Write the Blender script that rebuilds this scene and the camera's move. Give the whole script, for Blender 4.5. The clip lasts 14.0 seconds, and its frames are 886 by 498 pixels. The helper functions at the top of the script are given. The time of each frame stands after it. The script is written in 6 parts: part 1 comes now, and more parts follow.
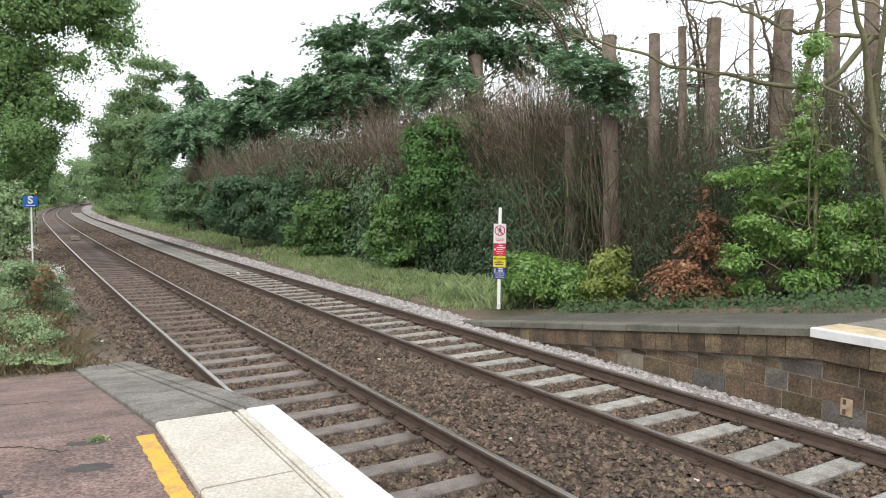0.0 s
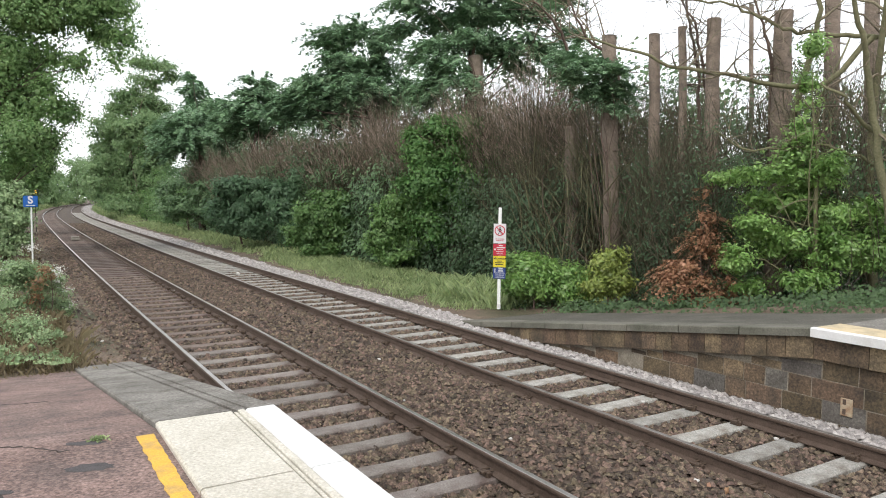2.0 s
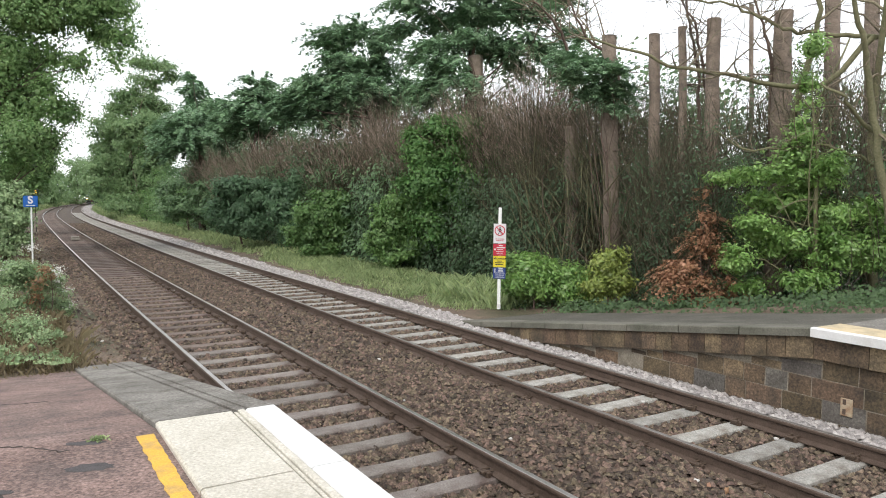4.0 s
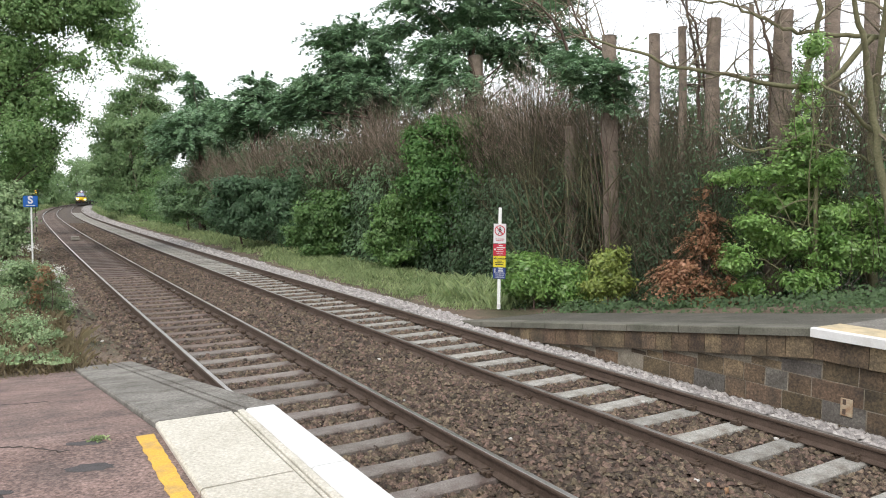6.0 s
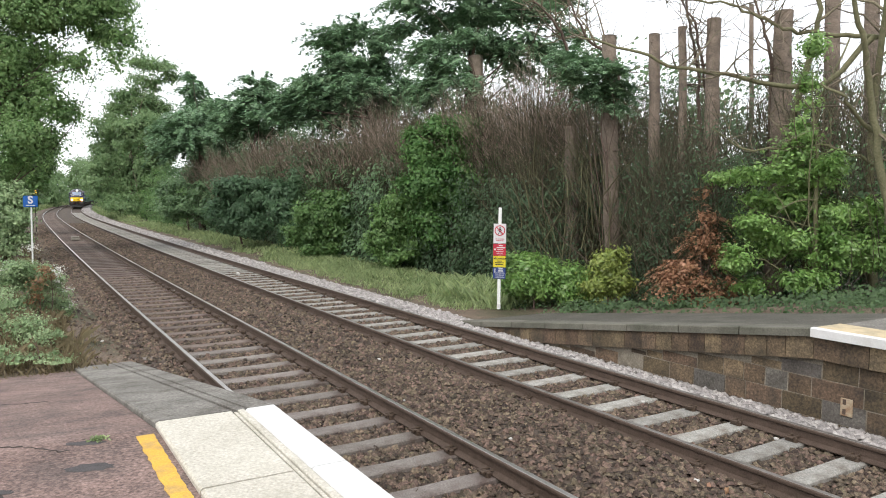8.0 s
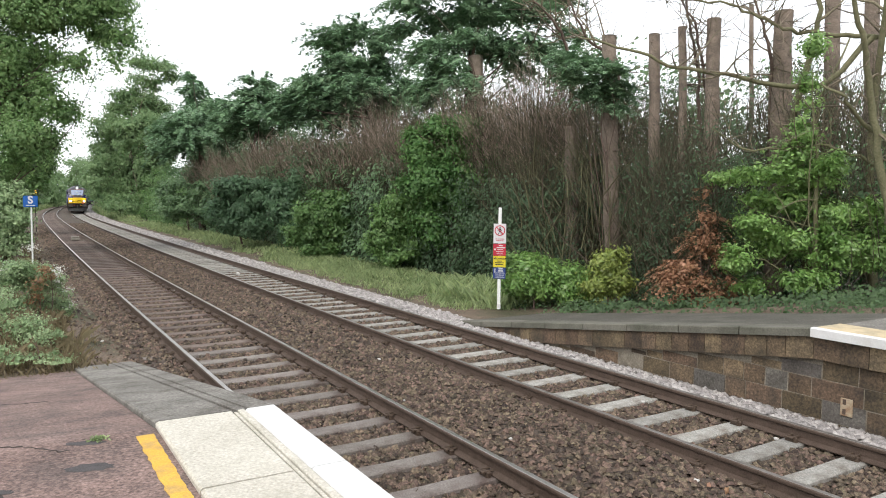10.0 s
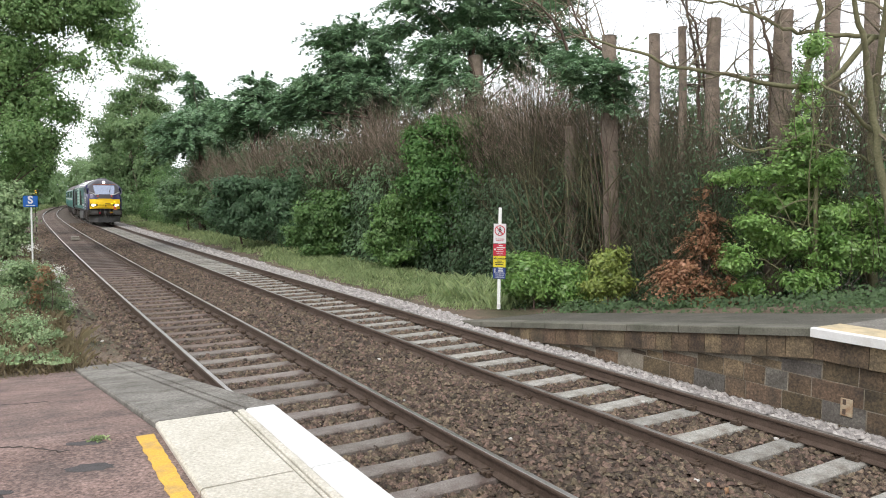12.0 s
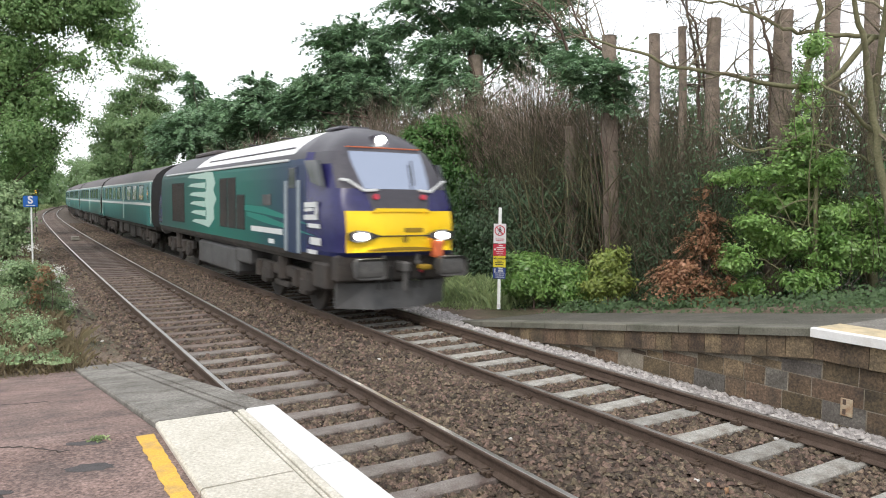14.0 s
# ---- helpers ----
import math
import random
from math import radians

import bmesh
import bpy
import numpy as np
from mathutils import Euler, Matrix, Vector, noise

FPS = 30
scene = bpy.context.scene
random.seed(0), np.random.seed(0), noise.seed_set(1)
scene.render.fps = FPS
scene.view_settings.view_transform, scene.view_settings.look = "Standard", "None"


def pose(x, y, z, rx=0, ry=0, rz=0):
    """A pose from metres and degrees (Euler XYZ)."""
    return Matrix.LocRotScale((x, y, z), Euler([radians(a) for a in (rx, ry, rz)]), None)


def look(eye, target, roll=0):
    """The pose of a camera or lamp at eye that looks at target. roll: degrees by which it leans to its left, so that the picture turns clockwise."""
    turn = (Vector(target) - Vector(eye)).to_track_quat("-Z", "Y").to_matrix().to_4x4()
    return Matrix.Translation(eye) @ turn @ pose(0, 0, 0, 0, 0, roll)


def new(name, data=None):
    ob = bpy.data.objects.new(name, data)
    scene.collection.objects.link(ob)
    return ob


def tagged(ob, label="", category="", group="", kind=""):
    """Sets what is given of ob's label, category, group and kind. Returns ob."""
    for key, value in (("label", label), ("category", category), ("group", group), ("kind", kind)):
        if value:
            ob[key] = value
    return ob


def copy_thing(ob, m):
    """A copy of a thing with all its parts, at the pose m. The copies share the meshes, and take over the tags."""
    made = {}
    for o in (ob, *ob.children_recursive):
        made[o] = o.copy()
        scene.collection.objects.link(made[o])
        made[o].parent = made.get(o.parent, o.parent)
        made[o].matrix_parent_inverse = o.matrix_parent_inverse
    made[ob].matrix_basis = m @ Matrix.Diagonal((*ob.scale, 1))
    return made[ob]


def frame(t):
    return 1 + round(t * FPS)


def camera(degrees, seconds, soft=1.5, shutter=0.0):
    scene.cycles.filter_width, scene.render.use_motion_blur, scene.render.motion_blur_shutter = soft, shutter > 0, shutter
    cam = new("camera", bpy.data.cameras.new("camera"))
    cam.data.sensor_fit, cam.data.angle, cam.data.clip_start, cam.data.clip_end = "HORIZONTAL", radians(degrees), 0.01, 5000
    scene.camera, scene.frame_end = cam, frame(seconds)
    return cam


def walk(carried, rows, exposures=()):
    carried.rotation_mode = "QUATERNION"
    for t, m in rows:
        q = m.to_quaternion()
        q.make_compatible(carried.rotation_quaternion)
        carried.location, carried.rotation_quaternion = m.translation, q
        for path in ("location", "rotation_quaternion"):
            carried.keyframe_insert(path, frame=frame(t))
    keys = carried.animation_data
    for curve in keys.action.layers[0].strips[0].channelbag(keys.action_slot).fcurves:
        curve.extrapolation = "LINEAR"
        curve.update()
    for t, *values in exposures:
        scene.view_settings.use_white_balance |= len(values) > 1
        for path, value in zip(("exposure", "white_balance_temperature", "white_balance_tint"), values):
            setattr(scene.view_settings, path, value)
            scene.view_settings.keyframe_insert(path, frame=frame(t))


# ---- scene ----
# ---- camera ----
EYE = (0.0, 0.0, 2.328)
cam = camera(63.595, 14.0, soft=1.0, shutter=0.25)
AIM = (0.0, math.cos(radians(3.886)), 2.328 - math.sin(radians(3.886)))
walk(cam, [(0.0, look(EYE, AIM, 0.63)), (14.0, look(EYE, AIM, 0.63))], exposures=[(0.0, 0.0), (14.0, 0.0)])

# ---- world, sun ----
SUN_EL, SUN_AZ = radians(48), radians(200)
world = bpy.data.worlds.new("overcast_sky")
scene.world = world
world.use_nodes = True
_n, _l = world.node_tree.nodes, world.node_tree.links
_n.clear()
_sky = _n.new("ShaderNodeTexSky")
_sky.sky_type, _sky.sun_disc, _sky.sun_elevation, _sky.sun_rotation = "NISHITA", False, SUN_EL, SUN_AZ
_sky.dust_density, _sky.air_density = 6.0, 1.0
_cloud = _n.new("ShaderNodeMix")
_cloud.data_type = "RGBA"
_cloud.inputs[0].default_value = 0.85
_cloud.inputs[7].default_value = (10.0, 10.2, 10.6, 1)
_bg = _n.new("ShaderNodeBackground")
_bg.inputs[1].default_value = 0.165
_wo = _n.new("ShaderNodeOutputWorld")
_l.new(_sky.outputs[0], _cloud.inputs[6])
_l.new(_cloud.outputs[2], _bg.inputs[0])
_l.new(_bg.outputs[0], _wo.inputs[0])

sun = new("sun", bpy.data.lights.new("sun", "SUN"))
sun.data.energy, sun.data.angle, sun.data.color = 1.5, radians(18), (1.0, 0.96, 0.9)
sun.matrix_world = look((math.sin(SUN_AZ) * 50, math.cos(SUN_AZ) * 50, 50 * math.tan(SUN_EL)), (0, 0, 0))


# ---- materials ----
def mat(name, low, high, rough=0.85, scale=8.0, metal=0.0, bump=0.3, fine=60.0, stain=None, stain_amount=0.0,
        stain_scale=1.5, per=None, spread=0.25, spec=0.4, glow=None, glow_strength=0.0, leaf=0.0, speck=0.0, speck_scale=150.0):
    """A procedural surface: two tones mixed by coarse and fine noise, stains, bump, and variation from piece to piece."""
    m = bpy.data.materials.new(name)
    m.use_nodes = True
    nt = m.node_tree
    n, l = nt.nodes, nt.links
    b = n["Principled BSDF"]
    tc = n.new("ShaderNodeTexCoord")
    coarse, grain = n.new("ShaderNodeTexNoise"), n.new("ShaderNodeTexNoise")
    coarse.inputs["Scale"].default_value, coarse.inputs["Detail"].default_value, coarse.inputs["Roughness"].default_value = scale, 8, 0.62
    grain.inputs["Scale"].default_value, grain.inputs["Detail"].default_value = fine, 4
    l.new(tc.outputs["Object"], coarse.inputs["Vector"])
    l.new(tc.outputs["Object"], grain.inputs["Vector"])
    mix = n.new("ShaderNodeMix")
    mix.data_type = "RGBA"
    mix.inputs[6].default_value, mix.inputs[7].default_value = (*low, 1), (*high, 1)
    f = n.new("ShaderNodeMath")
    f.operation = "MULTIPLY_ADD"
    f.inputs[1].default_value, f.inputs[2].default_value = 3.2, -1.1
    f.use_clamp = True
    av = n.new("ShaderNodeMath")
    av.operation = "MULTIPLY_ADD"
    av.inputs[1].default_value = 0.5
    av2 = n.new("ShaderNodeMath")
    av2.operation = "MULTIPLY"
    av2.inputs[1].default_value = 0.5
    l.new(grain.outputs["Fac"], av2.inputs[0])
    l.new(coarse.outputs["Fac"], av.inputs[0])
    l.new(av2.outputs[0], av.inputs[2])
    l.new(av.outputs[0], f.inputs[0])
    l.new(f.outputs[0], mix.inputs[0])
    col = mix.outputs[2]
    if stain:
        sn = n.new("ShaderNodeTexNoise")
        sn.inputs["Scale"].default_value, sn.inputs["Detail"].default_value, sn.inputs["Roughness"].default_value = stain_scale, 8, 0.65
        l.new(tc.outputs["Object"], sn.inputs["Vector"])
        ramp = n.new("ShaderNodeValToRGB")
        ramp.color_ramp.elements[0].position, ramp.color_ramp.elements[1].position = 0.45, 0.68
        ramp.color_ramp.elements[1].color = (stain_amount,) * 3 + (1,)
        l.new(sn.outputs["Fac"], ramp.inputs[0])
        sm = n.new("ShaderNodeMix")
        sm.data_type = "RGBA"
        sm.inputs[7].default_value = (*stain, 1)
        l.new(ramp.outputs[0], sm.inputs[0])
        l.new(col, sm.inputs[6])
        col = sm.outputs[2]
    if per:
        src = n.new("ShaderNodeObjectInfo") if per == "object" else n.new("ShaderNodeNewGeometry")
        rnd = src.outputs["Random"] if per == "object" else src.outputs["Random Per Island"]
        hsv = n.new("ShaderNodeHueSaturation")
        v = n.new("ShaderNodeMapRange")
        v.inputs[3].default_value, v.inputs[4].default_value = 1 - spread, 1 + spread
        l.new(rnd, v.inputs[0])
        l.new(v.outputs[0], hsv.inputs["Value"])
        h = n.new("ShaderNodeMath")
        h.operation = "MULTIPLY_ADD"
        h.inputs[1].default_value, h.inputs[2].default_value = 7.31, 0.0
        fr = n.new("ShaderNodeMath")
        fr.operation = "FRACT"
        hr = n.new("ShaderNodeMapRange")
        hr.inputs[3].default_value, hr.inputs[4].default_value = 0.5 - 0.04 * spread, 0.5 + 0.04 * spread
        l.new(rnd, h.inputs[0])
        l.new(h.outputs[0], fr.inputs[0])
        l.new(fr.outputs[0], hr.inputs[0])
        l.new(hr.outputs[0], hsv.inputs["Hue"])
        l.new(col, hsv.inputs["Color"])
        col = hsv.outputs["Color"]
    if speck:
        # fine grit, lighter and darker grains
        gn, gr, gm = n.new("ShaderNodeTexNoise"), n.new("ShaderNodeMapRange"), n.new("ShaderNodeVectorMath")
        gn.inputs["Scale"].default_value, gn.inputs["Detail"].default_value, gn.inputs["Roughness"].default_value = speck_scale, 3, 0.75
        gr.inputs[1].default_value, gr.inputs[2].default_value, gr.inputs[3].default_value, gr.inputs[4].default_value = 0.32, 0.68, 1 - speck, 1 + speck
        gm.operation = "MULTIPLY"
        l.new(tc.outputs["Object"], gn.inputs["Vector"])
        l.new(gn.outputs["Fac"], gr.inputs[0])
        l.new(col, gm.inputs[0])
        l.new(gr.outputs[0], gm.inputs[1])
        col = gm.outputs[0]
    l.new(col, b.inputs["Base Color"])
    b.inputs["Roughness"].default_value, b.inputs["Metallic"].default_value = rough, metal
    b.inputs["Specular IOR Level"].default_value = spec
    if bump:
        bp = n.new("ShaderNodeBump")
        bp.inputs["Strength"].default_value, bp.inputs["Distance"].default_value = bump, 0.02
        l.new(av.outputs[0], bp.inputs["Height"])
        l.new(bp.outputs[0], b.inputs["Normal"])
    if glow:
        b.inputs["Emission Color"].default_value, b.inputs["Emission Strength"].default_value = (*glow, 1), glow_strength
    if leaf:
        out = n["Material Output"]
        tl, ms = n.new("ShaderNodeBsdfTranslucent"), n.new("ShaderNodeMixShader")
        ms.inputs[0].default_value = leaf
        l.new(col, tl.inputs[0])
        l.new(b.outputs[0], ms.inputs[1])
        l.new(tl.outputs[0], ms.inputs[2])
        l.new(ms.outputs[0], out.inputs[0])
    return m


# Bed brown is darkened to stand for shade in gaps between loose stones.
M_BALLAST = mat("brown_ballast", (0.036, 0.026, 0.019), (0.11, 0.081, 0.06), scale=14, fine=45, bump=1.0, stain=(0.0858, 0.0663, 0.0546), stain_amount=0.7, speck=0.5, speck_scale=40)
M_STONE = mat("brown_ballast_stone", (0.038, 0.0275, 0.0198), (0.175, 0.128, 0.092), scale=5, fine=40, per="island", spread=0.68, bump=0.5, speck=0.3, speck_scale=60)
M_PALE = mat("pale_ballast_stone", (0.232, 0.215, 0.206), (0.482, 0.452, 0.434), scale=7, fine=45, per="island", spread=0.38, bump=0.5)
M_RUST = mat("rusty_rail_steel", (0.0546, 0.0374, 0.0281), (0.109, 0.078, 0.0608), scale=10, fine=80, rough=0.75, bump=0.2, spec=0.3)
M_STEEL = mat("worn_rail_head", (0.234, 0.211, 0.187), (0.328, 0.304, 0.281), scale=3, fine=90, rough=0.42, metal=0.85, bump=0.05)
M_STEEL_BRIGHT = mat("bright_rail_head", (0.38, 0.36, 0.335), (0.5, 0.48, 0.45), scale=3, fine=90, rough=0.3, metal=0.9, bump=0.03)
M_SLEEPER = mat("grey_concrete_sleeper", (0.2, 0.195, 0.175), (0.42, 0.41, 0.375), scale=4, fine=34, bump=0.5, stain=(0.12, 0.1, 0.08), stain_amount=0.85, stain_scale=4, per="object", spread=0.18, speck=0.35, speck_scale=60)
M_SLEEPER_OLD = mat("dirty_concrete_sleeper", (0.156, 0.136, 0.121), (0.265, 0.242, 0.218), scale=5, fine=60, stain=(0.0936, 0.0663, 0.0546), stain_amount=0.9, stain_scale=2.5, per="object", spread=0.2, speck=0.35, speck_scale=70)
M_SLEEPER_BROWN = mat("ballast_stained_sleeper", (0.101, 0.078, 0.0663), (0.187, 0.148, 0.129), scale=4, fine=50, stain=(0.078, 0.0546, 0.0429), stain_amount=0.9, stain_scale=2.5, per="object", spread=0.25)
M_CLIP = mat("rusty_clip", (0.0468, 0.0312, 0.0234), (0.101, 0.0702, 0.0468), scale=30, fine=90, rough=0.7)
M_TARMAC = mat("red_brown_tarmac", (0.108, 0.07, 0.059), (0.28, 0.196, 0.172), scale=1.1, fine=38, bump=0.9, stain=(0.085, 0.066, 0.06), stain_amount=0.85, stain_scale=2.6, speck=0.6, speck_scale=48)
M_RAMP = mat("worn_grey_ramp_concrete", (0.105, 0.099, 0.087), (0.275, 0.26, 0.232), scale=1.6, fine=42, bump=0.6, stain=(0.075, 0.064, 0.052), stain_amount=0.85, stain_scale=2.4, speck=0.5, speck_scale=45)
M_FAR_RAMP = mat("dark_ramp_tarmac", (0.05, 0.047, 0.04), (0.13, 0.12, 0.1), scale=1.6, fine=36, bump=0.7, stain=(0.05, 0.05, 0.035), stain_amount=0.8, stain_scale=2.0, speck=0.4, speck_scale=60)
M_CREAM = mat("cream_platform_slab", (0.38, 0.353, 0.293), (0.67, 0.64, 0.57), scale=2, fine=55, bump=0.5, stain=(0.3, 0.28, 0.22), stain_amount=0.6, stain_scale=4, speck=0.17, speck_scale=60)
M_WHITE = mat("white_edge_paint", (0.608, 0.608, 0.601), (0.686, 0.686, 0.679), scale=3, fine=150, bump=0.15, stain=(0.39, 0.367, 0.328), stain_amount=0.35, stain_scale=6, speck=0.06, speck_scale=60)
M_YELLOW = mat("yellow_line_paint", (0.562, 0.328, 0.0468), (0.655, 0.406, 0.0702), scale=4, fine=120, bump=0.2, stain=(0.312, 0.218, 0.125), stain_amount=0.7, stain_scale=7, speck=0.15, speck_scale=80)
M_WALL = mat("weathered_sandstone_block", (0.055, 0.04, 0.027), (0.2, 0.142, 0.088), scale=2.2, fine=34, bump=0.6, stain=(0.035, 0.03, 0.024), stain_amount=0.85, stain_scale=2.8, per="object", spread=0.35, speck=0.4, speck_scale=45)
M_MORTAR = mat("pale_lime_mortar", (0.15, 0.13, 0.1), (0.3, 0.265, 0.21), scale=5, fine=60, stain=(0.05, 0.042, 0.034), stain_amount=0.8, stain_scale=2.0, speck=0.3, speck_scale=50)
M_COPING = mat("mossy_stone_coping", (0.101, 0.0975, 0.078), (0.179, 0.172, 0.14), scale=4, fine=90, stain=(0.0546, 0.0585, 0.039), stain_amount=0.6, per="object", spread=0.12, speck=0.3, speck_scale=60)
M_SOIL = mat("leaf_litter_soil", (0.072, 0.053, 0.039), (0.2, 0.148, 0.108), scale=2, fine=30, bump=0.9, stain=(0.039, 0.0507, 0.0195), stain_amount=0.8, stain_scale=0.7, speck=0.5, speck_scale=40)
M_POST = mat("white_painted_post", (0.68, 0.7, 0.68), (0.78, 0.79, 0.77), rough=0.5, fine=40, bump=0.05)

# ---- the line of the two tracks ----
CURVE_AT = (-60, -30, 0, 20, 40, 60, 80, 100, 120, 140, 170, 200, 240, 600)
CURVE_K = (0.00015, 0.00015, 0.00015, 0.00044, 0.00034, 0.00023, 0.00063, 0.001115, 0.00092, 0.00043, 0.00058, 0.00111, 0.00159, 0.00159)
_S = np.arange(-60, 480, 0.25)
_k = np.interp(_S, CURVE_AT, CURVE_K)
_th = np.concatenate([[0], np.cumsum((_k[1:] + _k[:-1]) / 2 * 0.25)])
_i0 = int(np.argmin(abs(_S)))
_th = _th - _th[_i0] - 0.55199
_dx = np.concatenate([[0], np.cumsum((np.sin(_th[1:]) + np.sin(_th[:-1])) / 2 * 0.25)])
_dy = np.concatenate([[0], np.cumsum((np.cos(_th[1:]) + np.cos(_th[:-1])) / 2 * 0.25)])
_cx, _cy = _dx - _dx[_i0] + 5.5091, _dy - _dy[_i0]
HALF_GAUGE, TRACK_A, TRACK_B = 0.7525, -1.668, 1.668


def tr(s, o, z=0.0):
    """World points from the distance along the line, the offset to its right and the height over the rails."""
    s, o, z = np.broadcast_arrays(np.asarray(s, float), np.asarray(o, float), np.asarray(z, float))
    th = np.interp(s, _S, _th)
    return np.stack([np.interp(s, _S, _cx) + np.cos(th) * o, np.interp(s, _S, _cy) - np.sin(th) * o, z], -1)


def heading(s):
    return float(np.interp(s, _S, _th))


def at(s, o, z=0.0, turn=0.0):
    """The pose of a thing on the line: its y axis along the track, x to the right."""
    p = tr(s, o, z)
    return Matrix.Translation(Vector(p)) @ Matrix.Rotation(-heading(s) + radians(turn), 4, "Z")


# ---- mesh tools ----
def mesh_of(name, verts, faces, mats, index=None, smooth=False):
    me = bpy.data.meshes.new(name)
    me.from_pydata([tuple(v) for v in verts], [], [tuple(f) for f in faces])
    for m in (mats if isinstance(mats, (list, tuple)) else [mats]):
        me.materials.append(m)
    if index is not None:
        me.polygons.foreach_set("material_index", index)
    if smooth:
        me.polygons.foreach_set("use_smooth", [True] * len(me.polygons))
    me.update()
    return me


def fast_mesh(name, verts, faces, material, smooth=False):
    """A large mesh from arrays; all faces have the same number of corners."""
    verts, faces = np.ascontiguousarray(verts, np.float32), np.ascontiguousarray(faces, np.int32)
    me = bpy.data.meshes.new(name)
    k = faces.shape[1]
    me.vertices.add(len(verts))
    me.vertices.foreach_set("co", verts.ravel())
    me.loops.add(faces.size)
    me.loops.foreach_set("vertex_index", faces.ravel())
    me.polygons.add(len(faces))
    me.polygons.foreach_set("loop_start", np.arange(0, faces.size, k, dtype=np.int32))
    if smooth:
        me.polygons.foreach_set("use_smooth", np.ones(len(faces), bool))
    me.materials.append(material)
    me.update(calc_edges=True)
    return me


def part(name, bm, material, parent=None, label="", m=None, smooth=False):
    """Links a bmesh as one mesh object, under a thing or a part."""
    me = bpy.data.meshes.new(name)
    bm.to_mesh(me)
    bm.free()
    me.materials.append(material)
    if smooth:
        me.polygons.foreach_set("use_smooth", [True] * len(me.polygons))
    ob = new(name, me)
    if parent:
        ob.parent = parent
    if m is not None:
        ob.matrix_local = m
    return tagged(ob, label)


def box(sx, sy, sz, bevel=0.0, m=None, bm=None, segments=1):
    """A box of that size about its centre, bevelled, in its own bmesh or added to one."""
    own = bmesh.new()
    bmesh.ops.create_cube(own, size=1.0, matrix=Matrix.Diagonal((sx, sy, sz, 1)))
    if bevel:
        bmesh.ops.bevel(own, geom=own.edges[:], offset=bevel, segments=segments, affect="EDGES", profile=0.6)
    if m is not None:
        own.transform(m)
    if bm is None:
        return own
    return add(bm, own)


def tube(r, depth, seg=16, m=None, r2=None, bm=None, bevel=0.0):
    own = bmesh.new()
    bmesh.ops.create_cone(own, cap_ends=True, segments=seg, radius1=r, radius2=r if r2 is None else r2, depth=depth)
    if bevel:
        rim = [e for e in own.edges if all(len(f.verts) > 4 for f in e.link_faces[:1]) or any(len(f.verts) > 4 for f in e.link_faces)]
        bmesh.ops.bevel(own, geom=rim, offset=bevel, segments=2, affect="EDGES")
    if m is not None:
        own.transform(m)
    if bm is None:
        return own
    return add(bm, own)


def add(bm, own):
    me = bpy.data.meshes.new("joined")
    own.to_mesh(me)
    own.free()
    bm.from_mesh(me)
    bpy.data.meshes.remove(me)
    return bm


def sweep(ss, profile, close=True):
    """Verts and faces of a profile of (offset, height) points drawn along the line."""
    verts = [tr(s, [q[0] for q in profile], [q[1] for q in profile]) for s in ss]
    k = len(profile)
    verts = np.concatenate(verts)
    faces = []
    for i in range(len(ss) - 1):
        for j in range(k if close else k - 1):
            a, b = i * k + j, i * k + (j + 1) % k
            faces.append((a, a + k, b + k, b))
    if close:
        faces += [tuple(range(k)), tuple((len(ss) - 1) * k + j for j in reversed(range(k)))]
    return verts, faces


def empty(name, m, label="", category="", group="", kind=""):
    ob = new(name)
    ob.empty_display_size = 0.1
    ob.matrix_world = m
    return tagged(ob, label, category, group, kind)


# ---- ground and trackbed ----
A_END, B_END, SLOPE_A, SLOPE_B = 7.6, 7.59, 0.155, 0.14
LEVEL = 0.915


def ramp_a(s):
    return LEVEL - np.clip(np.asarray(s, float) - A_END, 0, None) * SLOPE_A


def ramp_b(s):
    return LEVEL - np.clip(np.asarray(s, float) - B_END, 0, None) * SLOPE_B


def ground_z(s, o):
    """Height of the ground: cess, trackbed and the banks on either side."""
    s, o = np.broadcast_arrays(np.asarray(s, float), np.asarray(o, float))
    z = np.full(s.shape, -0.24)
    right = np.clip((o - 3.6) / 3.0, 0, 1)
    z = z + right * 0.12 - 0.1 * np.clip((o - 2.9) / 0.7, 0, 1)
    near_b = np.clip(ramp_b(s) + 0.02, -0.2, 0.93)
    lift = np.clip((o - 5.0) / 1.2, 0, 1) * np.clip((17 - s) / 3.0, 0, 1)
    z = z * (1 - lift) + (near_b - 0.03) * lift
    z = z + np.clip(o - 9, 0, 30) * 0.03
    left = np.clip((-o - 3.0) / 1.0, 0, 1)
    z = z + left * 0.12 + np.clip(-o - 5.0, 0, 30) * 0.04
    near_a = np.clip(ramp_a(s) - 0.06, -0.2, 0.85)
    lift_a = np.clip((-o - 3.3) / 0.5, 0, 1) * np.clip((14.5 - s) / 1.5, 0, 1)
    z = z * (1 - lift_a) + (near_a - 0.03) * lift_a
    return z


BED_O = (-3.35, -3.0, -2.58, -2.5, -2.34, -1.0, -0.84, -0.78, -0.4, 0.4, 0.78, 0.84, 1.0, 2.34, 2.5, 2.58, 2.9, 3.1, 3.3)
BED_Z = (-0.36, -0.19, -0.15, -0.2, -0.215, -0.215, -0.2, -0.145, -0.12, -0.12, -0.145, -0.2, -0.215, -0.215, -0.2, -0.15, -0.17, -0.25, -0.4)


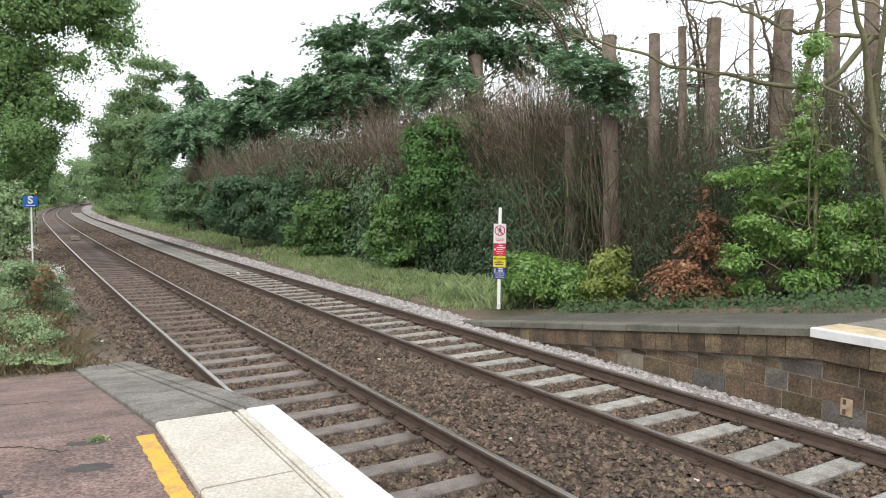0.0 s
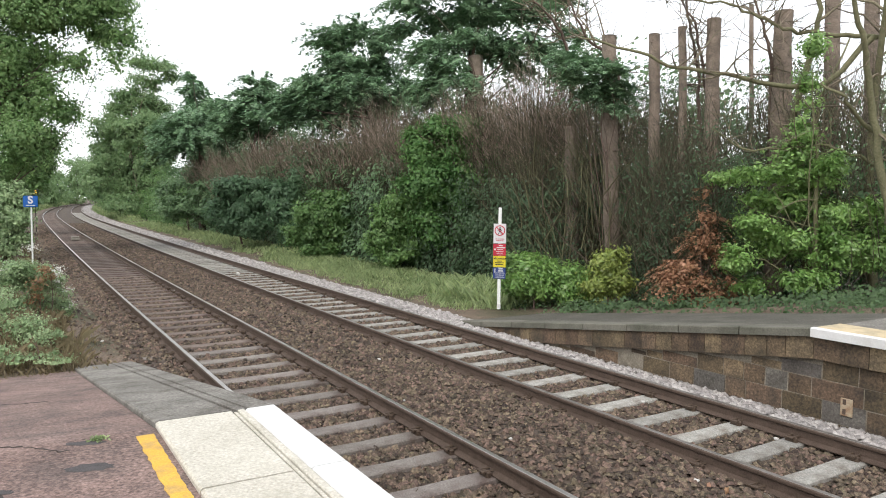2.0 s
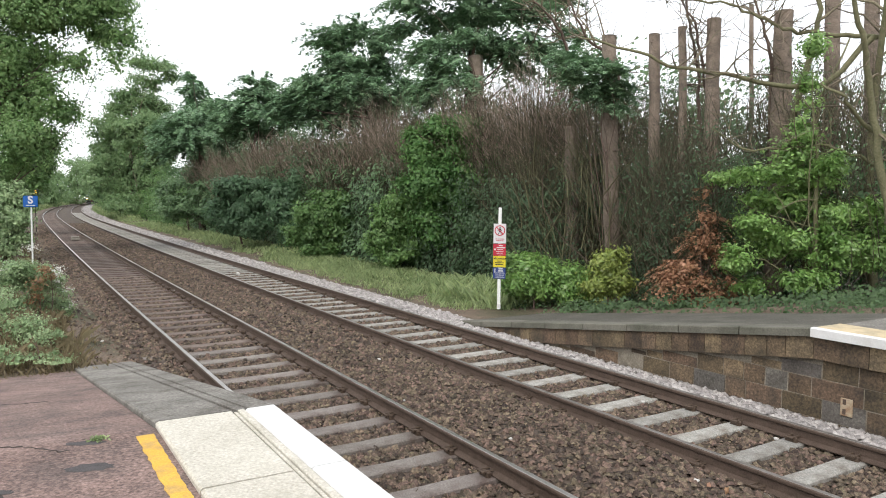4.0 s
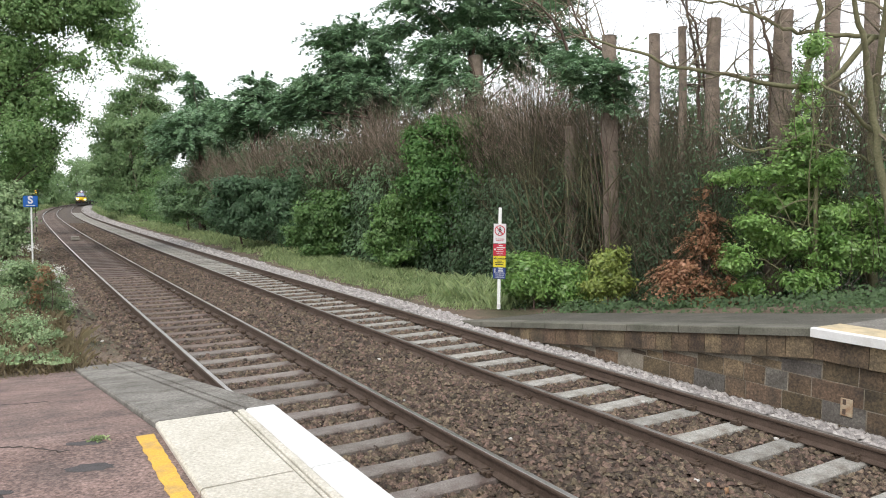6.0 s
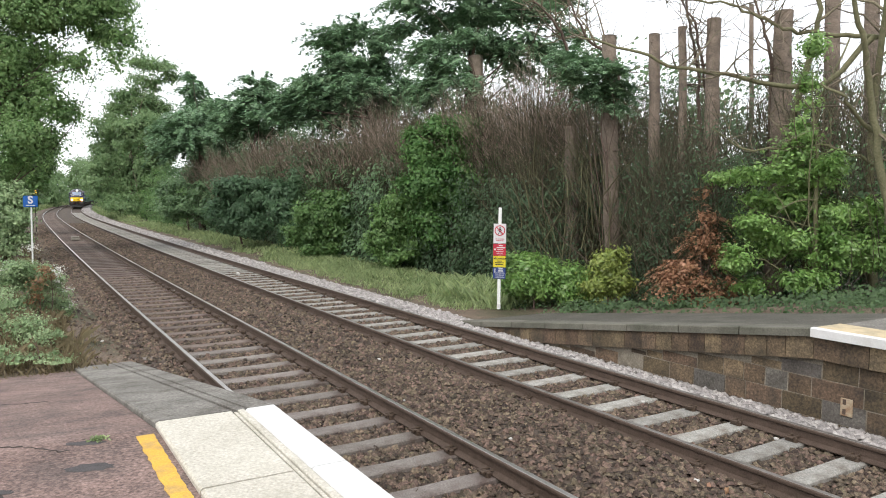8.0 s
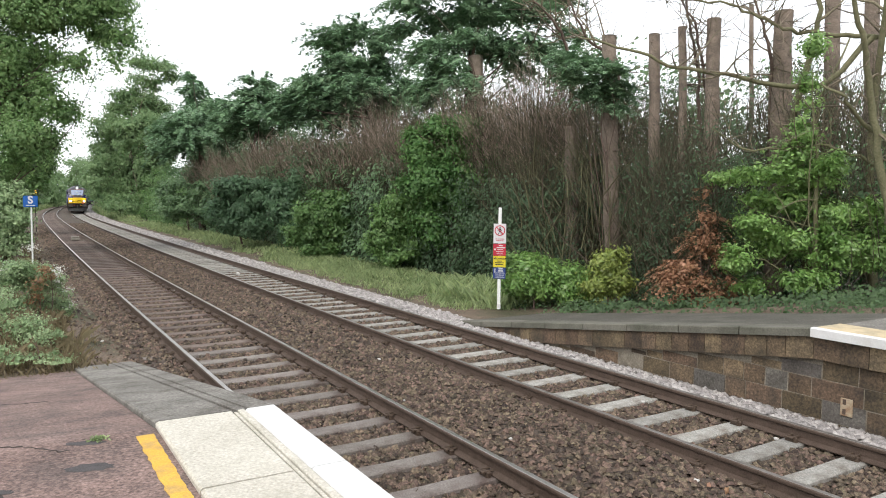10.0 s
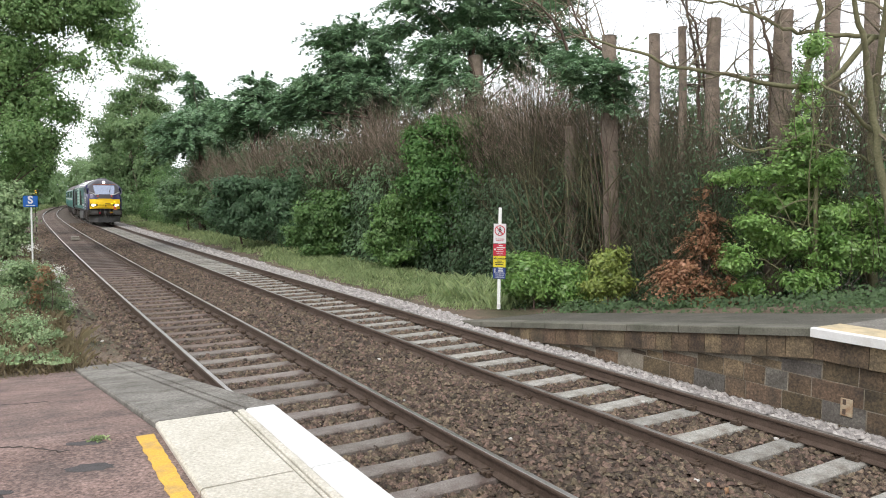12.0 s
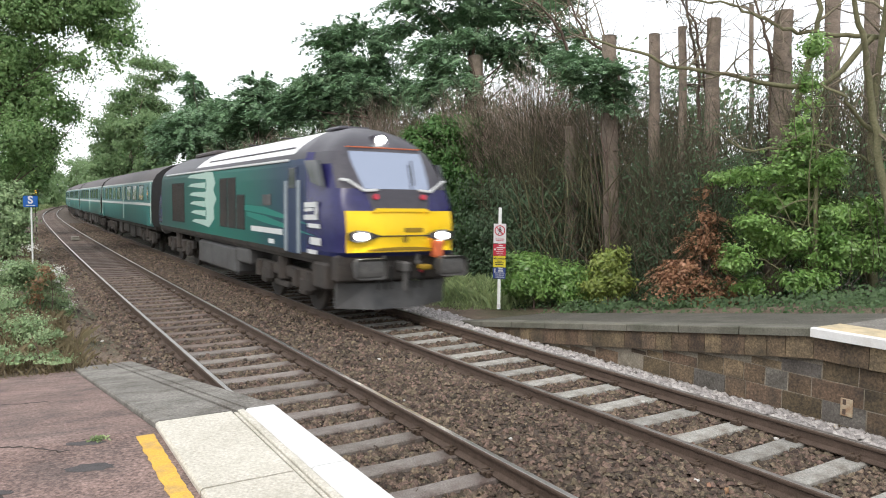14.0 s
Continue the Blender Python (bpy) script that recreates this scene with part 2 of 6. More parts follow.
def build_ground():
    ss = np.concatenate([np.arange(-55, 0, 3), np.arange(0, 40, 0.5), np.arange(40, 120, 2.5), np.arange(120, 475, 8)])
    oo = np.concatenate([np.array([-420, -200, -90, -45, -25, -15, -10]), np.arange(-8, 12, 0.4), np.array([12, 15, 20, 30, 50, 90, 200, 420])])
    g_s, g_o = np.meshgrid(ss, oo, indexing="ij")
    bend = np.clip(g_o, -420, 420)
    z = ground_z(g_s, g_o)
    rnd = np.random.RandomState(5)
    z = z + rnd.uniform(-0.02, 0.02, z.shape) * (abs(g_o) > 3.4)
    v = tr(g_s, bend, z).reshape(-1, 3)
    n_o = len(oo)
    i, j = np.meshgrid(np.arange(len(ss) - 1), np.arange(n_o - 1), indexing="ij")
    a = (i * n_o + j).ravel()
    faces = np.stack([a, a + 1, a + n_o + 1, a + n_o], 1)
    tagged(new("ground", fast_mesh("ground", v, faces, M_SOIL, True)), "brown soil and leaf litter beside the railway", "ground", kind="structure")
    # the two tracks' bed
    so = np.concatenate([np.arange(-20, 60, 1.0), np.arange(60, 470, 5)])
    prof = list(zip(BED_O, BED_Z))
    v, f = sweep(so, prof, close=False)
    tagged(new("trackbed", mesh_of("trackbed", v, f, M_BALLAST, smooth=True)), "rust-brown stone ballast of the trackbed", "ballast", kind="structure")


build_ground()


# ---- rails and sleepers ----
RAIL_PROFILE = [(-0.07, -0.16), (-0.07, -0.15), (-0.012, -0.125), (-0.01, -0.05), (-0.035, -0.035), (-0.036, -0.012), (-0.027, -0.001),
                (0.027, -0.001), (0.036, -0.012), (0.035, -0.035), (0.01, -0.05), (0.012, -0.125), (0.07, -0.15), (0.07, -0.16)]


def build_rails():
    ss = np.concatenate([np.arange(-20, 40, 1.0), np.arange(40, 470, 2.5)])
    for o, label in ((TRACK_A - HALF_GAUGE, "rusty steel rail with a polished head next to the platform ramp"), (TRACK_A + HALF_GAUGE, "rusty steel rail with a polished head by the brown ballast"),
                     (TRACK_B - HALF_GAUGE, "dark rusty steel rail on pale sleepers"), (TRACK_B + HALF_GAUGE, "dark rusty steel rail beside the pale stone shoulder")):
        prof = [(o + a, z) for a, z in RAIL_PROFILE]
        v, f = sweep(ss, prof)
        rail = tagged(new("rail", mesh_of("rail", v, f, M_RUST)), label, "rail", "rails of the two tracks")
        v, f = sweep(ss, [(o - 0.028, -0.003), (o - 0.024, 0.0015), (o + 0.024, 0.0015), (o + 0.028, -0.003)])
        head = new("running_surface", mesh_of("running_surface", v, f, M_STEEL_BRIGHT if o < 0 else M_STEEL))
        head.parent = rail
        tagged(head, "polished running surface")


build_rails()


def sleeper_mesh(name, material):
    bm = bmesh.new()
    xs = [-1.25, -1.0, -0.55, 0, 0.55, 1.0, 1.25]
    top = [0.0, 0.0, 0.0, -0.008, 0.0, 0.0, 0.0]
    rings = []
    for x, t in zip(xs, top):
        rings.append([bm.verts.new((x, y, z)) for y, z in ((-0.14, -0.2), (-0.115, t - 0.012), (-0.1, t), (0.1, t), (0.115, t - 0.012), (0.14, -0.2))])
    for a, b in zip(rings, rings[1:]):
        for j in range(6):
            bm.faces.new((a[j], a[(j + 1) % 6], b[(j + 1) % 6], b[j]))
    bm.faces.new(rings[0][::-1]), bm.faces.new(rings[-1])
    bmesh.ops.recalc_face_normals(bm, faces=bm.faces)
    me = bpy.data.meshes.new(name)
    bm.to_mesh(me)
    bm.free()
    me.materials.append(material)
    return me


def clip_mesh(side):
    """One sprung clip with its shoulder, on one side of a rail."""
    bm = bmesh.new()
    box(0.05, 0.13, 0.06, 0.008, pose(side * 0.1, 0, 0.02), bm)
    for k in (-1, 1):
        tube(0.012, 0.13, 6, pose(side * 0.1, k * 0.035, 0.05, 0, 90, 0), bm=bm)
    tube(0.012, 0.1, 6, pose(side * 0.15, 0, 0.05, 90, 0, 0), bm=bm)
    me = bpy.data.meshes.new("rail_clip")
    bm.to_mesh(me)
    bm.free()
    me.materials.append(M_CLIP)
    return me


def build_sleepers():
    clips = {q: clip_mesh(q) for q in (-1, 1)}
    rnd = random.Random(3)
    for o, material, label, start in ((TRACK_A, M_SLEEPER_OLD, "dirty grey concrete sleeper bedded in brown ballast", 0.30), (TRACK_B, M_SLEEPER, "pale grey concrete sleeper under the far track", 0.12)):
        me = sleeper_mesh("sleeper", material)
        brown = sleeper_mesh("sleeper", M_SLEEPER_BROWN)
        s = start - 2.0
        while s < 125:
            worn = o < 0 and (s > 15 or s > 10 and rnd.random() < 0.35)
            ob = new("sleeper", brown if worn else me)
            ob.matrix_world = at(s + rnd.uniform(-0.015, 0.015), o + rnd.uniform(-0.02, 0.02), -0.165, rnd.uniform(-0.6, 0.6))
            tagged(ob, "brown-stained sleeper sunk in rusty ballast" if worn else label, "sleeper", "sleepers of the platform track" if o < 0 else "sleepers of the far track")
            if 1 < s < 26:
                for k in (-1, 1):
                    for q in (-1, 1):
                        c = new("rail_clip", clips[q])
                        c.parent, c.location = ob, (k * HALF_GAUGE, 0, 0)
            s += 0.652
    

build_sleepers()


# ---- platform with the yellow line ----
A_EDGE, A_SLAB = -3.13, -3.92


def slab_piece(name, s0, s1, o0, o1, zf, thick, material, parent, label="", gap=0.008, bevel=0.012):
    """A flat slab between two distances and two offsets, its top following zf(s)."""
    bm = bmesh.new()
    rows = []
    for s in np.linspace(s0 + gap, s1 - gap, max(2, int((s1 - s0) / 0.6) + 1)):
        t = float(zf(s))
        p = tr(s, [o0 + gap, o0 + gap + bevel, o1 - gap - bevel, o1 - gap, o1 - gap, o0 + gap], [t - bevel, t, t, t - bevel, t - thick, t - thick])
        rows.append([bm.verts.new(q) for q in p])
    for a, b in zip(rows, rows[1:]):
        for j in range(6):
            bm.faces.new((a[j], b[j], b[(j + 1) % 6], a[(j + 1) % 6]))
    bm.faces.new(rows[0]), bm.faces.new(rows[-1][::-1])
    bmesh.ops.recalc_face_normals(bm, faces=bm.faces)
    return part(name, bm, material, parent, label)


def build_platform_a():
    base = empty("platform_edge", Matrix(), "cream platform edge slabs with a white painted nosing", "platform", kind="structure")
    slab_piece("platform_body", -14, A_END - 0.02, -9.5, A_EDGE - 0.06, lambda s: LEVEL - 0.035, 1.2, M_TARMAC, base, "red-brown tarmac platform surface", gap=0.0, bevel=0.001)
    slab_piece("ramp_body", A_END - 0.02, 14.0, -9.5, A_SLAB - 0.0, lambda s: ramp_a(s) - 0.035, 1.2, M_TARMAC, base, "red-brown tarmac sloping down", gap=0.0, bevel=0.001)
    s = A_END
    while s > -12:
        slab_piece("edge_slab", s - 1.22, s, A_SLAB, -3.42, lambda q: LEVEL, 0.1, M_CREAM, base)
        slab_piece("groove_strip", s - 1.22, s, -3.42, -3.395, lambda q: LEVEL - 0.012, 0.08, M_CREAM, base, gap=0.002, bevel=0.003)
        slab_piece("groove_strip", s - 1.22, s, -3.395, -3.345, lambda q: LEVEL, 0.08, M_CREAM, base, gap=0.002, bevel=0.005)
        slab_piece("nosing_slab", s - 1.22, s, -3.345, A_EDGE, lambda q: LEVEL + 0.002, 0.1, M_WHITE, base, "white painted nosing", gap=0.004)
        s -= 1.22
    rnd = random.Random(17)
    bm = bmesh.new()
    rows = []
    s = 7.46
    while s > -8:
        a, b = -4.045 + rnd.uniform(-0.006, 0.005), -3.945 + rnd.uniform(-0.006, 0.003)
        rows.append([bm.verts.new(q) for q in tr(s, [a, b, b, a], [LEVEL - 0.031, LEVEL - 0.031, LEVEL - 0.04, LEVEL - 0.04])])
        s -= rnd.uniform(0.02, 0.06) if s > 4 else 0.3
    for a, b in zip(rows, rows[1:]):
        for j in range(4):
            bm.faces.new((a[j], a[(j + 1) % 4], b[(j + 1) % 4], b[j]))
    bmesh.ops.recalc_face_normals(bm, faces=bm.faces)
    part("yellow_line", bm, M_YELLOW, base, "worn yellow safety line")
    slab_piece("ramp_slab", A_END, 14.2, A_SLAB, -3.42, ramp_a, 0.14, M_RAMP, base, "worn grey concrete ramp")
    for o0, o1, dz in ((-3.42, -3.4, 0.015), (-3.4, -3.33, 0.0), (-3.33, -3.31, 0.015), (-3.31, A_EDGE, 0.0)):
        slab_piece("ramp_strip", A_END, 14.3, o0, o1, lambda q: ramp_a(q) - dz, 0.14, M_RAMP, base, gap=0.001, bevel=0.004)
    slab_piece("front_wall", -14, 14.0, A_EDGE - 0.25, A_EDGE - 0.12, lambda q: ramp_a(q) - 0.15, 1.1, M_MORTAR, base)


build_platform_a()


# ---- platform across the line ----
B_EDGE = 3.17


def build_platform_b():
    base = empty("far_platform", Matrix(), "far platform end with a ramp, stone coping and block wall", "platform", kind="structure")
    slab_piece("ramp_surface", B_END, 15.2, B_EDGE + 0.45, 5.6, lambda s: ramp_b(s) - 0.012, 0.6, M_FAR_RAMP, base, "worn grey ramp surface", gap=0.0)
    slab_piece("platform_surface", -14, B_END, B_EDGE + 0.6, 9.5, lambda s: LEVEL - 0.01, 0.6, M_RAMP, base, "grey platform surface", gap=0.0)
    s = B_END
    while s < 15.0:
        slab_piece("coping_stone", s, s + 0.95, B_EDGE, B_EDGE + 0.45, ramp_b, 0.1, M_COPING, base)
        s += 0.95
    wide = random.Random(21)
    s = B_END - 3.0
    while s < 15.0:
        ln = wide.uniform(0.24, 0.36)
        slab_piece("corbel_stone", s, s + ln, B_EDGE + 0.04 + wide.uniform(0, 0.012), B_EDGE + 0.3, lambda q: ramp_b(q) - 0.1, 0.26, M_WALL, base, gap=0.004)
        s += ln
    s = B_END
    while s > -12:
        slab_piece("painted_coping", s - 0.95, s, B_EDGE - 0.02, B_EDGE + 0.6, lambda q: LEVEL + 0.005, 0.1, M_CREAM_EDGE, base, "cream painted coping slab")
        slab_piece("white_nosing", s - 0.95, s, B_EDGE - 0.026, B_EDGE + 0.07, lambda q: LEVEL + 0.009, 0.108, M_WHITE, base, "chipped white painted nosing", gap=0.004)
        s -= 0.95
    slab_piece("mortar_wall", -12, 15, B_EDGE + 0.127, B_EDGE + 0.4, lambda q: ramp_b(q) - 0.3, 1.0, M_MORTAR, base, gap=0.0)
    rnd = random.Random(8)
    for row in range(4):
        z1 = 0.555 - row * 0.235
        s = -2.0 + rnd.uniform(0, 0.4)
        while s < 14.5:
            ln = rnd.choice((0.3, 0.42, 0.5, 0.6))
            top = min(z1, float(ramp_b(s + ln)) - 0.37)
            if top > z1 - 0.18 and top > -0.25:
                slab_piece("wall_block", s, s + ln, B_EDGE + 0.12 - rnd.uniform(0, 0.012), B_EDGE + 0.3, lambda q: top, 0.23 - (z1 - top), M_WALL_GREY if rnd.random() < 0.13 else M_WALL, base, gap=0.008, bevel=0.012)
            s += ln


M_WALL_GREY = mat("grey_lichened_block", (0.075, 0.068, 0.058), (0.17, 0.158, 0.14), scale=2.6, fine=34, bump=0.6, stain=(0.06, 0.052, 0.045), stain_amount=0.85, stain_scale=3.5, per="object", spread=0.3, speck=0.35, speck_scale=45)
M_CREAM_EDGE = mat("painted_coping_cream", (0.452, 0.359, 0.211), (0.577, 0.484, 0.328), scale=3, fine=110, bump=0.25, stain=(0.234, 0.211, 0.156), stain_amount=0.6, stain_scale=4)
build_platform_b()


# ---- loose ballast stones ----
def stones(count, rnd, s_range, o_fn, size, z_fn):
    """Verts and faces of many small angular stones on the bed."""
    base = np.array([(1, .75, -.6), (-1, .8, -.5), (-.9, -.8, -.6), (.95, -.75, -.5), (.5, .15, .75), (-.5, -.1, .7)], float)
    tri = np.array([(0, 1, 5), (0, 5, 4), (1, 2, 5), (2, 3, 4), (2, 4, 5), (3, 0, 4)])
    s = rnd.uniform(*s_range, count)
    o = o_fn(s, rnd)
    for centre, start in ((TRACK_A, 0.30), (TRACK_B, 0.12)):
        gap = (s - start + 2.0 + 0.326) % 0.652 - 0.326
        over = (abs(o - centre) < 0.82) & (abs(gap) < 0.15) & (rnd.uniform(0, 1, count) < 0.97)
        s = np.where(over, s + np.sign(gap + 1e-6) * (0.15 - abs(gap)) + np.sign(gap) * rnd.uniform(0, 0.17, count), s)
    r = rnd.uniform(0.5, 1.3, (count, 1, 1)) * size
    pts = base[None] * rnd.uniform(0.55, 1.25, (count, 6, 3)) * r * np.array([1, 0.85, 0.7])
    a, t = rnd.uniform(0, 6.28, count), rnd.uniform(-0.5, 0.5, count)
    ca, sa, ct, st = np.cos(a), np.sin(a), np.cos(t), np.sin(t)
    x = pts[..., 0] * ct[:, None] + pts[..., 2] * st[:, None]
    z = -pts[..., 0] * st[:, None] + pts[..., 2] * ct[:, None]
    y = pts[..., 1]
    xw, yw = x * ca[:, None] - y * sa[:, None], x * sa[:, None] + y * ca[:, None]
    c = tr(s, o, z_fn(s, o) + rnd.uniform(-0.1, 1.1, count) * size)
    v = np.stack([xw, yw, z], -1) + c[:, None, :]
    f = tri[None] + (np.arange(count) * 6)[:, None, None]
    return v.reshape(-1, 3), f.reshape(-1, 3)


def bed_z(s, o):
    return np.interp(o, BED_O, BED_Z)


def between_tracks(s, r):
    """Offsets outside the sleepers: the six-foot and the left shoulder."""
    return np.where(r.uniform(0, 1, len(s)) < 0.7, r.uniform(-0.85, 0.85, len(s)), r.uniform(-3.2, -2.55, len(s)))


def build_stones():
    rnd = np.random.RandomState(11)
    v, f = stones(34000, rnd, (3, 13.5), lambda s, r: r.uniform(-3.2, 2.7, len(s)), 0.034, bed_z)
    tagged(new("loose_ballast", fast_mesh("loose_ballast", v, f, M_STONE)), "loose rust-brown ballast stones between the rails", "ballast", kind="stuff")
    v, f = stones(7000, rnd, (-14, 3), lambda s, r: r.uniform(-3.2, 2.7, len(s)), 0.045, bed_z)
    tagged(new("loose_ballast", fast_mesh("loose_ballast", v, f, M_STONE)), "loose rust-brown ballast stones along the platform", "ballast", kind="stuff")
    v, f = stones(21000, rnd, (13.5, 27), lambda s, r: r.uniform(-3.2, 2.7, len(s)), 0.038, bed_z)
    tagged(new("loose_ballast", fast_mesh("loose_ballast", v, f, M_STONE)), "loose rust-brown ballast stones past the ramp", "ballast", kind="stuff")
    v, f = stones(11000, rnd, (27, 75), between_tracks, 0.05, bed_z)
    tagged(new("loose_ballast", fast_mesh("loose_ballast", v, f, M_STONE)), "loose rust-brown ballast stones further along", "ballast", kind="stuff")

    v, f = stones(3000, rnd, (14, 60), lambda s, r: -3.05 - 1.0 * r.uniform(0, 1, len(s)) ** 1.3, 0.035, ground_z)
    tagged(new("loose_ballast", fast_mesh("loose_ballast", v, f, M_STONE)), "brown stones scattered beside the track", "ballast", kind="stuff")

    def shoulder_o(s, r):
        wide = np.interp(s, [3, 8, 14, 16, 25, 60, 200], [0.55, 0.55, 0.75, 1.1, 1.05, 1.2, 1.5])
        return 2.72 + wide * r.uniform(0, 1, len(s)) ** 0.9

    def shoulder_z(s, o):
        return -0.15 - 0.1 * np.clip((o - 2.8) / 0.9, 0, 1)
    v, f = stones(13000, rnd, (3, 30), shoulder_o, 0.047, shoulder_z)
    tagged(new("pale_shoulder", fast_mesh("pale_shoulder", v, f, M_PALE)), "pale fresh ballast stones heaped along the track", "ballast", kind="stuff")
    v, f = stones(9000, rnd, (30, 90), shoulder_o, 0.075, shoulder_z)
    tagged(new("pale_shoulder", fast_mesh("pale_shoulder", v, f, M_PALE)), "pale fresh ballast stones further along", "ballast", kind="stuff")
    v, f = stones(6000, rnd, (90, 260), shoulder_o, 0.16, shoulder_z)
    tagged(new("pale_shoulder", fast_mesh("pale_shoulder", v, f, M_PALE)), "pale ballast stones round the far bend", "ballast", kind="stuff")


build_stones()


# ---- plants ----
def leaf_mat(name, low, high, spread=0.24, rough=0.5, leaf=0.38, spec=0.4):
    return mat(name, low, high, rough=rough, scale=0.9, fine=7, per="island", spread=spread, bump=0.0, leaf=leaf, spec=spec)


M_OAK = leaf_mat("broad_leaf_green", (0.075, 0.15, 0.05), (0.19, 0.32, 0.11))
M_OAK_TOP = leaf_mat("oak_leaf_green", (0.1, 0.2, 0.07), (0.32, 0.48, 0.19))
M_LIGHT = leaf_mat("light_green_leaf", (0.095, 0.185, 0.055), (0.21, 0.35, 0.115))
M_BLUE = leaf_mat("grey_green_leaf", (0.07, 0.14, 0.072), (0.17, 0.28, 0.15))
# Lighter and greyer than the conifer's own green, to include sky sheen.
M_PINE = leaf_mat("sky_sheen_conifer_green", (0.115, 0.215, 0.125), (0.33, 0.49, 0.28), leaf=0.3, spec=0.5)
M_PINE_DARK = leaf_mat("dark_conifer_green", (0.065, 0.125, 0.06), (0.2, 0.32, 0.15), leaf=0.3)
# Conifer green darkened to carry the shade inside and under the thicket.
M_CONIFER_SHADE = leaf_mat("shade_dark_conifer_needles", (0.036, 0.072, 0.036), (0.115, 0.185, 0.09), leaf=0.25)
M_LAUREL = leaf_mat("glossy_laurel_green", (0.115, 0.235, 0.055), (0.34, 0.52, 0.165), rough=0.32, spec=0.5)
M_LAUREL_YELLOW = leaf_mat("yellow_green_laurel", (0.18, 0.25, 0.06), (0.46, 0.52, 0.16), rough=0.35, spec=0.5)
M_DEAD = leaf_mat("dead_brown_foliage", (0.26, 0.135, 0.075), (0.52, 0.3, 0.18), leaf=0.15)
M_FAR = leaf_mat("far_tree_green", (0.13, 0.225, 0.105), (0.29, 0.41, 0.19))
M_LEAFY = leaf_mat("bright_green_leaf", (0.062, 0.155, 0.045), (0.155, 0.29, 0.085))
M_WEED = leaf_mat("pale_weed_green", (0.19, 0.3, 0.14), (0.45, 0.56, 0.32))
M_AUTUMN = leaf_mat("wilted_orange_leaf", (0.22, 0.13, 0.06), (0.4, 0.26, 0.15))
M_DRY = leaf_mat("dry_weed_stems", (0.14, 0.11, 0.06), (0.3, 0.25, 0.15))
M_FLOWER = leaf_mat("white_blossom", (0.6, 0.6, 0.55), (0.8, 0.8, 0.78))
M_GRASS = leaf_mat("grass_green", (0.19, 0.27, 0.115), (0.45, 0.53, 0.27), rough=0.6)
M_BARK = mat("brown_bark", (0.07, 0.05, 0.04), (0.17, 0.12, 0.095), scale=6, fine=40, bump=0.8)
M_BARK_PALE = mat("stripped_bark", (0.125, 0.1, 0.08), (0.34, 0.27, 0.215), scale=5, fine=40, bump=0.8, stain=(0.06, 0.05, 0.04), stain_amount=0.6)
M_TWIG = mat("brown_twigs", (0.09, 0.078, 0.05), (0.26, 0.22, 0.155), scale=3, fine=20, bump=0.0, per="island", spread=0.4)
# Darker copy of the twig brown, with the thicket's inner shade in its colour.
M_TWIG_SHADED = mat("shaded_brown_twigs", (0.05, 0.046, 0.028), (0.175, 0.155, 0.1), scale=3, fine=20, bump=0.0, per="island", spread=0.4)
M_TIP = mat("pale_dry_tips", (0.24, 0.185, 0.15), (0.52, 0.41, 0.34), scale=3, fine=20, bump=0.0, per="island", spread=0.35)
M_MOSS = mat("mossy_bark", (0.1, 0.1, 0.05), (0.2, 0.19, 0.11), scale=4, fine=30, bump=0.5)
M_CUT = mat("sawn_wood", (0.36, 0.25, 0.16), (0.5, 0.37, 0.25), scale=8, fine=40)


def leaves(points, normals, size, rnd, long=1.6, droop=0.0, jitter=0.9):
    """Folded leaf blades, two triangles each, about the points, facing roughly along the normals."""
    n = len(points)
    nv = normals + rnd.normal(0, jitter, (n, 3)) * 0.42
    nv[:, 2] += 0.45
    nv /= np.linalg.norm(nv, axis=1, keepdims=True) + 1e-9
    t = rnd.normal(0, 1, (n, 3))
    t[:, 2] -= droop
    t -= nv * (t * nv).sum(1, keepdims=True)
    t /= np.linalg.norm(t, axis=1, keepdims=True) + 1e-9
    b = np.cross(nv, t)
    sz = (size * rnd.uniform(0.6, 1.3, n))[:, None]
    ln, w = t * sz * long * 0.5, b * sz * 0.5
    fold = nv * sz * 0.16
    v = np.stack([points - ln, points + w * 0.9 + fold, points + ln, points - w * 0.9 + fold], 1)
    f = np.arange(n * 4).reshape(n, 4)
    return v.reshape(-1, 3), f


def lobes_points(lobes, count, rnd, shell=0.35, clump=0.0, flat=0.6):
    """Points in ellipsoid lobes (x, y, z, rx, ry, rz), denser near their skin, gathered in clumps."""
    lobes = np.array(lobes, float)
    vol = lobes[:, 3] * lobes[:, 4] + lobes[:, 4] * lobes[:, 5] + lobes[:, 3] * lobes[:, 5]
    if clump:
        k = max(14, count // 210 if clump > 0.2 else count // 80)
        ci = rnd.choice(len(lobes), k, p=vol / vol.sum())
        cd = rnd.normal(0, 1, (k, 3))
        cd /= np.linalg.norm(cd, axis=1, keepdims=True)
        cr = (1 - shell * rnd.uniform(0, 1, k) ** 1.5) * rnd.uniform(0.9, 1.12, k)
        cc = lobes[ci, :3] + cd * cr[:, None] * lobes[ci, 3:]
        i = rnd.randint(0, k, count)
        d = rnd.normal(0, 1, (count, 3)) * np.array([1, 1, flat]) * clump * rnd.uniform(0.5, 1.3, k)[i][:, None]
        return cc[i] + d, cd[i] * 0.7 + d / (np.linalg.norm(d, axis=1, keepdims=True) + 1e-9) * 0.5
    i = rnd.choice(len(lobes), count, p=vol / vol.sum())
    d = rnd.normal(0, 1, (count, 3))
    d /= np.linalg.norm(d, axis=1, keepdims=True)
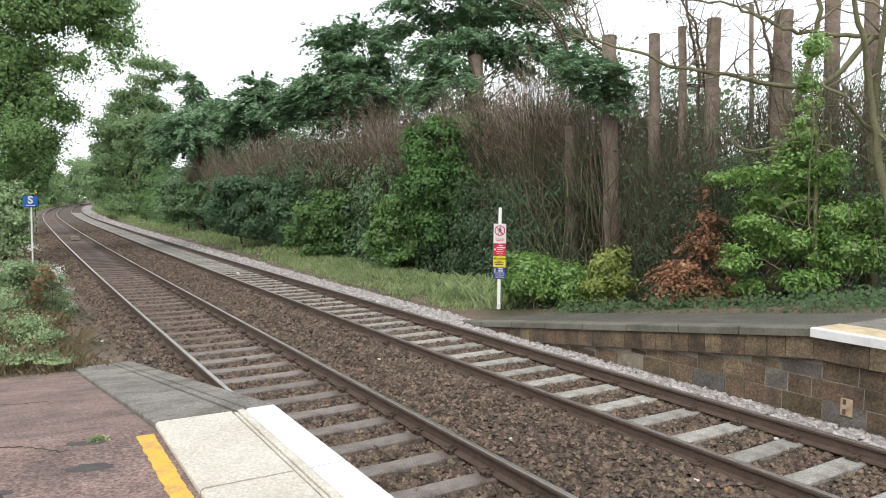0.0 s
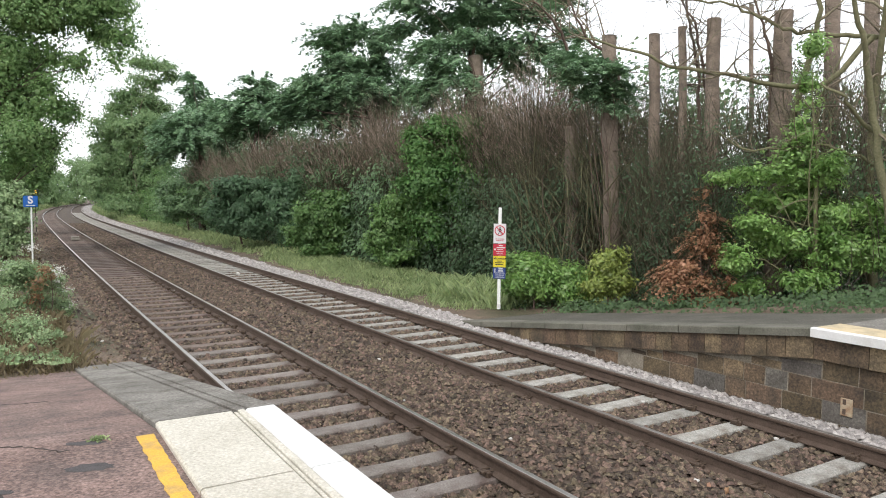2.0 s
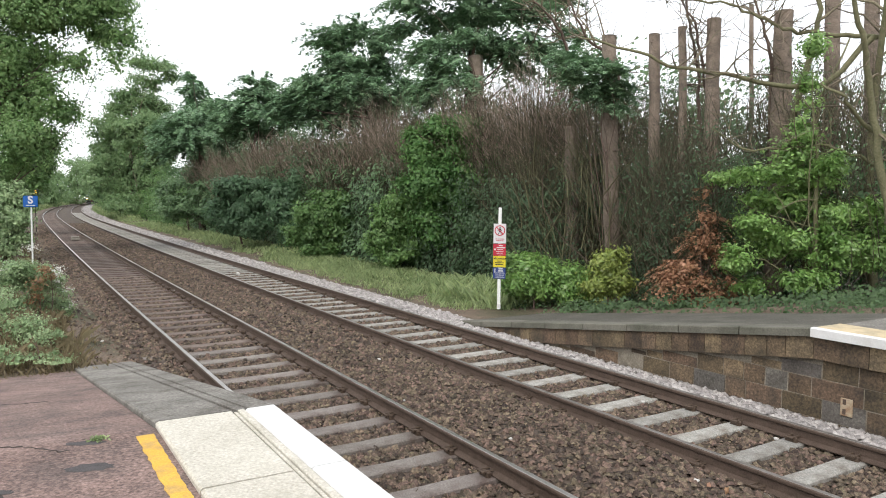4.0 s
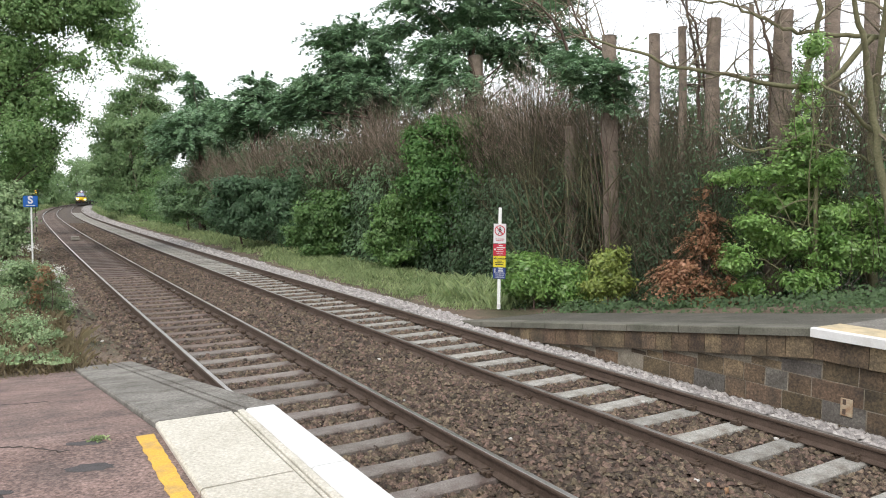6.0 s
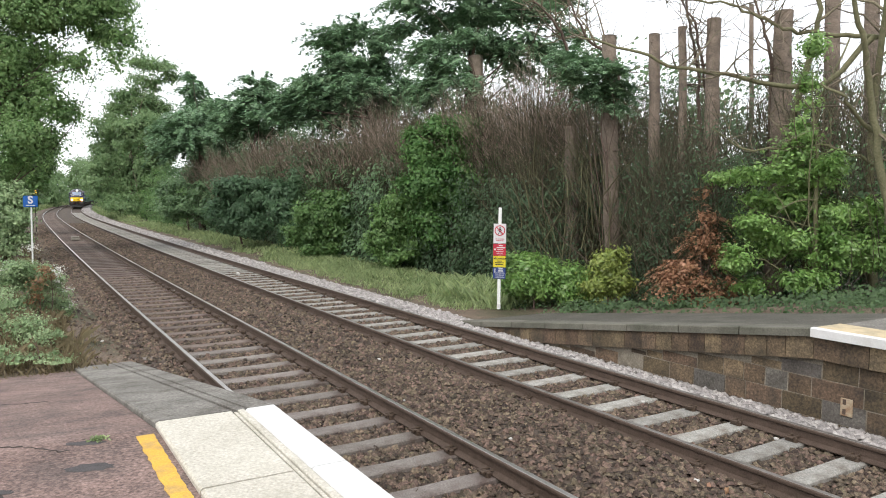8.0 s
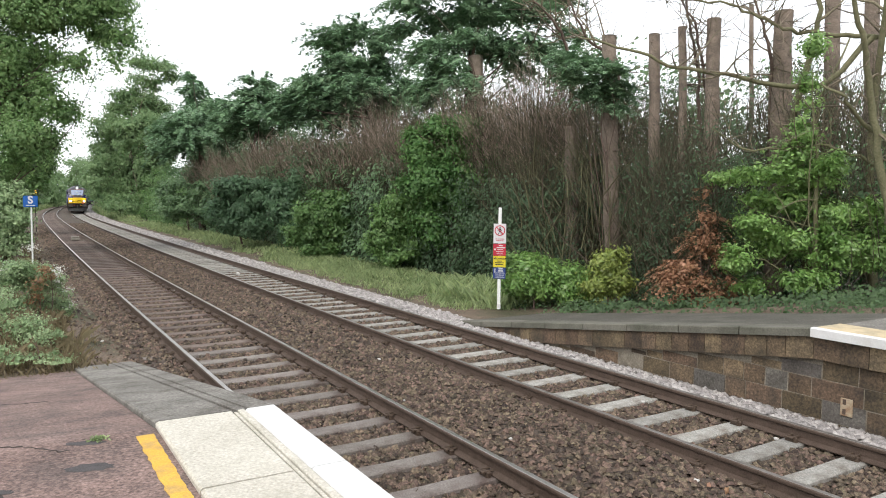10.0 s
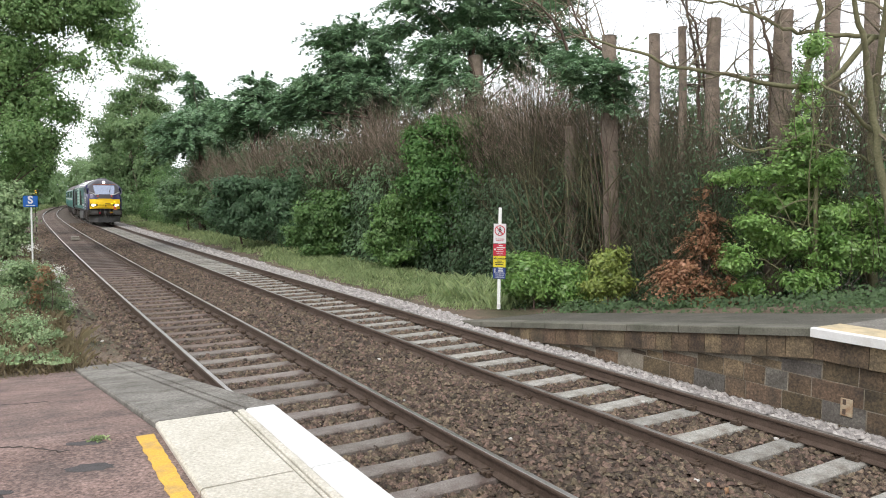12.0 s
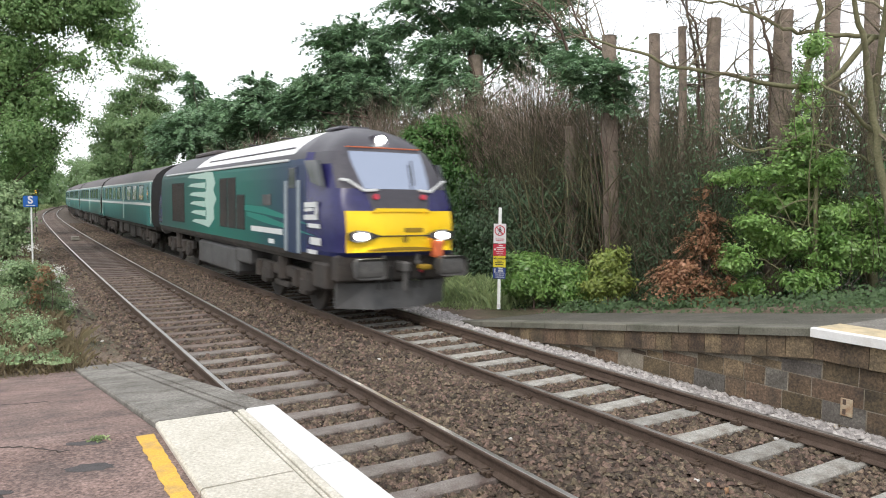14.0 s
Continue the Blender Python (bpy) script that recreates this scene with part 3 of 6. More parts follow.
    r = (1 - shell * rnd.uniform(0, 1, count) ** 1.5) * rnd.uniform(0.9, 1.1, count)
    return lobes[i, :3] + d * r[:, None] * lobes[i, 3:], d


def sprays(lobes, count, rnd, length, axis):
    """Points and normals of feathery conifer sprays that reach outwards and droop at the tip."""
    vol = lobes[:, 3] * lobes[:, 4] + lobes[:, 3] * lobes[:, 5]
    k = max(10, count // 34)
    i = rnd.choice(len(lobes), k, p=vol / vol.sum())
    d = rnd.normal(0, 1, (k, 3))
    d /= np.linalg.norm(d, axis=1, keepdims=True)
    c = lobes[i, :3] + d * lobes[i, 3:] * (rnd.uniform(0, 1, k) ** 0.5)[:, None]
    out = c - axis
    out[:, 2] *= 0.25
    out = out / (np.linalg.norm(out, axis=1, keepdims=True) + 0.3) + rnd.normal(0, 0.45, (k, 3)) * np.array([1, 1, 0.5])
    out /= np.linalg.norm(out, axis=1, keepdims=True)
    ln = length * rnd.uniform(0.5, 1.4, k)
    j = rnd.randint(0, k, count)
    t = rnd.uniform(0, 1, count)
    side = np.cross(out, np.array([0, 0, 1.0]))
    w = rnd.normal(0, 0.2, count) * (1.1 - t) * ln[j]
    p = c[j] + out[j] * (t * ln[j])[:, None] + side[j] * w[:, None]
    p[:, 2] += -0.45 * t ** 2 * ln[j] - 0.5 * abs(w) + rnd.normal(0, 0.05, count) * ln[j]
    n = np.tile(np.array([0, 0, 1.0]), (count, 1)) + out[j] * 0.5
    return p, n


def stick(path, r0, r1, seg=6):
    """Verts and faces of a tapered limb along a path."""
    path = np.array(path, float)
    n = len(path)
    tan = np.gradient(path, axis=0)
    tan /= np.linalg.norm(tan, axis=1, keepdims=True) + 1e-9
    ref = np.where(abs(tan[:, 2:3]) > 0.9, np.array([[1.0, 0, 0]]), np.array([[0, 0, 1.0]]))
    u = np.cross(tan, ref)
    u /= np.linalg.norm(u, axis=1, keepdims=True)
    w = np.cross(tan, u)
    a = np.arange(seg) * 2 * np.pi / seg
    rr = np.linspace(r0, r1, n)[:, None, None]
    v = path[:, None] + rr * (np.cos(a)[None, :, None] * u[:, None] + np.sin(a)[None, :, None] * w[:, None])
    i, j = np.meshgrid(np.arange(n - 1), np.arange(seg), indexing="ij")
    p, q = i * seg + j, i * seg + (j + 1) % seg
    f = np.stack([p, q, q + seg, p + seg], -1).reshape(-1, 4)
    return v.reshape(-1, 3), f


def join(pieces):
    vs, fs, k = [], [], 0
    for v, f in pieces:
        vs.append(v)
        fs.append(f + k)
        k += len(v)
    return np.concatenate(vs), np.concatenate(fs)


def limb(start, end, rnd, bow=0.15, n=6):
    start, end = np.array(start, float), np.array(end, float)
    t = np.linspace(0, 1, n)[:, None]
    ln = np.linalg.norm(end - start)
    off = rnd.normal(0, bow * ln * 0.35, 3)
    path = start + (end - start) * t + off * np.sin(t * np.pi)
    path[1:-1] += rnd.normal(0, bow * ln * 0.06, (n - 2, 3))
    return path


def tree(name, base, lobes, count, size, material, seed, label, category, trunk=0.2, bark=None, clump=0.35, long=1.6, droop=0.0, limbs=10, shell=0.45, group="", flat=0.6, spray=0.0, core=0.1):
    """A tree or shrub: a tapered trunk with limbs into its lobes, and a crown of many small leaves."""
    rnd = np.random.RandomState(seed)
    top = empty(name, Matrix.Translation(base), label, category, group)
    b = np.array(base, float)
    lb = np.array(lobes, float)
    lb[:, :3] -= b
    high = max(lb[:, 2].max(), 0.5)
    cx, cy = lb[:, 0].mean(), lb[:, 1].mean()
    mid = np.array([cx * 0.5, cy * 0.5, high * 0.8])
    spine = limb((0, 0, -0.15), mid, rnd, 0.1, 8)
    pieces = [stick(spine, trunk, trunk * 0.3, 8)]
    for i in range(limbs):
        q = lb[i % len(lb)]
        end = q[:3] + rnd.normal(0, 0.3, 3) * q[3:]
        st = spine[min(7, max(1, int(7 * rnd.uniform(0.15, 0.85))))]
        lv, lf = stick(limb(st, end, rnd, 0.25), trunk * 0.28, trunk * 0.04, 5)
        if trunk >= 0.1:
            lo = new("limb", fast_mesh("limb", lv, lf, bark or M_BARK, True))
            lo.parent = top
        else:
            pieces.append((lv, lf))
    v, f = join(pieces)
    t = new("trunk", fast_mesh("trunk", v, f, bark or M_BARK, True))
    t.parent = top
    if trunk < 0.1:
        tagged(t, kind="stuff")
    if not spray:
        extra = []
        for q in lb:
            for _ in range(3):
                d = rnd.normal(0, 1, 3)
                d[2] = abs(d[2]) * 0.8 + 0.1
                d /= np.linalg.norm(d)
                extra.append((*(q[:3] + d * q[3:] * rnd.uniform(0.75, 1.15)), *(q[3:] * rnd.uniform(0.25, 0.5))))
        lb = np.concatenate([lb * np.array([1, 1, 1, 0.9, 0.9, 0.9]), np.array(extra)])
    pts, nrm = lobes_points(lb, count, rnd, shell, clump, flat)
    if spray:
        pts, nrm = sprays(lb, count, rnd, spray, mid)
    pts[:, 2] = np.maximum(pts[:, 2], 0.02)
    v, f = leaves(pts, nrm, size, rnd, long, droop)
    if core:
        # broader fill leaves added deep inside the crown, to block light through it
        k = int(count * core)
        vol = lb[:, 3] * lb[:, 4] * lb[:, 5]
        i = rnd.choice(len(lb), k, p=vol / vol.sum())
        d = rnd.normal(0, 1, (k, 3))
        d /= np.linalg.norm(d, axis=1, keepdims=True)
        deep = lb[i, :3] + d * lb[i, 3:] * (rnd.uniform(0, 1, k) ** 0.5 * 0.75)[:, None]
        deep[:, 2] = np.maximum(deep[:, 2], 0.05)
        v, f = join([(v, f), leaves(deep, d, size * 2.2, rnd, 1.3, droop)])
    c = tagged(new("crown", fast_mesh("crown", v, f, material)), kind="stuff")
    c.parent = top
    return top


def spot(s, o, z=None):
    z = float(ground_z(s, o)) if z is None else z
    return tr(s, o, z)


def round_lobes(s, o, height, radius, seed, n=9, low=0.12, stretch=1.0):
    """Uneven lobes of a crown that stands at (s, o)."""
    rnd = np.random.RandomState(seed)
    g = spot(s, o)
    out = []
    for i in range(n):
        h = low + (1 - low) * (i + 0.5) / n
        r = radius * (0.55 + 0.45 * math.sin(math.pi * min(1, h * 0.9 + 0.12)))
        a = rnd.uniform(0, 6.28)
        d = radius * 0.5 * rnd.uniform(0.2, 1)
        q = r * rnd.uniform(0.5, 0.85)
        out.append((g[0] + math.cos(a) * d * stretch, g[1] + math.sin(a) * d, g[2] + h * height * 0.92, q, q, q * 0.75))
    return out


def build_plants():
    # trees behind the hedge line, from the far bend towards the station
    rows = [
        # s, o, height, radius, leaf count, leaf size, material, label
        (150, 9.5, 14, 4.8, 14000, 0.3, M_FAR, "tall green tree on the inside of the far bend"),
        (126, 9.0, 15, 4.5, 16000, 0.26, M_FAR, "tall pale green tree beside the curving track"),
        (108, 9.0, 16, 4.5, 18000, 0.24, M_OAK, "tall green tree standing over the line"),
        (72, 10.5, 9, 3.6, 14000, 0.18, M_PINE_DARK, "dark green conifer low in the hedge"),
    ]
    for i, (s, o, h, r, c, z, m, lab) in enumerate(rows):
        tree("tree", spot(s, o), round_lobes(s, o, h, r, 40 + i, 12, 0.08), c, z, m, 60 + i, lab, "tree", 0.3, clump=r * 0.16)
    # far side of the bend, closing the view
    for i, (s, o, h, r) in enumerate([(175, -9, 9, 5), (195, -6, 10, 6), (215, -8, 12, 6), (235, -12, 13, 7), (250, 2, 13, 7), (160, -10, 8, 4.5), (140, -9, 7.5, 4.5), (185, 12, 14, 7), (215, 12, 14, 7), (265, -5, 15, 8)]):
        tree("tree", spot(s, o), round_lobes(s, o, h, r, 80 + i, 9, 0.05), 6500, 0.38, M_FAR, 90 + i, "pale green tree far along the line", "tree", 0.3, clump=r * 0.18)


build_plants()

# ---- single trees and shrubs: foot, then lobes of the crown (centre and half sizes) ----
def build_single_plants():
    tree("conifer", (1.16, 27.0, 0.1), [
        (-1.25, 27.38, 9.66, 1.04, 0.83, 0.28), (-1.57, 27.56, 8.82, 0.78, 0.63, 0.28), (0.03, 28.15, 9.24, 1.22, 0.98, 0.38), (1.54, 27.79, 9.55, 1.36, 1.09, 0.57), 
        (2.93, 26.74, 9.29, 1.1, 0.88, 0.57), (1.1, 27.38, 8.39, 1.41, 1.13, 0.48), (-0.38, 26.95, 8.04, 0.9, 0.72, 0.34), (-1.13, 27.57, 7.74, 0.59, 0.47, 0.22), 
        (0.15, 26.44, 7.36, 0.96, 0.77, 0.33), (1.98, 27.7, 8.16, 0.92, 0.74, 0.42), (2.92, 26.42, 8.0, 0.96, 0.77, 0.54), (2.72, 28.07, 7.57, 0.71, 0.57, 0.29), 
        (3.84, 27.86, 8.0, 0.75, 0.6, 0.48), (4.11, 27.42, 7.21, 0.56, 0.45, 0.3), (-0.15, 26.43, 6.71, 0.75, 0.6, 0.31), (-0.4, 26.83, 6.3, 0.64, 0.51, 0.23), 
        (0.71, 26.21, 6.68, 0.66, 0.53, 0.27), (-0.2, 27.84, 10.81, 2.09, 1.67, 0.75), (2.16, 27.85, 10.94, 2.53, 2.03, 0.88), (4.05, 28.14, 10.41, 1.11, 0.89, 0.62), 
        (4.36, 26.54, 8.44, 0.63, 0.5, 0.46)], 56000, 0.085, M_PINE, 200, "spreading dark green conifer with layered drooping branches", "tree", trunk=0.16, clump=0.3, droop=1.2, limbs=16, shell=0.9, long=2.4, spray=0.8, core=0.1)
    tree("conifer", (3.95, 17.4, 0.1), [
        (2.95, 17.84, 5.89, 0.4, 0.28, 0.1), (3.49, 17.78, 5.75, 0.59, 0.41, 0.13), (3.86, 17.39, 5.47, 0.5, 0.35, 0.12), (3.33, 17.48, 5.32, 0.47, 0.33, 0.11), 
        (4.01, 17.66, 5.16, 0.53, 0.37, 0.13), (3.61, 17.59, 4.9, 0.5, 0.35, 0.11), (4.05, 17.54, 4.66, 0.39, 0.27, 0.1), (3.11, 17.3, 5.47, 0.3, 0.21, 0.1), 
        (4.31, 17.65, 4.95, 0.25, 0.18, 0.11)], 13000, 0.05, M_PINE, 230, "slender dark conifer bough hanging in front of a cut trunk", "tree", trunk=0.05, clump=0.2, droop=1.2, limbs=8, shell=0.9, long=2.4, spray=0.42, core=0.03)
    tree("conifer", (-3.1, 34.0, 0.1), [
        (-5.08, 34.36, 9.82, 1.25, 1.0, 0.65), (-4.04, 33.93, 10.1, 0.7, 0.56, 0.54), (-3.12, 33.41, 9.48, 0.63, 0.72, 0.9), (-4.68, 33.85, 8.67, 1.39, 1.11, 0.64), 
        (-3.31, 33.87, 8.43, 1.02, 0.81, 0.7), (-5.65, 34.13, 7.72, 1.78, 1.43, 0.65), (-3.82, 33.26, 7.55, 1.47, 1.18, 0.68), (-6.7, 33.61, 7.16, 1.01, 0.81, 0.58), 
        (-6.13, 33.81, 6.67, 1.39, 1.11, 0.53), (-4.71, 34.44, 6.71, 1.42, 1.13, 0.49), (-3.48, 33.77, 7.22, 1.18, 0.94, 0.53), (-7.23, 33.65, 6.53, 0.85, 0.68, 0.43), 
        (-5.19, 33.75, 6.04, 0.75, 0.6, 0.29), (-1.75, 33.51, 7.25, 0.9, 0.72, 0.53), (-1.88, 33.43, 7.65, 0.66, 0.53, 0.32), (-2.61, 35.19, 6.97, 0.61, 0.49, 0.33)], 40000, 0.1, M_PINE, 201, "wind-swept dark green conifer leaning over the hedge", "tree", trunk=0.2, clump=0.34, droop=1.0, limbs=14, shell=0.9, long=2.4, spray=0.85, core=0.14)
    tree("conifer", (-11.99, 46.0, -0.1), [
        (-12.23, 45.08, 7.83, 1.35, 1.22, 0.78), (-12.03, 45.69, 8.86, 1.16, 1.04, 0.54), (-12.12, 45.26, 9.67, 0.43, 0.39, 0.32), (-11.15, 46.8, 8.31, 1.04, 0.93, 0.89), 
        (-13.73, 46.31, 7.36, 1.17, 1.05, 0.66), (-12.61, 46.46, 6.88, 1.69, 1.52, 0.66), (-13.97, 46.42, 8.16, 0.59, 0.53, 0.44), (-11.67, 46.39, 9.54, 0.73, 0.66, 0.37), 
        (-10.46, 46.63, 7.68, 1.11, 1.0, 0.81), (-9.59, 45.11, 8.45, 0.78, 0.71, 0.5)], 24000, 0.13, M_PINE, 202, "dark green conifer with an uneven top", "tree", trunk=0.2, clump=0.4, droop=1.0, limbs=10, shell=0.9, long=2.4, spray=1.0, core=0.14)
    tree("conifer", (-18.2, 54.0, -0.1), [
        (-19.08, 55.02, 10.48, 0.87, 0.86, 0.96), (-18.81, 53.91, 11.23, 0.34, 0.35, 0.38), (-18.15, 54.62, 8.74, 1.64, 1.48, 1.21), (-18.81, 52.62, 7.88, 1.5, 1.35, 1.0), 
        (-17.43, 55.03, 8.16, 1.48, 1.33, 1.13), (-20.5, 53.79, 7.45, 1.11, 1.0, 0.85), (-16.78, 54.35, 9.23, 0.95, 0.85, 0.69), (-18.0, 52.84, 6.77, 2.01, 1.81, 0.84), 
        (-16.21, 52.85, 6.91, 1.25, 1.13, 0.84), (-19.64, 52.57, 6.23, 1.45, 1.31, 0.75)], 24000, 0.15, M_PINE, 203, "dense dark green conifer beside the line", "tree", trunk=0.25, clump=0.5, limbs=8, spray=1.1, long=2.2, core=0.14)
    tree("tree", (-36.83, 84.0, -0.39), [
        (-35.88, 85.66, 18.06, 1.63, 1.3, 0.68), (-32.6, 83.41, 17.35, 1.32, 1.06, 0.86), (-34.54, 84.9, 15.64, 1.75, 1.4, 1.01), (-31.94, 84.0, 16.04, 0.66, 0.58, 0.73), 
        (-36.59, 84.38, 13.97, 1.6, 1.28, 1.13), (-37.99, 84.47, 12.27, 2.0, 1.6, 1.2), (-39.31, 84.36, 10.02, 2.0, 1.6, 1.87), (-35.72, 82.18, 9.47, 2.6, 2.08, 2.34), 
        (-34.8, 84.75, 12.21, 1.88, 1.5, 1.47), (-39.31, 85.07, 6.58, 2.42, 1.94, 2.42), (-35.6, 84.17, 5.58, 2.93, 2.34, 2.8), (-39.64, 82.85, 3.85, 1.57, 1.89, 2.36), 
        (-36.44, 82.01, 1.74, 2.59, 2.08, 1.56), (-32.47, 83.07, 8.81, 1.45, 1.47, 1.84)], 42000, 0.19, M_FAR, 204, "tall pale green tree with a thin ragged top", "tree", trunk=0.25, clump=0.6, limbs=14, bark=M_BARK_PALE, core=0.08)
    tree("tree", (-21.31, 62.0, -0.35), [
        (-21.51, 62.0, 3.32, 2.94, 2.35, 2.45), (-23.72, 62.0, 2.32, 1.96, 1.57, 1.96), (-18.82, 62.0, 3.83, 1.96, 1.57, 1.96)], 20000, 0.13, M_PINE_DARK, 205, "rounded green tree in the hedge", "tree", trunk=0.1, clump=0.4)
    tree("shrub", (-18.49, 52.0, -0.21), [
        (-18.68, 52.0, 1.51, 1.81, 1.45, 1.23), (-17.03, 52.0, 1.74, 1.64, 1.32, 1.48), (-19.91, 52.0, 1.17, 1.07, 0.86, 0.82), (-17.63, 52.0, 2.96, 1.07, 0.86, 0.82)], 12000, 0.11, M_PINE_DARK, 206, "light green leafy shrub beside the grass", "shrub", trunk=0.05, clump=0.22)
    tree("shrub", (-10.38, 37.0, -0.03), [
        (-10.37, 37.0, 1.78, 1.35, 1.08, 1.23), (-9.48, 37.0, 2.52, 0.88, 0.7, 0.88), (-11.1, 37.0, 1.33, 0.88, 0.7, 0.88), (-10.08, 37.0, 0.85, 1.35, 1.08, 0.59),
        (-10.65, 37.0, 2.94, 0.53, 0.42, 0.53)], 13440, 0.125, M_BLUE, 207, "rounded grey-green leafy shrub beside the verge", "shrub", trunk=0.05, clump=0.2)
    tree("shrub", (-7.33, 34.0, -0.03), [
        (-7.32, 34.0, 2.52, 0.59, 0.65, 0.81), (-7.51, 34.0, 1.44, 0.75, 0.77, 0.97), (-7.11, 34.0, 0.64, 0.65, 0.52, 0.54)], 9450, 0.102, M_BLUE, 208, "narrow grey-green leafy shrub", "shrub", trunk=0.05, clump=0.18)
    tree("shrub", (-5.29, 30.5, -0.14), [
        (-5.41, 30.5, 1.43, 1.11, 0.89, 0.87), (-4.81, 30.5, 2.16, 0.72, 0.58, 0.63), (-5.9, 30.5, 0.7, 0.96, 0.77, 0.58), (-4.45, 30.5, 0.96, 0.87, 0.69, 0.72),
        (-5.17, 30.5, 0.22, 0.96, 0.77, 0.34)], 15120, 0.095, M_OAK, 209, "green leafy shrub beside the grass verge", "shrub", trunk=0.05, clump=0.17)
    tree("shrub", (-1.69, 25.5, -0.17), [
        (-1.7, 25.5, 1.61, 0.85, 0.68, 0.69), (-1.31, 25.5, 2.22, 0.52, 0.42, 0.4), (-2.1, 25.5, 1.0, 0.65, 0.52, 0.65), (-1.19, 25.5, 0.91, 0.73, 0.58, 0.69),
        (-1.7, 25.5, 0.35, 0.89, 0.71, 0.36), (-0.8, 25.5, 1.62, 0.48, 0.39, 0.48)], 18480, 0.081, M_LIGHT, 210, "light green leafy shrub beside the grass verge", "shrub", trunk=0.04, clump=0.15)
    tree("tree", (0.31, 24.0, 0.15), [
        (0.26, 24.0, 4.12, 0.87, 0.7, 0.53), (0.63, 24.0, 4.78, 0.46, 0.36, 0.38), (-0.3, 24.0, 3.55, 0.95, 0.76, 0.57), (1.21, 24.0, 4.04, 0.68, 0.55, 0.38),
        (0.65, 24.0, 3.19, 1.14, 0.91, 0.65), (-0.76, 24.0, 2.79, 0.76, 0.61, 0.49), (0.28, 24.0, 2.43, 1.06, 0.85, 0.65), (1.41, 24.0, 2.82, 0.76, 0.61, 0.76),
        (-0.12, 24.0, 4.77, 0.49, 0.39, 0.27), (-0.87, 24.0, 4.07, 0.46, 0.36, 0.38), (1.05, 24.0, 1.49, 0.95, 0.76, 0.76), (-0.27, 24.0, 1.48, 0.76, 0.61, 0.76)], 34272, 0.076, M_LEAFY, 211, "young bright green tree in front of the bare thicket", "tree", trunk=0.07, clump=0.2, limbs=14)
    tree("shrub", (2.19, 17.0, -0.12), [
        (2.04, 17.0, 0.67, 0.48, 0.39, 0.35), (2.39, 17.0, 0.4, 0.48, 0.39, 0.38), (1.85, 17.0, 0.33, 0.38, 0.3, 0.35), (2.58, 17.0, 0.7, 0.19, 0.15, 0.19)], 8190, 0.051, M_LAUREL, 212, "low glossy laurel bush behind the ramp", "shrub", trunk=0.03, clump=0.12, long=2.2)
    tree("shrub", (3.21, 17.0, -0.14), [
        (3.06, 17.0, 0.54, 0.35, 0.28, 0.35), (3.34, 17.0, 0.28, 0.38, 0.3, 0.32), (2.93, 17.0, 0.2, 0.35, 0.28, 0.3)], 6300, 0.051, M_LAUREL, 213, "small glossy laurel bush behind the ramp", "shrub", trunk=0.03, clump=0.12, long=2.2)
    tree("shrub", (3.84, 16.5, -0.05), [
        (3.82, 16.5, 0.8, 0.34, 0.27, 0.31), (3.96, 16.5, 0.48, 0.37, 0.31, 0.39), (3.63, 16.5, 0.34, 0.31, 0.25, 0.31), (4.01, 16.5, 1.07, 0.21, 0.17, 0.18)], 7560, 0.051, M_LAUREL_YELLOW, 214, "yellow-green laurel bush behind the ramp", "shrub", trunk=0.03, clump=0.11, long=2.2)
    tree("laurel", (7.3, 14.0, 0.26), [
        (6.9, 13.89, 3.71, 0.24, 0.21, 0.26), (6.89, 14.17, 3.33, 0.43, 0.34, 0.25), (6.1, 13.74, 2.88, 0.46, 0.37, 0.13), (5.7, 14.34, 2.83, 0.41, 0.33, 0.09), 
        (7.17, 14.12, 2.82, 0.61, 0.49, 0.29), (7.38, 13.52, 2.99, 0.36, 0.29, 0.26), (6.78, 14.22, 2.37, 0.62, 0.49, 0.29), (7.56, 13.88, 2.16, 0.71, 0.57, 0.4), 
        (8.12, 13.53, 2.21, 0.34, 0.27, 0.3), (6.91, 14.17, 1.59, 0.81, 0.65, 0.34), (7.79, 13.72, 1.41, 0.81, 0.65, 0.39), (6.11, 13.91, 1.92, 0.4, 0.32, 0.24), 
        (5.65, 13.79, 1.16, 0.35, 0.28, 0.24), (6.16, 14.16, 0.63, 0.27, 0.22, 0.2), (6.99, 13.82, 0.82, 0.66, 0.52, 0.26), (8.21, 13.53, 1.51, 0.39, 0.34, 0.43), 
        (7.06, 14.08, 4.65, 0.1, 0.21, 0.27), (6.96, 13.71, 5.31, 0.1, 0.21, 0.26), (7.02, 14.0, 4.21, 0.12, 0.16, 0.2)], 40000, 0.043, M_LAUREL, 215, "large glossy green laurel bush behind the platform", "shrub", trunk=0.07, clump=0.12, long=2.3, bark=M_MOSS, limbs=18, shell=0.9)
    tree("dead_conifer", (5.52, 15.0, 0.24), [
        (5.5, 15.0, 2.51, 0.12, 0.15, 0.19), (5.57, 15.0, 2.04, 0.31, 0.25, 0.26), (5.47, 15.0, 1.62, 0.33, 0.27, 0.28), (5.72, 15.0, 1.38, 0.28, 0.23, 0.24),
        (5.07, 15.0, 1.02, 0.47, 0.38, 0.19), (4.84, 15.0, 0.78, 0.36, 0.28, 0.19), (5.44, 15.0, 0.66, 0.47, 0.38, 0.21), (5.75, 15.0, 0.43, 0.52, 0.42, 0.14),
        (6.04, 15.0, 0.67, 0.24, 0.19, 0.17)], 10400, 0.032, M_DEAD, 216, "dead conifer with hanging orange-brown foliage", "shrub", trunk=0.05, clump=0.11, droop=2.0, long=2.6, spray=0.45)
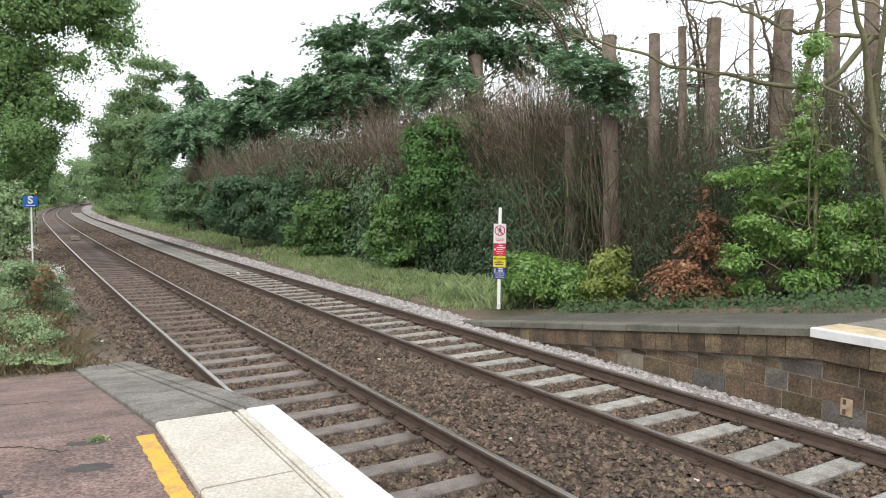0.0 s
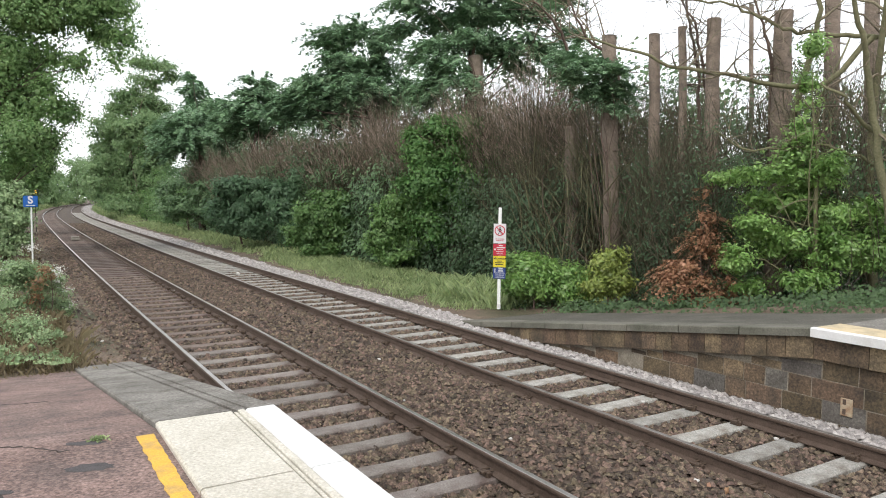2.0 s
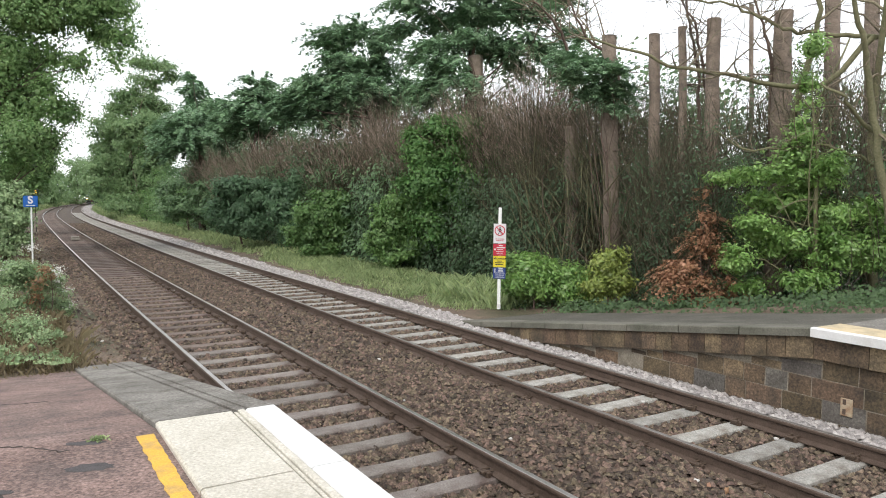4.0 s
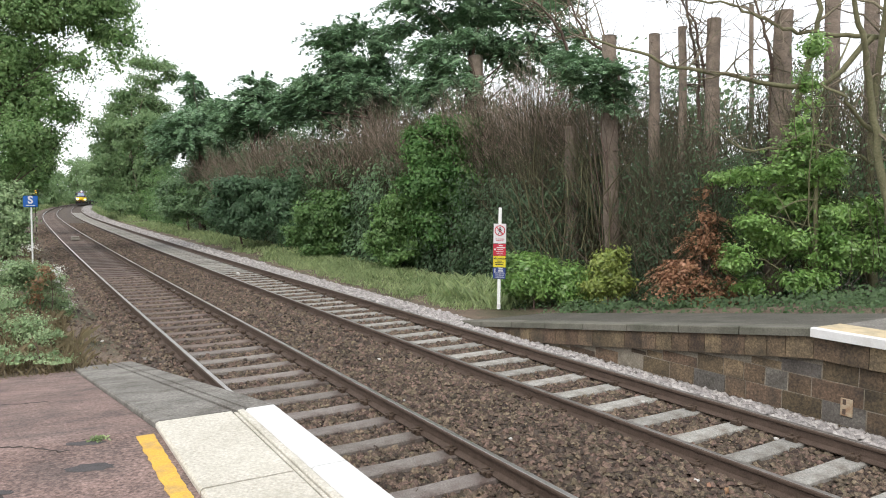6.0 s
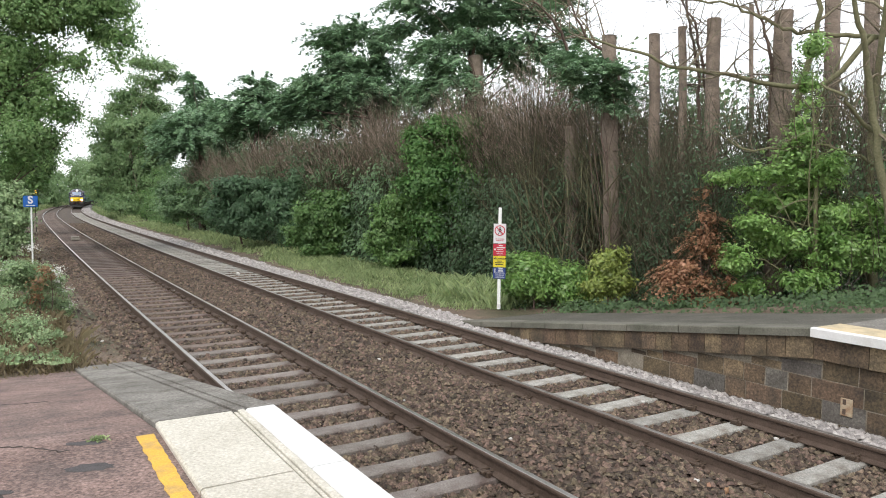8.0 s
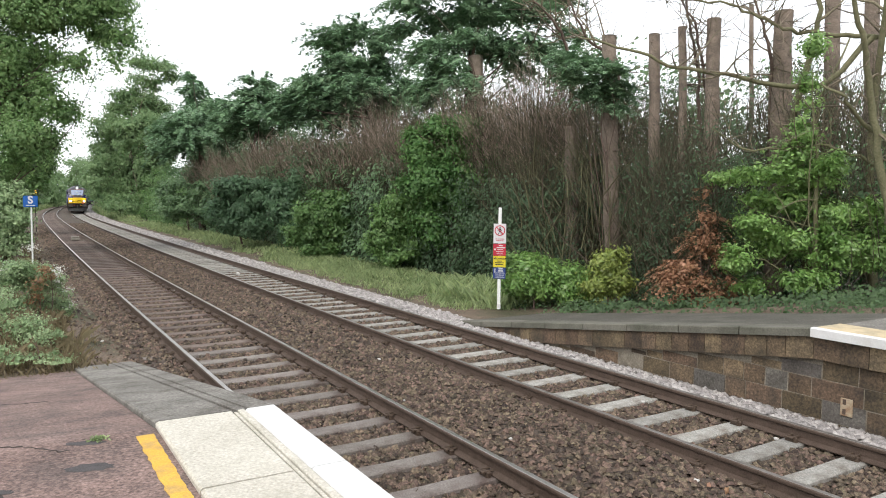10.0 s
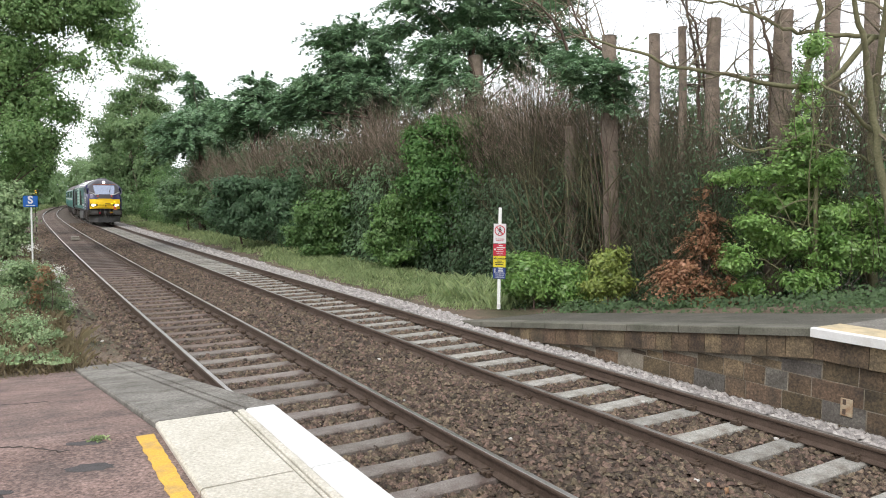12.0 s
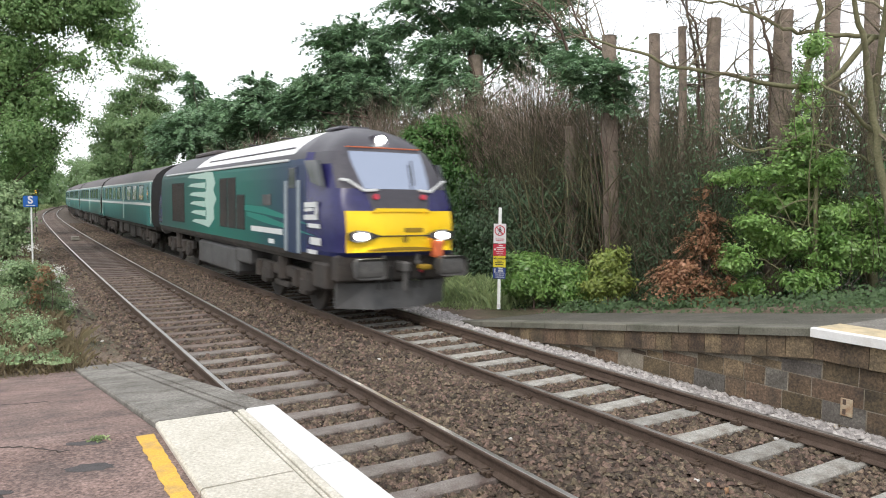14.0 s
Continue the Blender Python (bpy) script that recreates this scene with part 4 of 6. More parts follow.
    tree("tree", (-19.59, 30.0, 0.34), [
        (-17.51, 29.91, 4.6, 1.56, 1.4, 1.42), (-17.9, 30.49, 6.3, 1.88, 1.69, 1.45), (-18.0, 29.72, 8.02, 2.12, 1.9, 1.65), (-16.55, 29.28, 9.56, 2.2, 1.98, 1.04), 
        (-14.92, 30.14, 10.02, 1.79, 1.61, 0.91), (-13.63, 30.49, 10.13, 0.82, 0.74, 0.68), (-13.09, 29.85, 8.88, 0.38, 0.55, 0.61), (-13.34, 29.48, 7.53, 0.3, 0.5, 0.56), 
        (-15.04, 29.59, 7.85, 0.89, 0.8, 0.56), (-15.98, 29.42, 6.4, 0.65, 0.84, 0.93), (-15.92, 29.97, 5.83, 0.62, 0.55, 0.47), (-19.1, 31.5, 3.4, 1.0, 1.0, 0.9), 
        (-16.95, 31.01, 4.4, 0.54, 0.75, 0.83), (-14.69, 31.0, 9.26, 1.08, 0.97, 0.69), (-16.99, 28.96, 10.97, 3.43, 3.09, 0.92), (-14.36, 30.0, 11.09, 1.9, 1.71, 0.66), 
        (-16.82, 30.51, 7.96, 0.72, 0.65, 0.43)], 62000, 0.09, M_OAK_TOP, 217, "large spreading oak overhanging the line", "tree", trunk=0.12, clump=0.38, limbs=10, shell=0.75, core=0.12, flat=0.7)
    tree("tree", (-27.45, 46.0, 0.58), [
        (-26.23, 46.0, 5.11, 1.09, 1.16, 1.46), (-27.17, 46.0, 4.02, 1.46, 1.16, 1.46), (-25.73, 46.0, 3.68, 0.58, 0.87, 1.09), (-27.77, 46.0, 2.21, 1.31, 1.05, 1.09)], 8400, 0.176, M_OAK, 218, "dark green hedgerow tree beside the line", "tree", trunk=0.06, clump=0.4, limbs=3)
    tree("shrub", (-16.7, 27.0, -0.31), [
        (-16.54, 27.0, 1.4, 0.81, 0.75, 0.94), (-16.09, 27.0, 1.94, 0.34, 0.51, 0.64), (-16.46, 27.0, 0.55, 0.77, 0.61, 0.73), (-16.72, 27.0, 2.25, 0.77, 0.61, 0.64)], 10920, 0.081, M_WEED, 219, "pale green bushes beside the sign post", "shrub", trunk=0.04, clump=0.16)
    tree("bramble", (-8.2, 14.6, -0.2), [
        (-8.15, 14.98, 0.42, 0.24, 0.26, 0.28), (-8.28, 14.51, 0.57, 0.41, 0.37, 0.39), (-8.64, 14.32, 0.7, 0.45, 0.41, 0.43), (-8.35, 14.98, -0.03, 0.4, 0.36, 0.21), 
        (-8.91, 14.84, -0.01, 0.54, 0.49, 0.23), (-7.82, 14.7, -0.04, 0.12, 0.1, 0.12)], 14000, 0.034, M_WEED, 220, "overgrown bramble and weeds beside the track", "weeds", trunk=0.02, clump=0.09, shell=0.6)
    tree("bramble", (-6.62, 11.0, -0.07), [
        (-6.7, 11.0, 0.28, 0.43, 0.35, 0.23), (-6.35, 11.0, 0.11, 0.38, 0.31, 0.19), (-6.87, 11.0, 0.64, 0.35, 0.28, 0.35), (-6.09, 11.0, 0.2, 0.23, 0.18, 0.14)], 3000, 0.024, M_WEED, 221, "dry weeds and brambles at the ramp foot", "weeds", trunk=0.015, clump=0.09)
    tree("weeds", (-5.59, 9.8, 0.03), [
        (-5.83, 9.8, 0.03, 0.34, 0.27, 0.09), (-5.39, 9.8, 0.07, 0.26, 0.21, 0.08), (-6.18, 9.8, 0.11, 0.31, 0.25, 0.14)], 1500, 0.022, M_WEED, 222, "small green weeds on the edge of the tarmac", "weeds", trunk=0.01, clump=0.06)
    tree("blossom", (-7.9, 14.3, -0.2), [
        (-7.54, 14.13, 0.73, 0.13, 0.14, 0.16), (-8.66, 14.2, 0.85, 0.13, 0.14, 0.16), (-7.48, 14.16, 0.44, 0.1, 0.12, 0.13), (-7.67, 14.12, 0.89, 0.09, 0.08, 0.07), 
        (-7.56, 14.42, 0.18, 0.07, 0.08, 0.09), (-8.23, 14.33, 1.28, 0.11, 0.1, 0.09)], 420, 0.026, M_FLOWER, 223, "white blossom heads among the brambles", "flowers", trunk=0.01, clump=0.07, long=1.2, core=0)
    tree("dead_bramble", (-8.3, 14.25, -0.2), [
        (-8.01, 14.29, 0.85, 0.14, 0.12, 0.11), (-8.07, 14.11, 0.57, 0.16, 0.14, 0.11), (-7.98, 14.43, 0.72, 0.14, 0.12, 0.09), (-8.22, 14.23, 0.28, 0.11, 0.1, 0.09), 
        (-8.06, 14.23, 0.38, 0.09, 0.08, 0.09)], 520, 0.036, M_AUTUMN, 224, "wilted orange leaves among the brambles", "weeds", trunk=0.01, clump=0.07, core=0)


build_single_plants()


# ---- cut trunks, bare branches, thicket, verges ----
def build_trunks():
    # foot x, y, z, then top x, z, radius
    rows = [(4.33, 18.0, 0.05, 4.04, 6.43, 0.19), (5.3, 17.5, 0.1, 5.01, 6.37, 0.14), (5.72, 17.0, 0.1, 5.55, 6.43, 0.1), (6.3, 16.8, 0.15, 6.19, 6.57, 0.17), (7.46, 16.0, 0.13, 7.43, 6.55, 0.21),
            (9.22, 17.0, 0.0, 9.0, 7.86, 0.17), (9.28, 15.5, 0.15, 9.05, 7.4, 0.15), (1.16, 27.0, -0.11, 1.16, 7.7, 0.3), (-3.0, 34.0, 0.01, -3.16, 6.9, 0.14), (3.6, 19.7, 0.08, 3.47, 4.4, 0.2), (9.55, 22.0, 0.08, 9.22, 8.33, 0.07), (2.93, 23.0, 0.08, 2.88, 3.5, 0.12)]
    for i, (x, y, z0, x1, z1, r) in enumerate(rows):
        rnd = np.random.RandomState(300 + i)
        top = empty("cut_trunk", Matrix.Translation((x, y, z0 - 0.3)), "tall bare conifer trunk sawn off at the top", "tree trunk", "cut conifer trunks")
        h = z1 - z0 + 0.3
        path = np.array([((x1 - x) * k / 9 + rnd.normal(0, 0.012), rnd.normal(0, 0.012), h * k / 9) for k in range(10)])
        v, f = stick(path, r * 1.12, r * 0.9, 14)
        v = v + rnd.normal(0, r * 0.05, v.shape) * np.array([1, 1, 0])
        t = new("trunk", fast_mesh("trunk", v, f, M_BARK_PALE, True))
        t.parent = top
        cut = bmesh.new()
        bmesh.ops.create_circle(cut, cap_ends=True, segments=14, radius=r * 0.93, matrix=Matrix.Translation(path[-1] + np.array([0, 0, 0.004])))
        part("sawn_top", cut, M_CUT, top, "pale sawn end")
        pieces = []
        for k in range(14):
            zz = rnd.uniform(0.35, 0.97) * h
            a = rnd.uniform(0, 6.28)
            ln = rnd.uniform(0.1, 0.9)
            c = np.array([(x1 - x) * zz / h, 0, zz])
            pieces.append(stick(limb(c, c + np.array([math.cos(a) * ln, math.sin(a) * ln, rnd.uniform(-0.2, 0.3)]), rnd, 0.2, 4), 0.022, 0.006, 4))
        v, f = join(pieces)
        b = tagged(new("branch_stubble", fast_mesh("branch_stubble", v, f, M_BARK, True)), kind="stuff")
        b.parent = top


build_trunks()


def bare_tree(name, spines, r0, material, label, seed, twigs=14, twig_len=0.9):
    """A bare leaning tree of a few long limbs that fork into thin twigs."""
    rnd = np.random.RandomState(seed)
    base = np.array(spines[0][0], float)
    top = empty(name, Matrix.Translation(base), label, "tree", "bare trees behind the platform")
    pieces, fine = [], []
    for i, sp in enumerate(spines):
        q = np.array(sp, float) - base
        t = np.linspace(0, 1, len(q))
        tt = np.linspace(0, 1, len(q) * 4)
        path = np.stack([np.interp(tt, t, q[:, k]) for k in range(3)], 1)
        path[1:-1] = (path[:-2] + 2 * path[1:-1] + path[2:]) / 4
        path[:, 1] += np.sin(tt * 5 + i) * 0.25
        path[1:-1] += rnd.normal(0, 0.02, path[1:-1].shape)
        pieces.append(stick(path, r0[i], r0[i] * 0.35, 7))
        for k in range(twigs):
            st = path[rnd.randint(len(path) // 4, len(path))]
            e = st + rnd.normal(0, 1, 3) * twig_len * np.array([0.7, 0.6, 0.6]) + np.array([0, 0, twig_len * 0.4])
            w = limb(st, e, rnd, 0.35, 6)
            fine.append(stick(w, r0[i] * 0.3, 0.004, 4))
            for _ in range(3):
                s2 = w[rnd.randint(1, 5)]
                fine.append(stick(limb(s2, s2 + rnd.normal(0, 0.32, 3) + np.array([0, 0, 0.15]), rnd, 0.3, 4), 0.008, 0.003, 3))
    v, f = join(pieces)
    a = new("trunk", fast_mesh("trunk", v, f, material, True))
    a.parent = top
    v, f = join([(v_, f_) for v_, f_ in fine])
    b = tagged(new("twig_mass", fast_mesh("twig_mass", v, f, M_TWIG, True)), kind="stuff")
    b.parent = top
    return top


def build_bare_trees():
    bare_tree("bare_tree", [[(8.6, 14.2, 0.7), (8.5, 14.1, 3.5), (8.39, 14.0, 5.62), (8.3, 14.0, 7.5)], [(8.39, 14.0, 5.62), (7.46, 14.0, 4.64), (6.48, 14.0, 4.61), (5.49, 14.0, 4.79), (4.39, 14.0, 4.88), (3.62, 14.0, 5.19), (2.63, 14.0, 5.45)],
              [(8.51, 14.0, 5.6), (7.59, 14.4, 5.7), (6.77, 14.6, 5.75), (6.3, 14.8, 6.05), (5.82, 15.0, 6.39), (4.54, 15.0, 6.61)], [(8.61, 14.0, 3.03), (7.63, 14.0, 3.35), (7.18, 14.0, 3.5), (5.98, 14.0, 3.33), (5.3, 14.0, 3.81)]],
              [0.1, 0.06, 0.05, 0.035], M_MOSS, "bare tree with long level mossy branches", 31, 16)
    bare_tree("ivy_tree", [[(7.57, 14.70, 0.70), (7.42, 14.60, 3.04), (7.16, 14.60, 3.73), (7.20, 14.60, 4.74), (7.39, 14.60, 5.75), (7.32, 14.60, 6.95)], [(7.68, 14.60, 3.05), (7.85, 15.10, 4.79), (8.63, 15.60, 5.87)]], [0.11, 0.05], M_MOSS, "slender leaning mossy tree trunk", 32, 10, 0.7)
    bare_tree("bare_tree", [[(8.1, 12.4, 0.8), (7.82, 12.5, 2.66), (7.56, 12.5, 3.92), (7.27, 12.5, 4.88), (6.94, 12.5, 5.64), (6.6, 12.5, 6.5)], [(7.97, 12.6, 3.47), (7.14, 12.8, 4.01), (6.62, 12.8, 4.44)]], [0.085, 0.05], M_MOSS, "leaning mossy tree trunk near the platform", 33, 10, 0.8)
    bare_tree("bare_tree", [[(6.3, 17.2, 0.2), (6.25, 17.1, 3.0), (6.17, 17.2, 4.48), (5.99, 17.2, 5.67), (5.69, 17.2, 6.59), (5.41, 17.0, 7.4)], [(7.5, 16.0, 0.3), (7.27, 16.0, 4.96), (6.99, 16.0, 5.82), (6.72, 16.0, 6.8)], [(6.2, 17.0, 5.0), (5.76, 17.0, 6.41), (5.41, 17.0, 7.18)]],
              [0.06, 0.06, 0.04], M_BARK, "thin dark ivy-grown bare tree", 34, 18, 1.0)
    bare_tree("bare_tree", [[(4.6, 20.0, 0.1), (4.86, 20.0, 3.5), (4.86, 20.0, 6.34), (3.92, 20.0, 6.64), (3.27, 20.0, 7.85)], [(4.2, 22.0, 0.1), (3.8, 22.0, 6.9), (3.27, 22.0, 7.73), (2.57, 22.0, 8.39)]], [0.07, 0.07], M_BARK, "thin bare tree in the thicket", 35, 24, 1.2)


build_bare_trees()


def thicket(s0, s1, o0, o1, height, count, seed, label, lean=0.8, thin=0.009, material=None):
    """Bare brown conifer stems, rising and arching towards the light, as one mass of twigs."""
    rnd = np.random.RandomState(seed)
    n = count
    s = rnd.uniform(s0, s1, n)
    o = rnd.uniform(o0, o1, n)
    g = tr(s, o, ground_z(s, o))
    th = np.interp(s, _S, _th)
    side = np.stack([np.cos(th), -np.sin(th), 0 * th], 1)
    along = np.stack([np.sin(th), np.cos(th), 0 * th], 1)
    low = rnd.uniform(0, 0.8, n) * height
    ln = np.minimum(height * rnd.uniform(0.86, 1.03, n) - low, rnd.uniform(1.0, 3.2, n))
    dr = -side * rnd.normal(lean * 0.3, 0.45, n)[:, None] + along * rnd.normal(0, 0.5, n)[:, None] + np.array([0, 0, 1.0])
    dr /= np.linalg.norm(dr, axis=1, keepdims=True)
    start = g + np.stack([0 * low, 0 * low, low], 1)
    k = 4
    t = np.linspace(0, 1, k)[None, :, None]
    bend = -side * rnd.normal(0.25, 0.3, n)[:, None] + along * rnd.normal(0, 0.3, n)[:, None]
    path = start[:, None] + dr[:, None] * t * ln[:, None, None] + bend[:, None] * (t ** 2) * (ln * 0.45)[:, None, None]
    path += rnd.normal(0, 0.025, path.shape)
    r = (thin * rnd.uniform(0.5, 1.6, n))[:, None] * np.linspace(1, 0.3, k)[None]
    a = np.arange(3) * 2.0944
    ring = np.stack([np.cos(a), np.sin(a), 0 * a], 1)
    v = path[:, :, None, :] + r[:, :, None, None] * ring[None, None]
    i, j = np.meshgrid(np.arange(k - 1), np.arange(3), indexing="ij")
    p, q = (i * 3 + j).ravel(), (i * 3 + (j + 1) % 3).ravel()
    f = np.stack([p, q, q + 3, p + 3], 1)[None] + (np.arange(n) * k * 3)[:, None, None]
    return tagged(new("thicket", fast_mesh("thicket", v.reshape(-1, 3), f.reshape(-1, 4), material or M_TWIG)), label, "thicket", kind="stuff")


def fountain(bushes, seed, label, stems, thin=0.011):
    """Dying conifer bushes: stems that rise steeply, fan out and arch over, with pale dry tips."""
    rnd = np.random.RandomState(seed)
    low, tips = [], []
    a3 = np.arange(3) * 2.0944
    ring = np.stack([np.cos(a3), np.sin(a3), 0 * a3], 1)

    def rods(path, r):
        n, k = path.shape[:2]
        v = path[:, :, None, :] + r[:, :, None, None] * ring[None, None]
        i, j = np.meshgrid(np.arange(k - 1), np.arange(3), indexing="ij")
        p, q = (i * 3 + j).ravel(), (i * 3 + (j + 1) % 3).ravel()
        f = np.stack([p, q, q + 3, p + 3], 1)[None] + (np.arange(n) * k * 3)[:, None, None]
        return v.reshape(-1, 3), f.reshape(-1, 4)

    for s, o, height, radius in bushes:
        n = stems
        g = tr(s, o, float(ground_z(s, o)))
        ang = rnd.uniform(0, 6.283, n)
        out = np.stack([np.cos(ang), np.sin(ang), 0 * ang], 1)
        reach = radius * rnd.uniform(0.15, 1.0, n) ** 0.7
        h = height * (1 - 0.22 * (reach / radius) ** 2) * rnd.uniform(0.82, 1.04, n)
        t = np.linspace(0, 1, 6)[None, :, None]
        foot = g + out * (rnd.uniform(0.05, 0.45, n) * radius)[:, None]
        up = np.array([0, 0, 1.0])
        path = foot[:, None] + out[:, None] * (t ** 2.2) * reach[:, None, None] + up * h[:, None, None] * (t - 0.06 * t ** 3)
        path += rnd.normal(0, 0.03, path.shape)
        low.append(rods(path, (thin * rnd.uniform(0.6, 1.7, n))[:, None] * np.linspace(1, 0.35, 6)[None]))
        m = n * 4
        pick = rnd.randint(0, n, m)
        f0 = rnd.uniform(0.66, 0.97, m)
        st = foot[pick] + out[pick] * (f0 ** 2.2 * reach[pick])[:, None] + up * (h[pick] * (f0 - 0.06 * f0 ** 3))[:, None]
        d = out[pick] * rnd.uniform(0.1, 0.9, m)[:, None] + up + rnd.normal(0, 0.35, (m, 3))
        d /= np.linalg.norm(d, axis=1, keepdims=True)
        ln = rnd.uniform(0.25, 0.8, m)
        tt = np.linspace(0, 1, 3)[None, :, None]
        tp = st[:, None] + d[:, None] * tt * ln[:, None, None] + out[pick][:, None] * tt ** 2 * (ln * 0.4)[:, None, None] - up * tt ** 3 * (ln * 0.25)[:, None, None]
        tips.append(rods(tp, (thin * 0.55 * rnd.uniform(0.6, 1.4, m))[:, None] * np.linspace(1, 0.4, 3)[None]))
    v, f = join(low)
    tagged(new("thicket", fast_mesh("thicket", v, f, M_TWIG_SHADED)), label, "thicket", kind="stuff")
    v, f = join(tips)
    tagged(new("thicket_tips", fast_mesh("thicket_tips", v, f, M_TIP)), "pale dry tips of dying conifers", "thicket", kind="stuff")


def hedge(s0, s1, o0, o1, z0, z1, count, size, material, seed, name, label, long=1.6, droop=0.0, clump=0.3, foot=0.0):
    """A strip of leafy growth along the line."""
    rnd = np.random.RandomState(seed)
    k = max(10, count // 60)
    s, o = rnd.uniform(s0, s1, k), rnd.uniform(o0, o1, k)
    zz = rnd.uniform(foot, 1, k) * (z0 + (z1 - z0) * rnd.uniform(0.55, 1.1, k))
    c = tr(s, o, ground_z(s, o) + zz)
    i = rnd.randint(0, k, count)
    d = rnd.normal(0, 1, (count, 3)) * clump * np.array([1, 1, 0.6])
    th = np.interp(s[i], _S, _th)
    sign = -1.0 if o0 > 0 else 1.0
    nrm = np.stack([np.cos(th) * sign, -np.sin(th) * sign, 0.3 + 0 * th], 1)
    pts = c[i] + d
    v, f = leaves(pts, nrm, size, rnd, long, droop)
    return tagged(new(name, fast_mesh(name, v, f, material)), label, name.replace("_", " "), kind="stuff")


def grass(s0, s1, o_fn, count, height, seed, label, material=None, name="grass"):
    rnd = np.random.RandomState(seed)
    k = max(20, count // 38)
    cs = rnd.uniform(s0, s1, k)
    co = o_fn(cs, rnd)
    i = rnd.randint(0, k, count)
    loose = rnd.uniform(0, 1, count) < 0.35
    s = np.where(loose, rnd.uniform(s0, s1, count), cs[i] + rnd.normal(0, 0.1, count))
    o = np.where(loose, o_fn(s, rnd), co[i] + rnd.normal(0, 0.1, count))
    g = tr(s, o, ground_z(s, o) - 0.01)
    h = height * rnd.uniform(0.4, 1.3, count) * np.where(loose, 0.6, rnd.uniform(0.5, 1.7, k)[i])
    a = rnd.uniform(0, 6.28, count)
    w = 0.003 + 0.003 * rnd.uniform(0, 1, count) + 0.0002 * s
    dx = np.stack([np.cos(a), np.sin(a), 0 * a], 1)
    lean = rnd.normal(0, 0.35, (count, 3)) * h[:, None]
    lean[:, 2] = 0
    up = np.stack([0 * h, 0 * h, h], 1)
    v = np.stack([g - dx * w[:, None], g + dx * w[:, None], g + dx * w[:, None] * 0.7 + up * 0.6 + lean * 0.4, g + up * 0.95 + lean * 1.1], 1)
    f = np.arange(count * 4).reshape(count, 4)
    return tagged(new(name, fast_mesh(name, v.reshape(-1, 3), f, material or M_GRASS)), label, "grass", kind="stuff")


def build_verges():
    thicket(15.5, 32, 9.4, 12.0, 6.4, 5000, 51, "dense bare brown conifer stems behind the verge", material=M_TWIG_SHADED)
    hedge(12.4, 17.5, 10.6, 12.2, 0, 5.7, 15000, 0.047, M_CONIFER_SHADE, 93, "hedge", "dark conifer growth behind the cut trunks", droop=0.8, clump=0.3, long=2.2, foot=0.3)
    hedge(17.5, 23, 8.1, 8.9, 0, 3.6, 11000, 0.043, M_CONIFER_SHADE, 94, "hedge", "dark feathery shoots under the dying conifers", droop=1.0, clump=0.24, long=2.4)
    thicket(15.4, 18.6, 7.4, 8.3, 4.8, 110, 81, "mossy green upright stems beside the trunks", lean=0.6, thin=0.016, material=M_MOSS)
    hedge(18.5, 30, 7.6, 8.6, 0, 3.6, 19000, 0.054, M_CONIFER_SHADE, 82, "hedge", "feathery dark conifer foliage in front of the stems", droop=0.8, clump=0.28, long=2.2)
    thicket(12.8, 15.3, 7.9, 8.6, 4.3, 600, 87, "thin dark stems before the cut trunks", lean=0.4, thin=0.008, material=M_TWIG_SHADED)
    hedge(12.6, 15.2, 7.9, 8.8, 0, 3.7, 8000, 0.04, M_CONIFER_SHADE, 88, "hedge", "feathery dark conifer shoots before the cut trunks", droop=1.0, clump=0.24, long=2.4)
    hedge(14.5, 24, 8.8, 10.2, 0, 5.2, 16000, 0.047, M_CONIFER_SHADE, 89, "hedge", "dark green shoots among the dying conifers", droop=1.0, clump=0.26, long=2.4)
    thicket(16.6, 21, 8.4, 9.2, 4.2, 800, 80, "thin stems in front of the trunks", lean=0.5, thin=0.008, material=M_TWIG_SHADED)
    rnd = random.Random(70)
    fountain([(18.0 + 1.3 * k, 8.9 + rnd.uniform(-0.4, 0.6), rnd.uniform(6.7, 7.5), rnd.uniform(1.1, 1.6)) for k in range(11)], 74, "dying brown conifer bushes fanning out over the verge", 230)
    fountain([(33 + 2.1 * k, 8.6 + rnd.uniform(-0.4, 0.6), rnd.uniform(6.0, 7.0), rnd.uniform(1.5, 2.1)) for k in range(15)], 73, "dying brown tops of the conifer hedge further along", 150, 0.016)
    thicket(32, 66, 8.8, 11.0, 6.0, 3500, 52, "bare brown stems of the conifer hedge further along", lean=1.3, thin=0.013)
    thicket(9.0, 16.5, 9.0, 13.5, 5.2, 2600, 53, "tangle of thin bare branches behind the platform", lean=0.3, thin=0.009, material=M_TWIG_SHADED)
    hedge(27, 64, 11.5, 15.0, 0, 8.4, 14000, 0.2, M_PINE_DARK, 72, "hedge", "dark conifer belt behind the hedge", droop=0.5, clump=0.5)
    hedge(17, 30, 11.5, 13.0, 0, 7.2, 15000, 0.12, M_PINE_DARK, 71, "hedge", "dark conifer growth behind the bare stems", droop=0.5, clump=0.45)
    hedge(17, 34, 8.2, 9.8, 0, 4.0, 16000, 0.061, M_CONIFER_SHADE, 54, "hedge", "dark shaded conifer foliage in the thicket", droop=1.0)
    hedge(25, 62, 7.3, 8.6, 0, 4.7, 36000, 0.115, M_PINE_DARK, 55, "hedge", "dark green conifer hedge beside the verge", droop=0.6)
    hedge(60, 112, 7.0, 9.5, 0, 5.0, 30000, 0.16, M_OAK, 56, "hedge", "green hedge curving with the line")
